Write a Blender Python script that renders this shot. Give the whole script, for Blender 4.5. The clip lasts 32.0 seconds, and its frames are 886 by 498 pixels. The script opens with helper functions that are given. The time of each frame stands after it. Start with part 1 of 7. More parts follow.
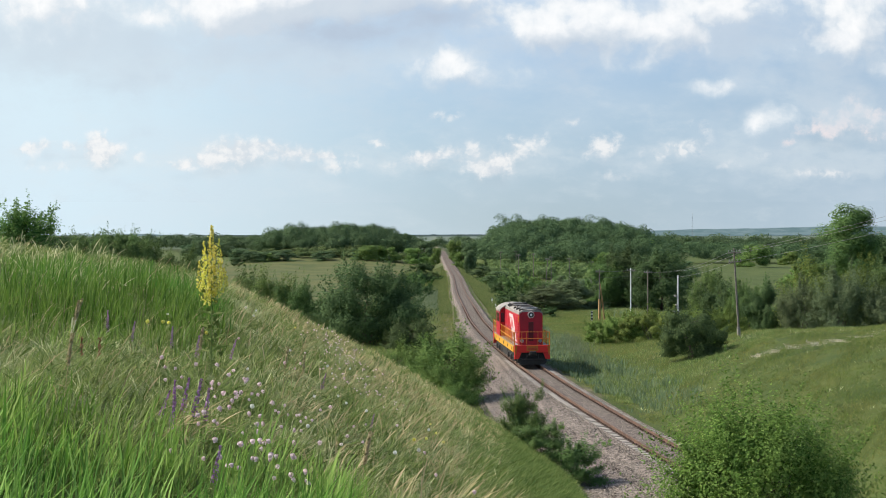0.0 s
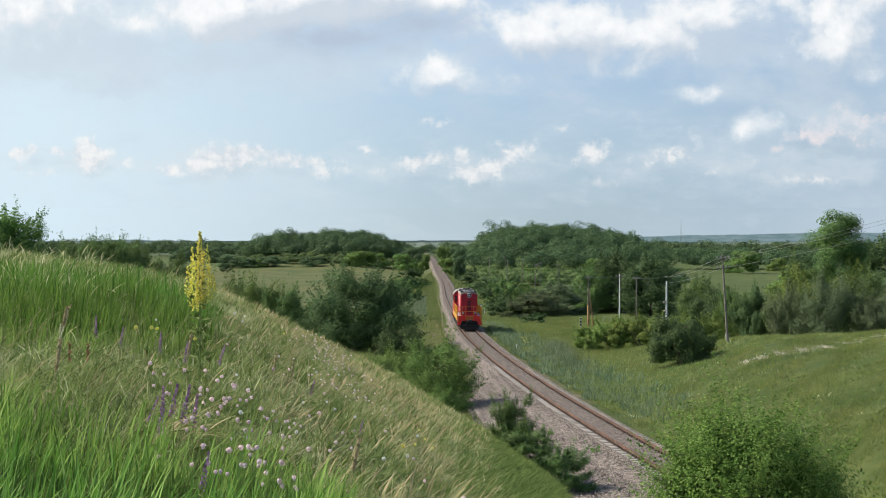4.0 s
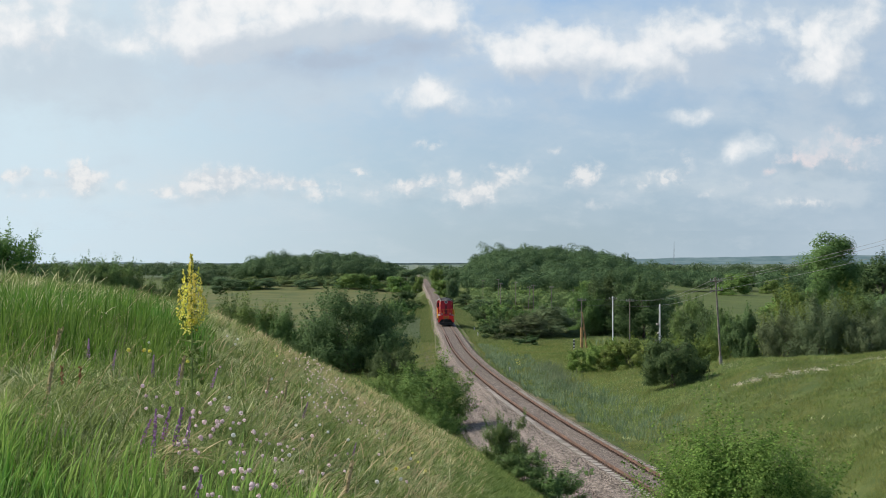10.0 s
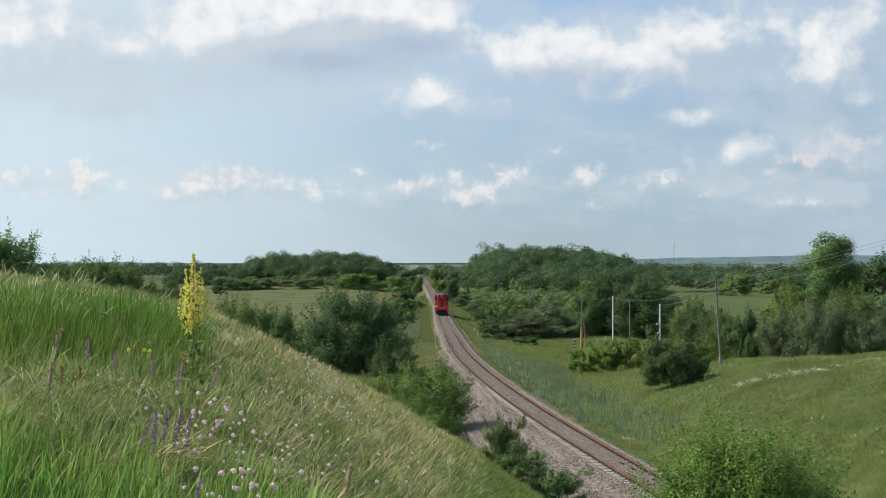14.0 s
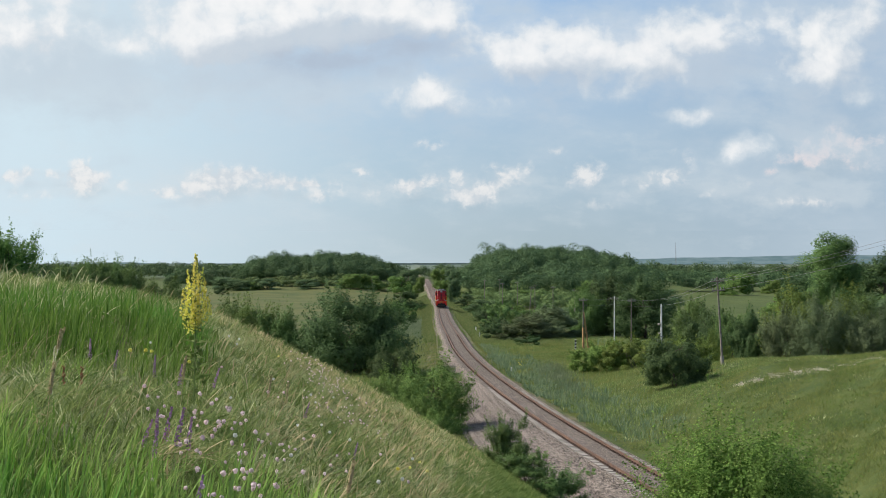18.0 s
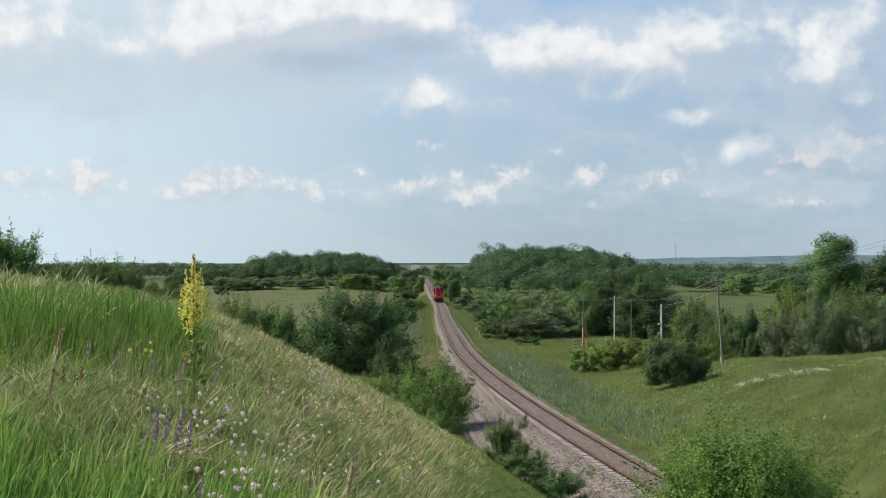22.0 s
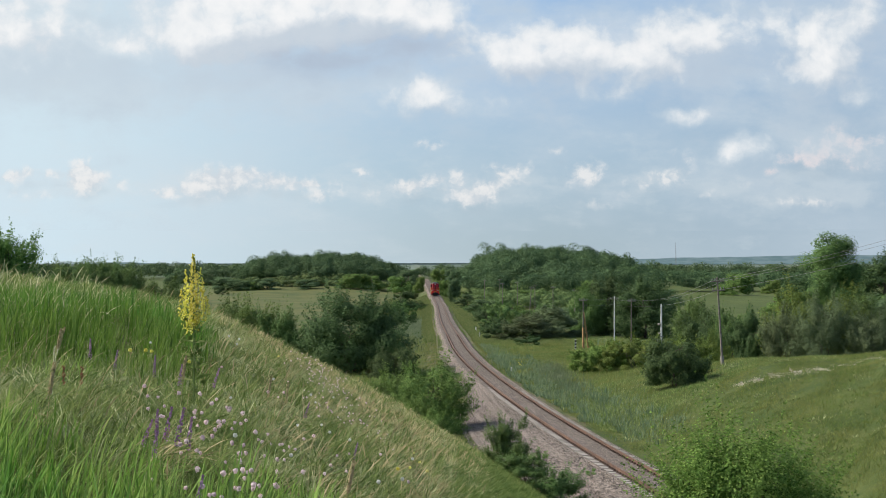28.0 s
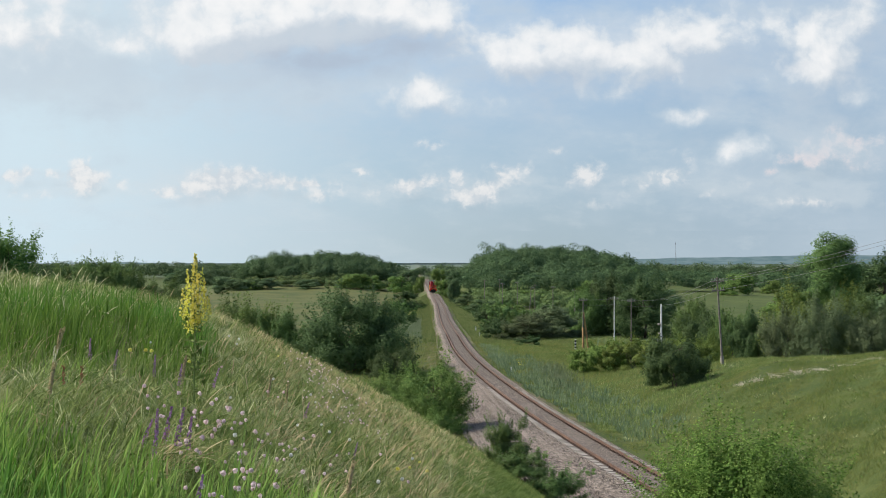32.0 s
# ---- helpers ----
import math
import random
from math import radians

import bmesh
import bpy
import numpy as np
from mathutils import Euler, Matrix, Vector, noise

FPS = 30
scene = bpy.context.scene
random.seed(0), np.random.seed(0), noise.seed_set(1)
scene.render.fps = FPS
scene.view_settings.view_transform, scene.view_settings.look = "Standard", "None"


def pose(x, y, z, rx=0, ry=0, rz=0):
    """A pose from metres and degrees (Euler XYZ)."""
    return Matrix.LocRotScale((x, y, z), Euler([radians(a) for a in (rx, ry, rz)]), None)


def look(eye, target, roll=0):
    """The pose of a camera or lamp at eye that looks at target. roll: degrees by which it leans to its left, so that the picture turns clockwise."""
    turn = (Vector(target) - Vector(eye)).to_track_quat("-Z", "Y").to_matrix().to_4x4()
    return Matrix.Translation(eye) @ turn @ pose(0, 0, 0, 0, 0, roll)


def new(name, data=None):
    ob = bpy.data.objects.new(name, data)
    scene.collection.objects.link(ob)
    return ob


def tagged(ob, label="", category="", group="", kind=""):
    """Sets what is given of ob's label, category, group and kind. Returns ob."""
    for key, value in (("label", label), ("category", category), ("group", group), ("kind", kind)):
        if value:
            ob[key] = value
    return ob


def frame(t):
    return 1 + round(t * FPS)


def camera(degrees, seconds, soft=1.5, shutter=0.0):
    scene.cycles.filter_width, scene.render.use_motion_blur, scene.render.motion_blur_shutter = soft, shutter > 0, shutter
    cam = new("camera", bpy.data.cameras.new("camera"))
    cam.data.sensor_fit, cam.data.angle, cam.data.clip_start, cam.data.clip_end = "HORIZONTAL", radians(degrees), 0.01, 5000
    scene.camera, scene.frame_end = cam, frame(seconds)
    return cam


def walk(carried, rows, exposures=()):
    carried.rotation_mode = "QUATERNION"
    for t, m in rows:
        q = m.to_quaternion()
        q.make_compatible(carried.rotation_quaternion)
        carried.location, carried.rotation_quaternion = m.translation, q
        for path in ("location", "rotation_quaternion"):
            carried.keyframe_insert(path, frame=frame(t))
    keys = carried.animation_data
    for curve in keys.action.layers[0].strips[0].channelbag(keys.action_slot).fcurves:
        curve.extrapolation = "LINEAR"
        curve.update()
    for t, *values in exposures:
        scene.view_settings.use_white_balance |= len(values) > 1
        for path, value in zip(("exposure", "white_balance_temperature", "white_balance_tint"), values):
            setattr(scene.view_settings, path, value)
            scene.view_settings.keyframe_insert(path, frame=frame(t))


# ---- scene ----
cam = camera(34.8, 32.0, 0.5)

EYE = (0.0, 0.0, 10.5)


def facing(tilt, lean, turn):
    """The camera's pose on its spot: tilt 90 is level, then lean and turn, in degrees."""
    return Matrix.Translation(EYE) @ Matrix.Rotation(radians(turn), 4, "Z") @ Matrix.Rotation(radians(tilt), 4, "X") @ Matrix.Rotation(radians(lean), 4, "Z")


PATH = [
    (0.0, 89.329, -0.023, 0.656),
    (0.5, 89.208, 0.057, 0.415),
    (1.0, 89.297, 0.256, 0.255),
    (1.5, 89.309, 0.629, 0.457),
    (2.0, 89.246, 0.431, 0.767),
    (2.5, 89.245, -0.066, 1.149),
    (3.0, 89.223, -0.110, 1.070),
    (3.5, 89.284, 0.033, 0.517),
    (5.5, 90.513, 0.034, -0.036),
    (6.0, 90.490, 0.141, -0.041),
    (6.5, 90.491, 0.106, -0.064),
    (7.0, 90.484, 0.097, -0.064),
    (7.5, 90.478, 0.058, -0.066),
    (8.0, 90.481, 0.002, -0.069),
    (8.5, 90.481, 0.002, -0.069),
    (9.0, 90.481, 0.002, -0.069),
    (9.5, 90.481, 0.002, -0.069),
    (10.0, 90.479, 0.018, -0.064),
    (10.5, 90.480, 0.015, -0.040),
    (11.0, 90.489, 0.093, -0.071),
    (11.5, 90.478, 0.036, -0.139),
    (12.0, 90.479, 0.024, -0.167),
    (12.5, 90.480, 0.015, -0.144),
    (13.0, 90.481, 0.007, -0.137),
    (13.5, 90.477, 0.043, -0.087),
    (14.0, 90.477, 0.035, -0.060),
    (14.5, 90.481, 0.002, -0.034),
    (16.5, 90.481, 0.000, 0.000),
    (17.0, 90.481, 0.000, 0.000),
    (17.5, 90.481, 0.000, 0.000),
    (18.0, 90.481, 0.000, 0.000),
    (18.5, 90.481, 0.000, 0.000),
    (19.0, 90.481, 0.000, 0.000),
    (19.5, 90.481, 0.000, 0.000),
    (20.0, 90.481, 0.000, 0.000),
    (20.5, 90.485, -0.031, 0.002),
    (21.0, 90.481, 0.000, 0.000),
    (21.5, 90.481, 0.000, 0.000),
    (22.0, 90.481, 0.000, 0.000),
    (22.5, 90.478, 0.029, -0.002),
    (23.0, 90.481, 0.000, 0.000),
    (23.5, 90.481, 0.000, 0.000),
    (24.0, 90.481, 0.000, 0.000),
    (24.5, 90.478, 0.029, -0.002),
    (25.0, 90.481, 0.000, 0.000),
    (25.5, 90.481, 0.000, 0.000),
    (27.5, 90.478, 0.029, -0.002),
    (28.0, 90.481, 0.000, 0.000),
    (28.5, 90.481, 0.000, 0.000),
    (29.0, 90.481, 0.000, 0.000),
    (29.5, 90.481, 0.000, 0.000),
    (30.0, 90.481, 0.000, 0.000),
    (30.5, 90.478, 0.029, -0.002),
    (31.0, 90.478, 0.029, -0.002),
    (31.5, 90.478, 0.029, -0.002),
    (32.0, 90.478, 0.029, -0.002),
]
walk(cam, [(t, facing(a, b, c)) for t, a, b, c in PATH], [(0.0, 0.55), (3.4, 0.55), (5.6, 0.42), (32.0, 0.42)])

# ---- world and sun ----
SUN_FROM = Vector((-1.0, 0.22, 0.98)).normalized()
world = bpy.data.worlds.new("sky")
scene.world = world
world.use_nodes = True
wt = world.node_tree
wt.nodes.clear()
sky = wt.nodes.new("ShaderNodeTexSky")
sky.sky_type = "NISHITA"
sky.sun_disc = False
sky.sun_elevation = math.asin(SUN_FROM.z)
sky.sun_rotation = math.atan2(SUN_FROM.x, SUN_FROM.y)
sky.air_density, sky.dust_density = 1.0, 2.0
back = wt.nodes.new("ShaderNodeBackground")
back.inputs["Strength"].default_value = 0.15
wout = wt.nodes.new("ShaderNodeOutputWorld")
wt.links.new(sky.outputs[0], back.inputs[0])
wt.links.new(back.outputs[0], wout.inputs[0])

sun = new("sun", bpy.data.lights.new("sun", "SUN"))
sun.data.energy = 4.5
sun.data.angle = radians(1.2)
sun.data.color = (1.0, 0.94, 0.84)
sun.matrix_world = look(SUN_FROM * 50 + Vector(EYE), EYE)
scene.view_settings.exposure = 0.55


# ---- materials ----
def srgb(r, g, b):
    return tuple(((c / 255 + 0.055) / 1.055) ** 2.4 if c > 10 else c / 255 / 12.92 for c in (r, g, b)) + (1.0,)


class Nodes:
    """A short hand for building a node tree."""

    def __init__(self, name):
        self.mat = bpy.data.materials.new(name)
        self.mat.use_nodes = True
        self.t = self.mat.node_tree
        self.t.nodes.clear()
        self.out = self.t.nodes.new("ShaderNodeOutputMaterial")

    def add(self, kind, **inputs):
        node = self.t.nodes.new(kind)
        for key, value in inputs.items():
            self.put(node, key.replace("_", " "), value)
        return node

    def put(self, node, key, value):
        if isinstance(value, bpy.types.NodeSocket):
            self.t.links.new(value, node.inputs[key])
        else:
            node.inputs[key].default_value = value

    def math(self, op, a, b=None, c=None):
        node = self.t.nodes.new("ShaderNodeMath")
        node.operation = op
        for i, v in enumerate((a, b, c)):
            if v is not None:
                self.put(node, i, v)
        return node.outputs[0]

    def vmath(self, op, a, b=None):
        node = self.t.nodes.new("ShaderNodeVectorMath")
        node.operation = op
        self.put(node, 0, a)
        if b is not None:
            self.put(node, 1, b)
        return node.outputs["Value"] if op in ("LENGTH", "DOT_PRODUCT") else node.outputs[0]

    def mix(self, fac, a, b, blend="MIX"):
        node = self.t.nodes.new("ShaderNodeMix")
        node.data_type, node.blend_type = "RGBA", blend
        for i, v in ((0, fac), (6, a), (7, b)):
            if isinstance(v, bpy.types.NodeSocket):
                self.t.links.new(v, node.inputs[i])
            else:
                node.inputs[i].default_value = v
        return node.outputs[2]

    def noise(self, scale, detail=4.0, rough=0.55, vector=None, distortion=0.0, colour=False):
        node = self.add("ShaderNodeTexNoise", Scale=scale, Detail=detail, Roughness=rough, Distortion=distortion)
        self.put(node, "Vector", vector if vector is not None else self.place())
        return node.outputs["Color" if colour else "Fac"]

    def place(self):
        return self.add("ShaderNodeNewGeometry").outputs["Position"]

    def local(self):
        return self.add("ShaderNodeTexCoord").outputs["Object"]

    def island(self):
        return self.add("ShaderNodeNewGeometry").outputs["Random Per Island"]

    def ramp(self, fac, lo, hi):
        node = self.t.nodes.new("ShaderNodeMapRange")
        node.interpolation_type = "SMOOTHSTEP"
        self.put(node, 0, fac)
        node.inputs[1].default_value, node.inputs[2].default_value = lo, hi
        return node.outputs[0]

    def surface(self, colour, rough=0.8, metal=0.0, bump=None, strength=0.4, distance=0.02, spec=0.35):
        p = self.add("ShaderNodeBsdfPrincipled", Base_Color=colour, Roughness=rough, Metallic=metal)
        p.inputs["Specular IOR Level"].default_value = spec
        if bump is not None:
            b = self.add("ShaderNodeBump", Strength=strength, Distance=distance, Height=bump)
            self.put(p, "Normal", b.outputs[0])
        return p

    def done(self, shader):
        self.t.links.new(shader.outputs[0] if hasattr(shader, "outputs") else shader, self.out.inputs[0])
        return self.mat


def leafy(name, colours, through_part=0.35, patch=0.35, rough=0.6, level=0.0):
    """Leaves or blades: colours from dark to light picked piece by piece, with broad patches, part of the light passing through."""
    n = Nodes(name)
    r = n.island()
    c = n.mix(n.ramp(r, 0.0, 0.6), colours[0], colours[1])
    c = n.mix(n.ramp(r, 0.55, 1.0), c, colours[2])
    broad = n.noise(patch, 3.0)
    c = n.mix(n.math("MULTIPLY", n.ramp(broad, 0.4, 0.7), 0.75 if level > 0.6 else 0.5), c, colours[2])
    tone = n.add("ShaderNodeObjectInfo").outputs["Random"]
    hsv = n.add("ShaderNodeHueSaturation", Color=c)
    n.put(hsv, "Hue", n.math("MULTIPLY_ADD", tone, 0.03, 0.485))
    n.put(hsv, "Value", n.math("MULTIPLY_ADD", tone, 0.24, 0.88))
    p = n.surface(hsv.outputs[0], 0.75, spec=0.1)
    t = n.add("ShaderNodeBsdfTranslucent", Color=hsv.outputs[0])
    if level:
        # a sward of many blades catches the light as one soft sheet
        own = n.add("ShaderNodeNewGeometry").outputs["Normal"]
        both = n.vmath("ADD", n.vmath("MULTIPLY", own, (1 - level,) * 3), (0.0, 0.0, level))
        n.put(p, "Normal", n.vmath("NORMALIZE", both, (0, 0, 0)))
    m = n.add("ShaderNodeMixShader", Fac=through_part)
    n.t.links.new(p.outputs[0], m.inputs[1])
    n.t.links.new(t.outputs[0], m.inputs[2])
    return n.done(m)


def painted(name, colour, rough=0.45, dirt=(0.09, 0.07, 0.05, 1), amount=0.45, metal=0.0):
    """Paint with dust and streaks."""
    n = Nodes(name)
    v = n.local()
    a = n.ramp(n.noise(1.3, 5.0, 0.65, v), 0.45, 0.8)
    b = n.ramp(n.noise(9.0, 4.0, 0.6, v), 0.4, 0.85)
    c = n.mix(n.math("MULTIPLY", n.math("MULTIPLY_ADD", a, 0.7, n.math("MULTIPLY", b, 0.3)), amount), colour, dirt)
    return n.done(n.surface(c, n.math("MULTIPLY_ADD", a, 0.25, rough), metal, n.noise(24.0, 3.0, 0.5, v), 0.12, 0.01))


def rough_stuff(name, dark, light, scale, bump_scale, depth=0.02, rough=0.85, strength=0.5):
    n = Nodes(name)
    v = n.local()
    c = n.mix(n.ramp(n.noise(scale, 6.0, 0.65, v), 0.3, 0.72), dark, light)
    c = n.mix(n.math("MULTIPLY", n.ramp(n.noise(scale * 9, 3.0, 0.6, v), 0.4, 0.75), 0.4), c, dark)
    return n.done(n.surface(c, rough, 0.0, n.noise(bump_scale, 5.0, 0.6, v), strength, depth))


LEAF_DARK = leafy("leaf_dark", [(0.046, 0.081, 0.031, 1), (0.062, 0.103, 0.038, 1), (0.092, 0.143, 0.051, 1)], 0.3)
LEAF_MID = leafy("leaf_mid", [(0.064, 0.110, 0.034, 1), (0.088, 0.148, 0.044, 1), (0.130, 0.200, 0.060, 1)], 0.3)
LEAF_LIGHT = leafy("leaf_light", [(0.062, 0.118, 0.030, 1), (0.106, 0.186, 0.044, 1), (0.180, 0.262, 0.070, 1)], 0.33)
LEAF_YELLOW = leafy("leaf_yellow", [(0.082, 0.124, 0.028, 1), (0.120, 0.176, 0.038, 1), (0.170, 0.230, 0.055, 1)], 0.3)
LEAF_GREY = leafy("leaf_grey", [(0.080, 0.110, 0.052, 1), (0.104, 0.138, 0.064, 1), (0.138, 0.174, 0.083, 1)], 0.3)
LEAF_WOOD = leafy("leaf_wood", [(0.037, 0.073, 0.033, 1), (0.055, 0.097, 0.042, 1), (0.094, 0.141, 0.057, 1)], 0.25, patch=0.11)
GRASS_TUFT = leafy("grass_tuft", [(0.036, 0.095, 0.013, 1), (0.072, 0.160, 0.022, 1), (0.132, 0.232, 0.044, 1)], 0.4, 0.6, 0.5, 0.15)
LEAF_SCRUB = leafy("leaf_scrub", [(0.069, 0.118, 0.043, 1), (0.101, 0.157, 0.054, 1), (0.157, 0.213, 0.074, 1)], 0.3, patch=0.14)
# slightly bluish: a little distance haze is mixed into this leaf colour
LEAF_FAR = leafy("leaf_far", [(0.048, 0.089, 0.040, 1), (0.067, 0.114, 0.050, 1), (0.111, 0.164, 0.069, 1)], 0.3, patch=0.14)
GRASS = leafy("grass_blades", [(0.069, 0.119, 0.025, 1), (0.137, 0.196, 0.053, 1), (0.268, 0.309, 0.116, 1)], 0.35, 0.5, 0.5, 0.45)
GRASS_RICH = leafy("grass_rich", [(0.062, 0.135, 0.018, 1), (0.115, 0.215, 0.034, 1), (0.235, 0.340, 0.082, 1)], 0.4, 0.6, 0.5, 0.4)
BANK_GRASS = leafy("bank_grass", [(0.066, 0.106, 0.021, 1), (0.102, 0.143, 0.031, 1), (0.182, 0.186, 0.056, 1)], 0.25, 0.3, 0.6, 0.7)
NEAR_LEAF = leafy("leaf_near", [(0.040, 0.092, 0.016, 1), (0.090, 0.182, 0.030, 1), (0.230, 0.350, 0.085, 1)], 0.42, 0.9)
PALE_GRASS = leafy("pale_grass", [(0.110, 0.150, 0.058, 1), (0.240, 0.275, 0.120, 1), (0.560, 0.560, 0.310, 1)], 0.3, 0.5, 0.6, 0.4)
TUSSOCK_GREEN = leafy("tussock_green", [(0.050, 0.100, 0.018, 1), (0.120, 0.200, 0.042, 1), (0.270, 0.350, 0.110, 1)], 0.35, 0.5, 0.5, 0.2)
TUSSOCK_GREY = leafy("tussock_grey", [(0.070, 0.105, 0.038, 1), (0.180, 0.225, 0.090, 1), (0.450, 0.480, 0.245, 1)], 0.3, 0.5, 0.6, 0.2)
STRAW = leafy("dry_grass", [(0.200, 0.170, 0.080, 1), (0.310, 0.260, 0.130, 1), (0.480, 0.405, 0.230, 1)], 0.3, 0.5, 0.6, 0.4)
REED = leafy("reed_blades", [(0.105, 0.150, 0.075, 1), (0.145, 0.195, 0.105, 1), (0.200, 0.250, 0.145, 1)], 0.35, 0.2, 0.6)
HERB = leafy("herb_leaves", [(0.055, 0.105, 0.022, 1), (0.094, 0.150, 0.034, 1), (0.143, 0.195, 0.055, 1)], 0.35, 0.8, 0.5, 0.3)
VERGE = leafy("verge_grass", [(0.084, 0.124, 0.034, 1), (0.118, 0.162, 0.047, 1), (0.185, 0.200, 0.074, 1)], 0.3, 0.12, 0.6, 0.6)
CREAM = leafy("petal_cream", [(0.45, 0.42, 0.28, 1), (0.58, 0.54, 0.40, 1), (0.66, 0.62, 0.50, 1)], 0.3)
RUSSET = leafy("russet_seed", [(0.15, 0.075, 0.04, 1), (0.22, 0.115, 0.058, 1), (0.32, 0.18, 0.09, 1)], 0.2)
PETAL_YELLOW = leafy("petal_yellow", [(0.58, 0.51, 0.06, 1), (0.72, 0.66, 0.12, 1), (0.78, 0.74, 0.32, 1)], 0.3)
PETAL_PINK = leafy("petal_pink", [(0.58, 0.40, 0.44, 1), (0.72, 0.54, 0.57, 1), (0.80, 0.70, 0.70, 1)], 0.3)
PETAL_VIOLET = leafy("petal_violet", [(0.160, 0.080, 0.170, 1), (0.260, 0.130, 0.265, 1), (0.370, 0.230, 0.380, 1)], 0.25)
PETAL_WHITE = leafy("petal_white", [(0.60, 0.60, 0.52, 1), (0.70, 0.70, 0.64, 1), (0.78, 0.78, 0.74, 1)], 0.3)
BARK = rough_stuff("bark", (0.045, 0.035, 0.026, 1), (0.13, 0.105, 0.08, 1), 3.0, 14.0)
CONCRETE = rough_stuff("concrete", (0.17, 0.155, 0.130, 1), (0.33, 0.305, 0.260, 1), 2.0, 30.0, 0.006)
OLD_WOOD = rough_stuff("old_wood", (0.090, 0.078, 0.064, 1), (0.22, 0.195, 0.162, 1), 2.5, 20.0, 0.008)
WHITEWASH = rough_stuff("whitewash", (0.42, 0.42, 0.39, 1), (0.68, 0.68, 0.65, 1), 2.0, 20.0, 0.005)
ORANGE_WOOD = rough_stuff("tarred_wood", (0.22, 0.13, 0.055, 1), (0.40, 0.25, 0.11, 1), 2.0, 20.0, 0.005)
RUST_DARK = rough_stuff("fastening_rust", (0.045, 0.030, 0.023, 1), (0.115, 0.068, 0.046, 1), 1.4, 40.0, 0.003, 0.8)
RUST = rough_stuff("rail_rust", (0.066, 0.041, 0.029, 1), (0.168, 0.096, 0.060, 1), 1.4, 40.0, 0.003, 0.75)
n_ = Nodes("crushed_stone")
STONE = n_.done(n_.surface(n_.mix(n_.island(), (0.062, 0.051, 0.042, 1), (0.390, 0.335, 0.282, 1)), 0.9, 0.0, n_.noise(30.0, 4.0), 0.4, 0.01))
WIRE = rough_stuff("dull_wire", (0.10, 0.10, 0.10, 1), (0.22, 0.22, 0.21, 1), 3.0, 20.0, 0.001, 0.5)
BLACK = painted("black_metal", (0.012, 0.012, 0.012, 1), 0.6, (0.05, 0.042, 0.034, 1), 0.7)
RED = painted("red_paint", (0.37, 0.008, 0.020, 1), 0.45, (0.14, 0.02, 0.018, 1), 0.5)
DEEP_RED = painted("deep_red_paint", (0.30, 0.006, 0.020, 1), 0.45, (0.12, 0.014, 0.012, 1), 0.5)
# brighter copy of RED: the sunlight on the buffer beam is put into the paint
LIT_RED = painted("lit_red_paint", (0.60, 0.022, 0.016, 1), 0.45, (0.22, 0.03, 0.02, 1), 0.45)
STEEL_DARK = painted("sooty_steel", (0.055, 0.050, 0.046, 1), 0.6, (0.02, 0.018, 0.016, 1), 0.7)
AMBER = painted("amber_paint", (0.42, 0.115, 0.014, 1), 0.5, (0.20, 0.05, 0.02, 1), 0.5)
DARK_RED = painted("soot_red_paint", (0.085, 0.005, 0.010, 1), 0.5, (0.03, 0.01, 0.01, 1), 0.5)
YELLOW = painted("yellow_paint", (0.55, 0.27, 0.016, 1), 0.45, (0.22, 0.11, 0.03, 1), 0.5)
PALE = painted("pale_roof_paint", (0.24, 0.22, 0.19, 1), 0.65, (0.035, 0.03, 0.026, 1), 1.3)
WHITE = painted("white_paint", (0.74, 0.73, 0.72, 1), 0.5, (0.30, 0.26, 0.23, 1), 0.4)
FADED = painted("faded_white_paint", (0.56, 0.44, 0.43, 1), 0.55, (0.26, 0.12, 0.11, 1), 0.6)
GREY = painted("grey_paint", (0.20, 0.20, 0.20, 1), 0.5, (0.07, 0.06, 0.05, 1), 0.6)
STEEL = painted("worn_steel", (0.32, 0.30, 0.28, 1), 0.4, (0.10, 0.06, 0.04, 1), 0.6, 0.8)
n_ = Nodes("dark_glass")
GLASS = n_.done(n_.surface((0.02, 0.025, 0.03, 1), 0.08, spec=0.6))
n_ = Nodes("lamp_glass")
LENS = n_.done(n_.surface((0.55, 0.57, 0.58, 1), 0.12, spec=0.7))


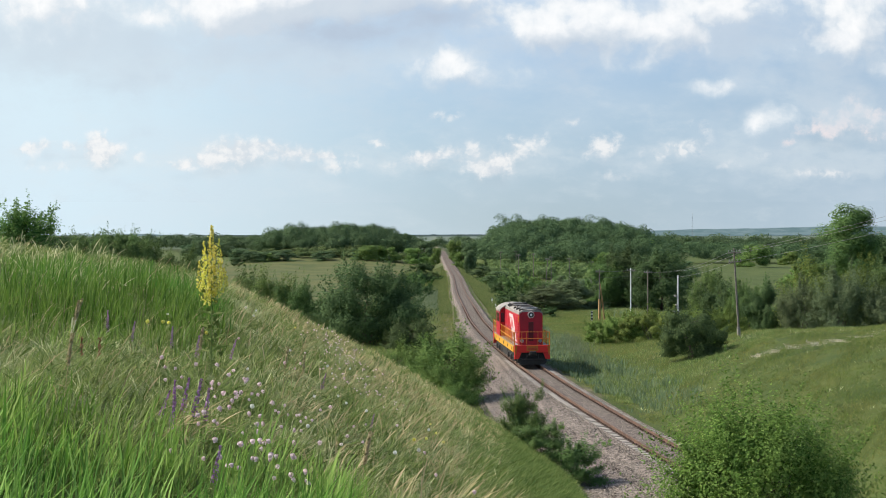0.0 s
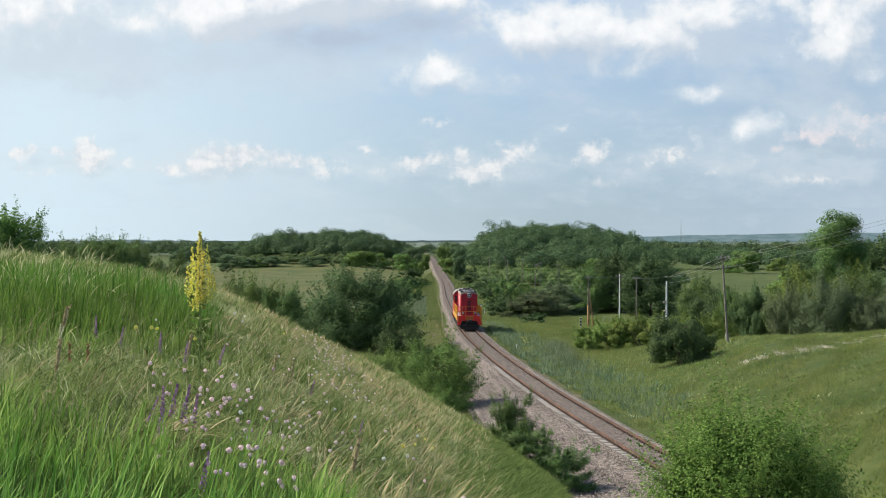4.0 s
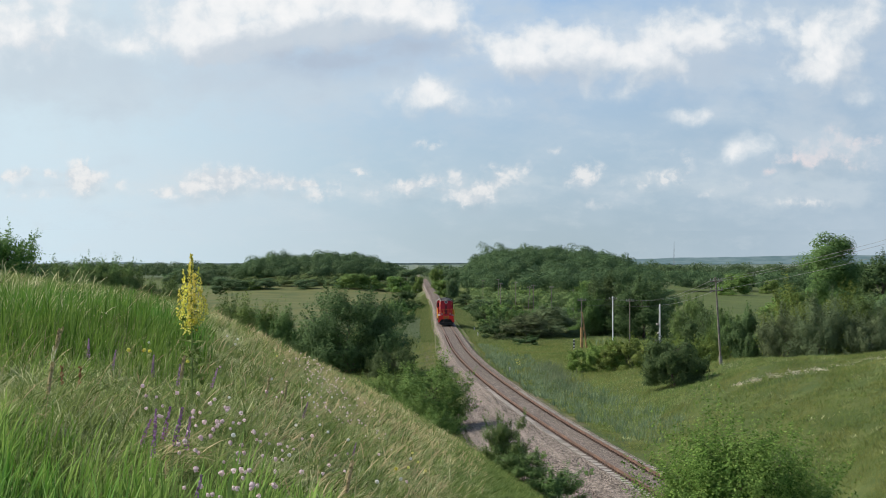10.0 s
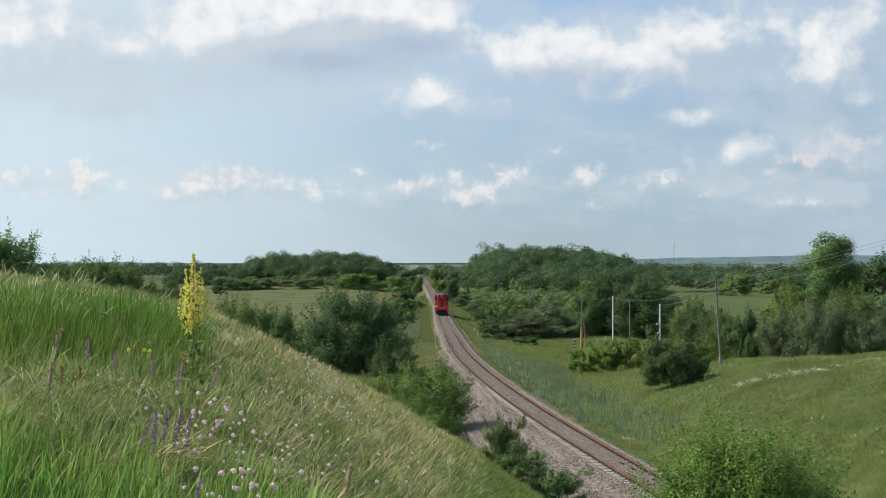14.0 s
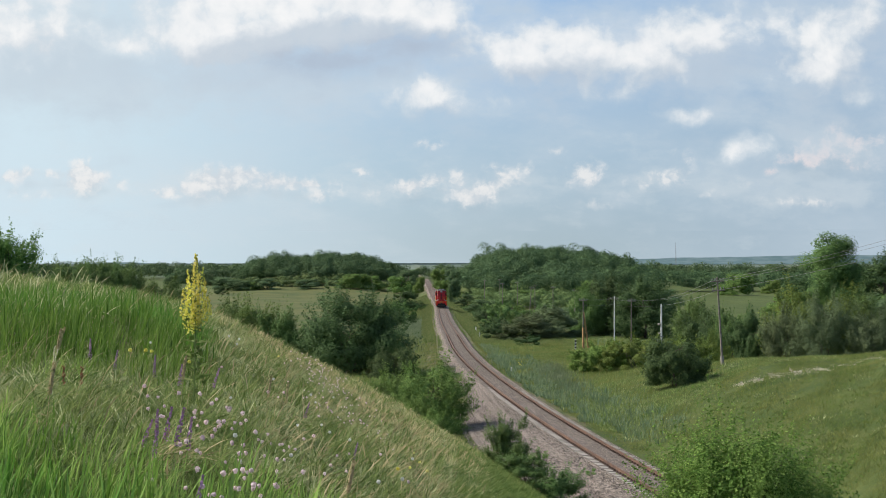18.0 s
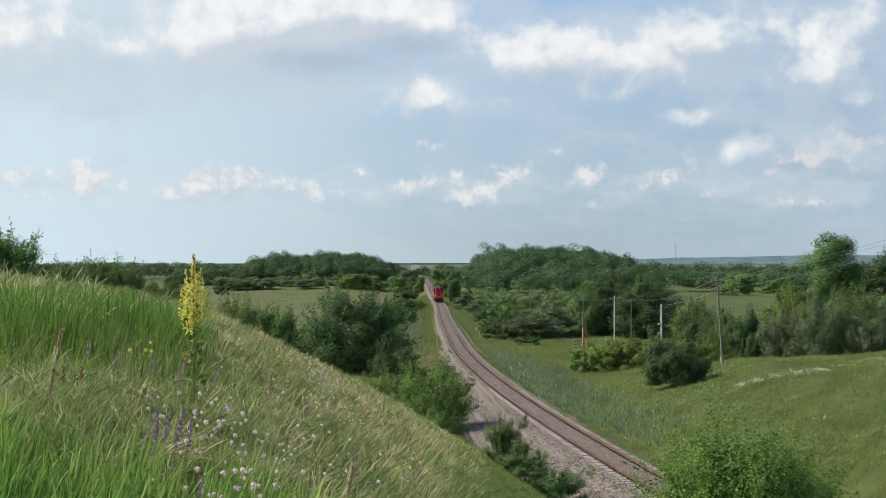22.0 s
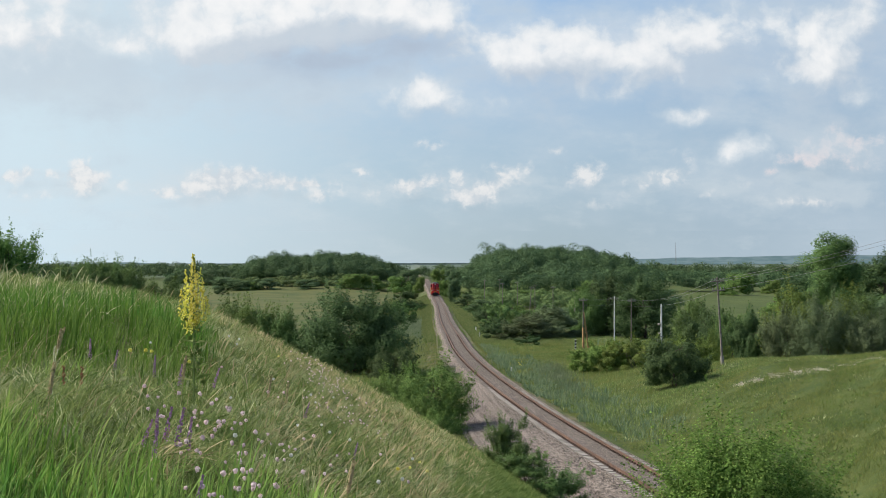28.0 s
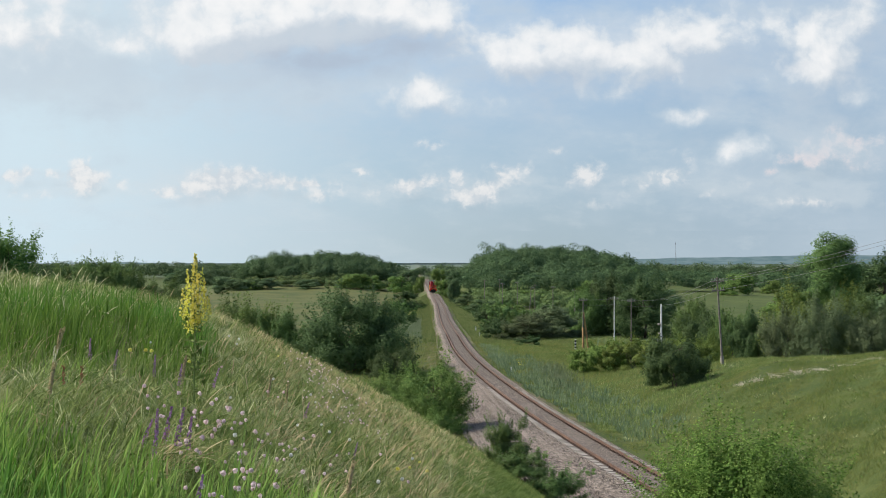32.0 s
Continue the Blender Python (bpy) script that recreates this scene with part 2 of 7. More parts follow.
def ground_material():
    n = Nodes("meadow_ground")
    at = n.add("ShaderNodeAttribute")
    at.attribute_name = "cover"
    sep = n.add("ShaderNodeSeparateColor", Color=at.outputs["Color"])
    a = n.noise(0.035, 5.0, 0.6)
    b = n.noise(0.45, 5.0, 0.62)
    c = n.noise(1.7, 6.0, 0.68)
    m2 = n.noise(0.16, 5.0, 0.65)
    green = n.mix(n.ramp(n.math("MULTIPLY_ADD", m2, 0.6, n.math("MULTIPLY", a, 0.4)), 0.38, 0.62), (0.034, 0.056, 0.012, 1), (0.064, 0.084, 0.020, 1))
    green = n.mix(n.math("MULTIPLY", n.ramp(b, 0.42, 0.72), 0.6), green, (0.092, 0.102, 0.030, 1))
    green = n.mix(n.math("MULTIPLY", n.ramp(c, 0.45, 0.7), 0.55), green, (0.028, 0.050, 0.010, 1))
    field = n.mix(n.ramp(n.noise(0.09, 6.0, 0.65), 0.38, 0.62), (0.045, 0.066, 0.017, 1), (0.084, 0.087, 0.027, 1))
    rows = n.noise(0.05, 5.0, 0.6, n.vmath("MULTIPLY", n.place(), (0.35, 1.6, 1.0)))
    field = n.mix(n.math("MULTIPLY", n.ramp(rows, 0.42, 0.66), 0.45), field, (0.100, 0.097, 0.032, 1))
    # the far plain: pale grey-green, with distance haze painted into the colour
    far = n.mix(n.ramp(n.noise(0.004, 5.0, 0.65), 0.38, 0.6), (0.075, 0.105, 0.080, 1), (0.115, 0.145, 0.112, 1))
    soil = n.mix(n.ramp(b, 0.35, 0.65), (0.10, 0.075, 0.05, 1), (0.20, 0.155, 0.11, 1))
    col = n.mix(sep.outputs[0], green, field)
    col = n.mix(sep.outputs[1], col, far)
    col = n.mix(sep.outputs[2], col, soil)
    h = n.math("ADD", n.math("MULTIPLY", b, 1.0), n.math("MULTIPLY", c, 0.35))
    return n.done(n.surface(col, 0.9, 0.0, h, n.math("MULTIPLY_ADD", sep.outputs[1], -0.5, 0.5), 0.3, 0.15))


GROUND = ground_material()


def ballast_material():
    n = Nodes("ballast_stone")
    p = n.place()
    vor = n.add("ShaderNodeTexVoronoi", Scale=9.0, Vector=p)
    shade = n.mix(n.ramp(n.math("MODULO", n.math("MULTIPLY", vor.outputs["Color"], 7.3), 1.0), 0.0, 1.0), (0.042, 0.034, 0.027, 1), (0.275, 0.233, 0.192, 1))
    broad = n.ramp(n.noise(0.35, 4.0, 0.6, p), 0.35, 0.7)
    col = n.mix(n.math("MULTIPLY", broad, 0.4), shade, (0.14, 0.108, 0.088, 1))
    at = n.add("ShaderNodeAttribute")
    at.attribute_name = "cover"
    sep = n.add("ShaderNodeSeparateColor", Color=at.outputs["Color"])
    # rust-brown stain, dark enough to hold the rails' painted shade too
    col = n.mix(n.math("MULTIPLY", sep.outputs[0], 0.8), col, (0.060, 0.047, 0.038, 1))
    return n.done(n.surface(col, 0.9, 0.0, vor.outputs["Distance"], 1.0, 0.06, 0.2))


BALLAST = ballast_material()


def sleeper_material():
    """Pale concrete at the ends, stained by rust and brake dust between the rails."""
    n = Nodes("stained_concrete")
    v = n.local()
    c = n.mix(n.ramp(n.noise(2.0, 6.0, 0.65, v), 0.3, 0.72), (0.19, 0.172, 0.145, 1), (0.34, 0.312, 0.268, 1))
    across = n.math("ABSOLUTE", n.add("ShaderNodeSeparateXYZ", Vector=v).outputs[0])
    c = n.mix(n.math("MULTIPLY", n.ramp(n.math("MULTIPLY_ADD", n.noise(6.0, 4.0, 0.6, v), 0.3, across), 1.22, 0.95), 0.85), c, (0.095, 0.072, 0.056, 1))
    return n.done(n.surface(c, 0.9, 0.0, n.noise(30.0, 5.0, 0.6, v), 0.5, 0.006))


SLEEPER = sleeper_material()


# ---- mesh helpers ----
def mesh_from(name, verts, faces, material, smooth=False):
    """A mesh out of arrays: verts (n, 3) and faces (m, k) of one corner count."""
    verts = np.asarray(verts, dtype=np.float32)
    faces = np.asarray(faces, dtype=np.int32)
    me = bpy.data.meshes.new(name)
    k = faces.shape[1]
    me.vertices.add(len(verts))
    me.vertices.foreach_set("co", verts.ravel())
    me.loops.add(faces.size)
    me.loops.foreach_set("vertex_index", faces.ravel())
    me.polygons.add(len(faces))
    me.polygons.foreach_set("loop_start", np.arange(0, faces.size, k, dtype=np.int32))
    me.polygons.foreach_set("loop_total", np.full(len(faces), k, dtype=np.int32))
    me.polygons.foreach_set("use_smooth", np.full(len(faces), smooth, dtype=bool))
    me.materials.append(material)
    me.update(calc_edges=True)
    return me


def part(name, bm, material, parent, label="", smooth=False):
    """Links a bmesh as one mesh object under a thing or a part."""
    me = bpy.data.meshes.new(name)
    for f in bm.faces:
        f.smooth = smooth
    bm.to_mesh(me)
    bm.free()
    me.materials.append(material)
    ob = new(name, me)
    ob.parent = parent
    return tagged(ob, label)


def part_mesh(name, me, parent, label=""):
    ob = new(name, me)
    ob.parent = parent
    return tagged(ob, label)


def thing(name, m, label, category, group="", kind=""):
    ob = new(name)
    ob.empty_display_size = 0.2
    ob.matrix_world = m
    return tagged(ob, label, category, group, kind)


def box(bm, x0, y0, z0, x1, y1, z1, bevel=0.0):
    made = bmesh.ops.create_cube(bm, size=1.0, matrix=Matrix.Translation(((x0 + x1) / 2, (y0 + y1) / 2, (z0 + z1) / 2)) @ Matrix.Diagonal((abs(x1 - x0), abs(y1 - y0), abs(z1 - z0), 1)))
    if bevel > 0:
        edges = list({e for v in made["verts"] for e in v.link_edges})
        bmesh.ops.bevel(bm, geom=edges, offset=bevel, segments=2, profile=0.5, affect="EDGES")
    return bm


def rod(bm, a, b, r0, r1=None, sides=8):
    """A round bar between two places."""
    a, b = Vector(a), Vector(b)
    r1 = r0 if r1 is None else r1
    way = b - a
    m = Matrix.Translation((a + b) / 2) @ way.to_track_quat("Z", "Y").to_matrix().to_4x4()
    bmesh.ops.create_cone(bm, cap_ends=True, segments=sides, radius1=r0, radius2=r1, depth=way.length, matrix=m)
    return bm


def prism(bm, outline, y0, y1):
    """A closed outline in x and z, drawn out along y."""
    front = [bm.verts.new((x, y0, z)) for x, z in outline]
    rear = [bm.verts.new((x, y1, z)) for x, z in outline]
    k = len(outline)
    bm.faces.new(front)
    bm.faces.new(rear[::-1])
    for i in range(k):
        bm.faces.new((front[i], rear[i], rear[(i + 1) % k], front[(i + 1) % k]))
    bmesh.ops.recalc_face_normals(bm, faces=bm.faces)
    return bm


# ---- the lie of the land ----
def step(a, b, v):
    s = np.clip((np.asarray(v, dtype=float) - a) / (b - a), 0, 1)
    return s * s * (3 - 2 * s)


# The plan is drawn on squared paper: one square is ACROSS metres wide and high, and ALONG metres deep.
ACROSS, ALONG = 0.921, 1.404


def plot(x, y):
    """From the squares of the plan to metres."""
    return np.asarray(x) * ACROSS, np.asarray(y) * ALONG


def track_x(y):
    """The track's centre line: straight far off, bending to the right towards the camera."""
    y = np.asarray(y, dtype=float)
    far = 1.25 * step(235, 400, y)
    y = y / ALONG
    near = np.maximum(130 - y, 0)
    return far + ACROSS * (2.1 + 0.03 * (130 - y) + 0.00098 * near * near)


def track_slope(y):
    y = np.asarray(y, dtype=float)
    return track_x(y + 0.5) - track_x(y - 0.5)


def grade(y):
    """The valley floor, and the line with it, falls a little with distance."""
    return -1.35 * step(110, 430, y)


def waves(x, y, size, seed):
    """Soft uneven ground: sums of sines, about -1 to 1."""
    r = np.random.RandomState(seed)
    v = 0
    for i in range(6):
        a, p, s = r.uniform(0, 6.28), r.uniform(0, 6.28), r.uniform(0.6, 1.7) / size * 6.28
        v = v + np.sin((x * np.cos(a) + y * np.sin(a)) * s + p)
    return v / 3.2


def apron(y):
    """How far the ballast reaches to the left of the centre line."""
    return ACROSS * (2.9 + 3.4 * (1 - step(60, 92, np.asarray(y) / ALONG)) - 0.7 * step(100, 165, np.asarray(y) / ALONG))


def land(x, y):
    """The ground's height at places given in metres."""
    x, y = np.asarray(x, dtype=float), np.asarray(y, dtype=float)
    d = (x - track_x(y)) / ACROSS / np.sqrt(1 + track_slope(np.clip(y, -60, 2000)) ** 2)
    reach = apron(y) / ACROSS
    fall = grade(y)
    x, y = x / ACROSS, y / ALONG
    flat = -0.9 - 1.2 * step(150, 300, y) + 0.25 * waves(x, y, 30, 3)
    z = flat + 0.0 * d
    # the bed under the track
    bed = 1 - step(2.2, 5.5, np.abs(d + 0.3))
    z = z * (1 - bed) + (-0.62) * bed
    # the hill on the left, cut by the railway
    toe = -(reach - 0.2)
    rise = np.maximum(toe - d, 0)
    top = 9.5 + 0.115 * np.clip(-x - 1.5, 0, 14) + 0.12 * waves(x, y, 9, 5) + 0.035 * waves(x, y, 2.2, 6)
    top = top - 0.055 * np.clip(y - 27, 0, 60) ** 1.5 - 0.55 * step(-13, -9, x) * step(26, 38, y)
    top = top - 0.004 * np.clip(-y, 0, 100) ** 1.2
    side = -0.55 + 0.65 * rise
    k = 0.4
    hill = -k * np.log(np.exp(-np.clip(side, -40, 60) / k) + np.exp(-np.clip(top, -40, 60) / k))
    part_left = (1 - step(44, 82, y + 0.25 * (x + 10))) * step(0.0, 1.5, rise)
    z = z * (1 - part_left) + np.maximum(hill, z) * part_left
    # the bank on the right
    away = np.maximum(d - 3.4, 0)
    bank = 8.0 * (1 - np.exp(-(np.maximum(away - 1.0, 0) * 0.30) / 8.0 * 1.6)) + 0.3 * waves(x, y, 14, 8)
    bank = bank + 0.1 * step(14, 26, away)
    fade = (1 - step(60, 112, y)) * step(0.0, 3.0, away)
    z = z + np.maximum(bank, 0) * fade
    # far wooded rises, and the rim of the valley
    clear = step(6, 34, np.abs(d))
    z = z + clear * 8.4 * np.exp(-(((x + 66) / 40) ** 4 + ((y - 500) / 60) ** 2))
    z = z + clear * 12.6 * np.exp(-(((x - 46) / 40) ** 4 + ((y - 440) / 80) ** 2))
    z = z + 7 * step(700, 1800, y) * (0.6 + 0.4 * waves(x, y, 1500, 12))
    return z * ACROSS + fall


def ground_z(x, y):
    return float(land(x, y))


def steps_of(*runs):
    out = []
    for a, b, s in runs:
        out += list(np.arange(a, b, s))
    return np.array(out + [runs[-1][1]])


def build_ground():
    xs = steps_of((-4500, -900, 300), (-900, -260, 40), (-260, -70, 10), (-70, -22, 2.5), (-22, 40, 0.6), (40, 90, 2.0), (90, 300, 10), (300, 900, 40), (900, 4500, 300))
    ys = steps_of((-900, -100, 80), (-100, -12, 8), (-12, 60, 0.6), (60, 130, 1.4), (130, 320, 5), (320, 700, 14), (700, 1500, 60), (1500, 3500, 200))
    gx, gy = plot(*np.meshgrid(xs, ys))
    gz = land(gx, gy)
    w, h = len(xs), len(ys)
    i = (np.arange(h - 1)[:, None] * w + np.arange(w - 1)[None, :]).ravel()
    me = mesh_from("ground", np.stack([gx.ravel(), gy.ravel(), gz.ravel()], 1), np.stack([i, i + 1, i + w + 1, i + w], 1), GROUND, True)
    x, y = gx.ravel() / ACROSS, gy.ravel() / ALONG
    field = step(-170, -140, x) * (1 - step(-13, -8, x)) * step(170, 185, y) * (1 - step(435, 455, y))
    dd = (gx.ravel() - track_x(gy.ravel())) / ACROSS
    field = np.maximum(field, 0.55 * step(78, 100, y) * (1 - step(165, 200, y)) * step(2.5, 5, np.abs(dd)) * (1 - step(60, 80, np.abs(dd))))
    # share of the painted haze colour, growing with distance
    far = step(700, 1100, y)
    d = (gx.ravel() - track_x(gy.ravel())) / ACROSS
    edge = apron(gy.ravel()) / ACROSS
    soil = (1 - step(0.3, 2.2, np.abs(d + edge + 0.6))) * (0.45 + 0.35 * waves(x, y, 5, 71)) + (1 - step(0.3, 1.5, np.abs(d - 3.2))) * (0.35 + 0.4 * waves(x, y, 7, 72))
    soil = np.clip(soil, 0, 1) * step(60, 75, y)
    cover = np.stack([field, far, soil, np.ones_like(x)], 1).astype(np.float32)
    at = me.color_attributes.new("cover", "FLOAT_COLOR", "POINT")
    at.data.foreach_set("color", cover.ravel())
    return tagged(new("ground", me), "green summer meadow, hillside and fields", "ground", kind="structure")


build_ground()


# ---- the railway ----
def along(y, off, z):
    """A place beside the centre line: off metres to the right of it."""
    s = float(track_slope(y))
    k = math.sqrt(1 + s * s)
    return Vector((float(track_x(y)) + off / k, y - off * s / k, z + float(grade(y))))


def sweep(name, outline, ys, material, closed=True):
    """An outline in (offset, height) drawn along the track."""
    ys = np.asarray(ys, dtype=float)
    s = track_slope(ys)
    k = np.sqrt(1 + s * s)
    o = np.array(outline, dtype=float)
    x = track_x(ys)[:, None] + o[None, :, 0] / k[:, None]
    y = ys[:, None] - o[None, :, 0] * (s / k)[:, None]
    z = o[None, :, 1] + grade(ys)[:, None]
    m = len(o)
    n = m if closed else m - 1
    i = (np.arange(len(ys) - 1)[:, None] * m + np.arange(n)[None, :]).ravel()
    j = (np.arange(len(ys) - 1)[:, None] * m + ((np.arange(n) + 1) % m)[None, :]).ravel()
    faces = np.stack([i, j, j + m, i + m], 1)
    return mesh_from(name, np.stack([x.ravel(), y.ravel(), z.ravel()], 1), faces, material)


GAUGE = 1.52


def build_track():
    track = thing("railway_track", pose(0, 0, 0), "rusty single railway line on concrete sleepers", "railway track", kind="structure")
    ys = np.concatenate([np.arange(24, 200, 1.5), np.arange(200, 940, 7.0)])
    # rail: foot, web and head
    half = [(0.075, -0.18), (0.075, -0.165), (0.020, -0.145), (0.016, -0.055), (0.040, -0.042), (0.040, -0.006), (0.030, 0.0)]
    shape = half + [(-a, b) for a, b in reversed(half)]
    for side in (-1, 1):
        off = side * (GAUGE / 2 + 0.036)
        me = sweep("rail", [(a + off, b) for a, b in shape], ys, RUST)
        part_mesh("rail", me, track, "rust-brown steel rail")
    # the ballast bed
    bed, rusty = [], []
    offs = np.linspace(0, 1, 49)
    for y in ys:
        a = float(apron(y))
        right = 2.3
        for u in offs:
            o = -a - 0.2 + u * (a + 0.2 + right + 0.3)
            full = float(step(100, 130, y))
            edge = -0.222 + 0.054 * full
            if o < -1.6:
                z = edge - 0.5 * min(max((-o - 1.6) / max(a + 0.3 - 1.6, 0.2), 0), 1.3)
            elif o > 1.6:
                z = edge - 0.75 * min((o - 1.6) / 1.0, 1.3)
            elif abs(o) > 0.95:
                z = edge
            else:
                z = -0.184 + 0.018 * full
            if abs(o) > 1.5:
                z += 0.03 * math.sin(o * 7.1 + y * 1.9) * math.sin(y * 2.3 - o * 3.0)
            else:
                z += 0.010 * math.sin(y * 5.1 + o * 2) * math.sin(y * 1.3)
            bed.append(along(y, o, z))
            # rust and soil stain, strongest beside the rails to paint in their shade
            rusty.append(0.6 if abs(o) < 0.5 else (1.0 if abs(o) < 1.02 else (0.5 if abs(o) < 1.4 else 0.45 * full * min(max(abs(o) - 1.5, 0.0), 1.0))))
    m = len(offs)
    i = (np.arange(len(ys) - 1)[:, None] * m + np.arange(m - 1)[None, :]).ravel()
    me = mesh_from("ballast", np.array(bed), np.stack([i, i + 1, i + m + 1, i + m], 1), BALLAST, True)
    cover = np.zeros((len(bed), 4), dtype=np.float32)
    cover[:, 0] = np.array(rusty)
    at = me.color_attributes.new("cover", "FLOAT_COLOR", "POINT")
    at.data.foreach_set("color", cover.ravel())
    tagged(new("ballast", me), "pinkish grey crushed stone ballast bed", "ballast", kind="structure")
    return track


TRACK = build_track()


def sleeper_mesh():
    bm = bmesh.new()
    box(bm, -1.35, -0.13, -0.36, 1.35, 0.13, -0.185, 0.02)
    me = bpy.data.meshes.new("sleeper")
    bm.to_mesh(me)
    bm.free()
    me.materials.append(SLEEPER)
    return me


def fastening_mesh(off):
    """A rusty base plate with its bolts, astride the rail foot."""
    bm = bmesh.new()
    box(bm, off - 0.20, -0.09, -0.186, off + 0.20, 0.09, -0.150)
    for q in (-0.125, 0.125):
        box(bm, off + q - 0.035, -0.05, -0.150, off + q + 0.035, 0.05, -0.085)
    me = bpy.data.meshes.new("rail_fastening")
    bm.to_mesh(me)
    bm.free()
    me.materials.append(RUST_DARK)
    return me


def build_sleepers(track):
    me = sleeper_mesh()
    plates = [fastening_mesh(-GAUGE / 2 - 0.036), fastening_mesh(GAUGE / 2 + 0.036)]
    base = np.array([v.co[:] for v in me.vertices])
    rest_v, rest_f, count = [], [], 0
    quad = [(0, 1, 2, 3), (0, 3, 7, 4), (1, 5, 6, 2), (3, 2, 6, 7), (0, 4, 5, 1)]
    y = 48.0
    i = 0
    while y < 920:
        ang = math.degrees(math.atan(float(track_slope(y))))
        p = along(y, random.uniform(-0.02, 0.02), random.uniform(-0.008, 0.008))
        if i < 300:
            ob = part_mesh("sleeper", me, track)
            ob.matrix_basis = Matrix.Translation(p) @ pose(0, 0, 0, 0, 0, -ang + random.uniform(-0.8, 0.8))
            if i < 300:
                for plate in plates:
                    part_mesh("rail_fastening", plate, ob)
        else:
            c, s = math.cos(radians(-ang)), math.sin(radians(-ang))
            for a, b, h in ((-1.35, -0.13, -0.185), (1.35, -0.13, -0.185), (1.35, 0.13, -0.185), (-1.35, 0.13, -0.185), (-1.35, -0.13, -0.36), (1.35, -0.13, -0.36), (1.35, 0.13, -0.36), (-1.35, 0.13, -0.36)):
                rest_v.append((p.x + a * c - b * s, p.y + a * s + b * c, p.z + h))
            rest_f += [tuple(count * 8 + q for q in f) for f in quad]
            count += 1
        y += 0.543 / math.sqrt(1 + float(track_slope(y)) ** 2)
        i += 1
    far = part_mesh("far_sleepers", mesh_from("far_sleepers", rest_v, rest_f, SLEEPER), track, "row of grey concrete sleepers")
    tagged(far, kind="stuff")


def scatter_stones():
    r = np.random.RandomState(11)
    n = 34000
    y = 52 + 80 * r.rand(n) ** 1.4
    a = apron(y)
    o = np.where(r.rand(n) < 0.75, -1.5 - r.rand(n) * (a - 0.9), np.where(r.rand(n) < 0.5, 1.5 + r.rand(n) * 1.0, r.uniform(-0.6, 0.6, n)))
    s = track_slope(y)
    k = np.sqrt(1 + s * s)
    z = np.where(o < -1.6, -0.22 - 0.5 * (-o - 1.6) / np.maximum(a - 1.3, 0.2), np.where(o > 1.5, -0.22 - 0.75 * (o - 1.5) / 1.1, -0.2))
    c = np.stack([track_x(y) + o / k, y - o * s / k, z + 0.005 + grade(y)], 1)
    shape = np.array([(1, 0, 0), (-0.3, 0.9, 0.1), (-0.8, -0.7, 0), (0.1, 0.1, 0.8), (0, 0, -0.8)])
    f = np.array([(0, 1, 3), (1, 2, 3), (2, 0, 3), (1, 0, 4), (2, 1, 4), (0, 2, 4)])
    size = r.uniform(0.025, 0.055, (n, 1, 1))
    ang = r.uniform(0, 6.28, n)
    v = shape[None] * size * r.uniform(0.7, 1.3, (n, 1, 3))
    rot = np.stack([v[..., 0] * np.cos(ang)[:, None] - v[..., 1] * np.sin(ang)[:, None], v[..., 0] * np.sin(ang)[:, None] + v[..., 1] * np.cos(ang)[:, None], v[..., 2]], -1)
    verts = (rot + c[:, None]).reshape(-1, 3)
    faces = (f[None] + 5 * np.arange(n)[:, None, None]).reshape(-1, 3)
    ob = new("loose_stones", mesh_from("loose_stones", verts, faces, STONE))
    tagged(ob, "loose pale crushed stones beside the rails", "gravel", kind="stuff")


scatter_stones()


# ---- the locomotive ----
def wheelset(parent, y):
    bm = bmesh.new()
    for side in (-1, 1):
        x = side * (GAUGE / 2 + 0.02)
        rod(bm, (x - 0.07, 0, 0), (x + 0.07, 0, 0), 0.525, 0.525, 28)
        rod(bm, (x - side * 0.07, 0, 0), (x - side * 0.10, 0, 0), 0.555, 0.555, 28)
        rod(bm, (x + side * 0.07, 0, 0), (x + side * 0.16, 0, 0), 0.16, 0.12, 14)
        for k in range(5):
            a = k * 2 * math.pi / 5
            box(bm, x + side * 0.07, math.cos(a) * 0.3 - 0.05, math.sin(a) * 0.3 - 0.05, x + side * 0.085, math.cos(a) * 0.3 + 0.05, math.sin(a) * 0.3 + 0.05)
    rod(bm, (-0.8, 0, 0), (0.8, 0, 0), 0.09, 0.09, 12)
    ob = part("wheelset", bm, STEEL, parent, "steel wheel pair on its axle")
    ob.matrix_basis = pose(0, y, 0.525)
    return ob


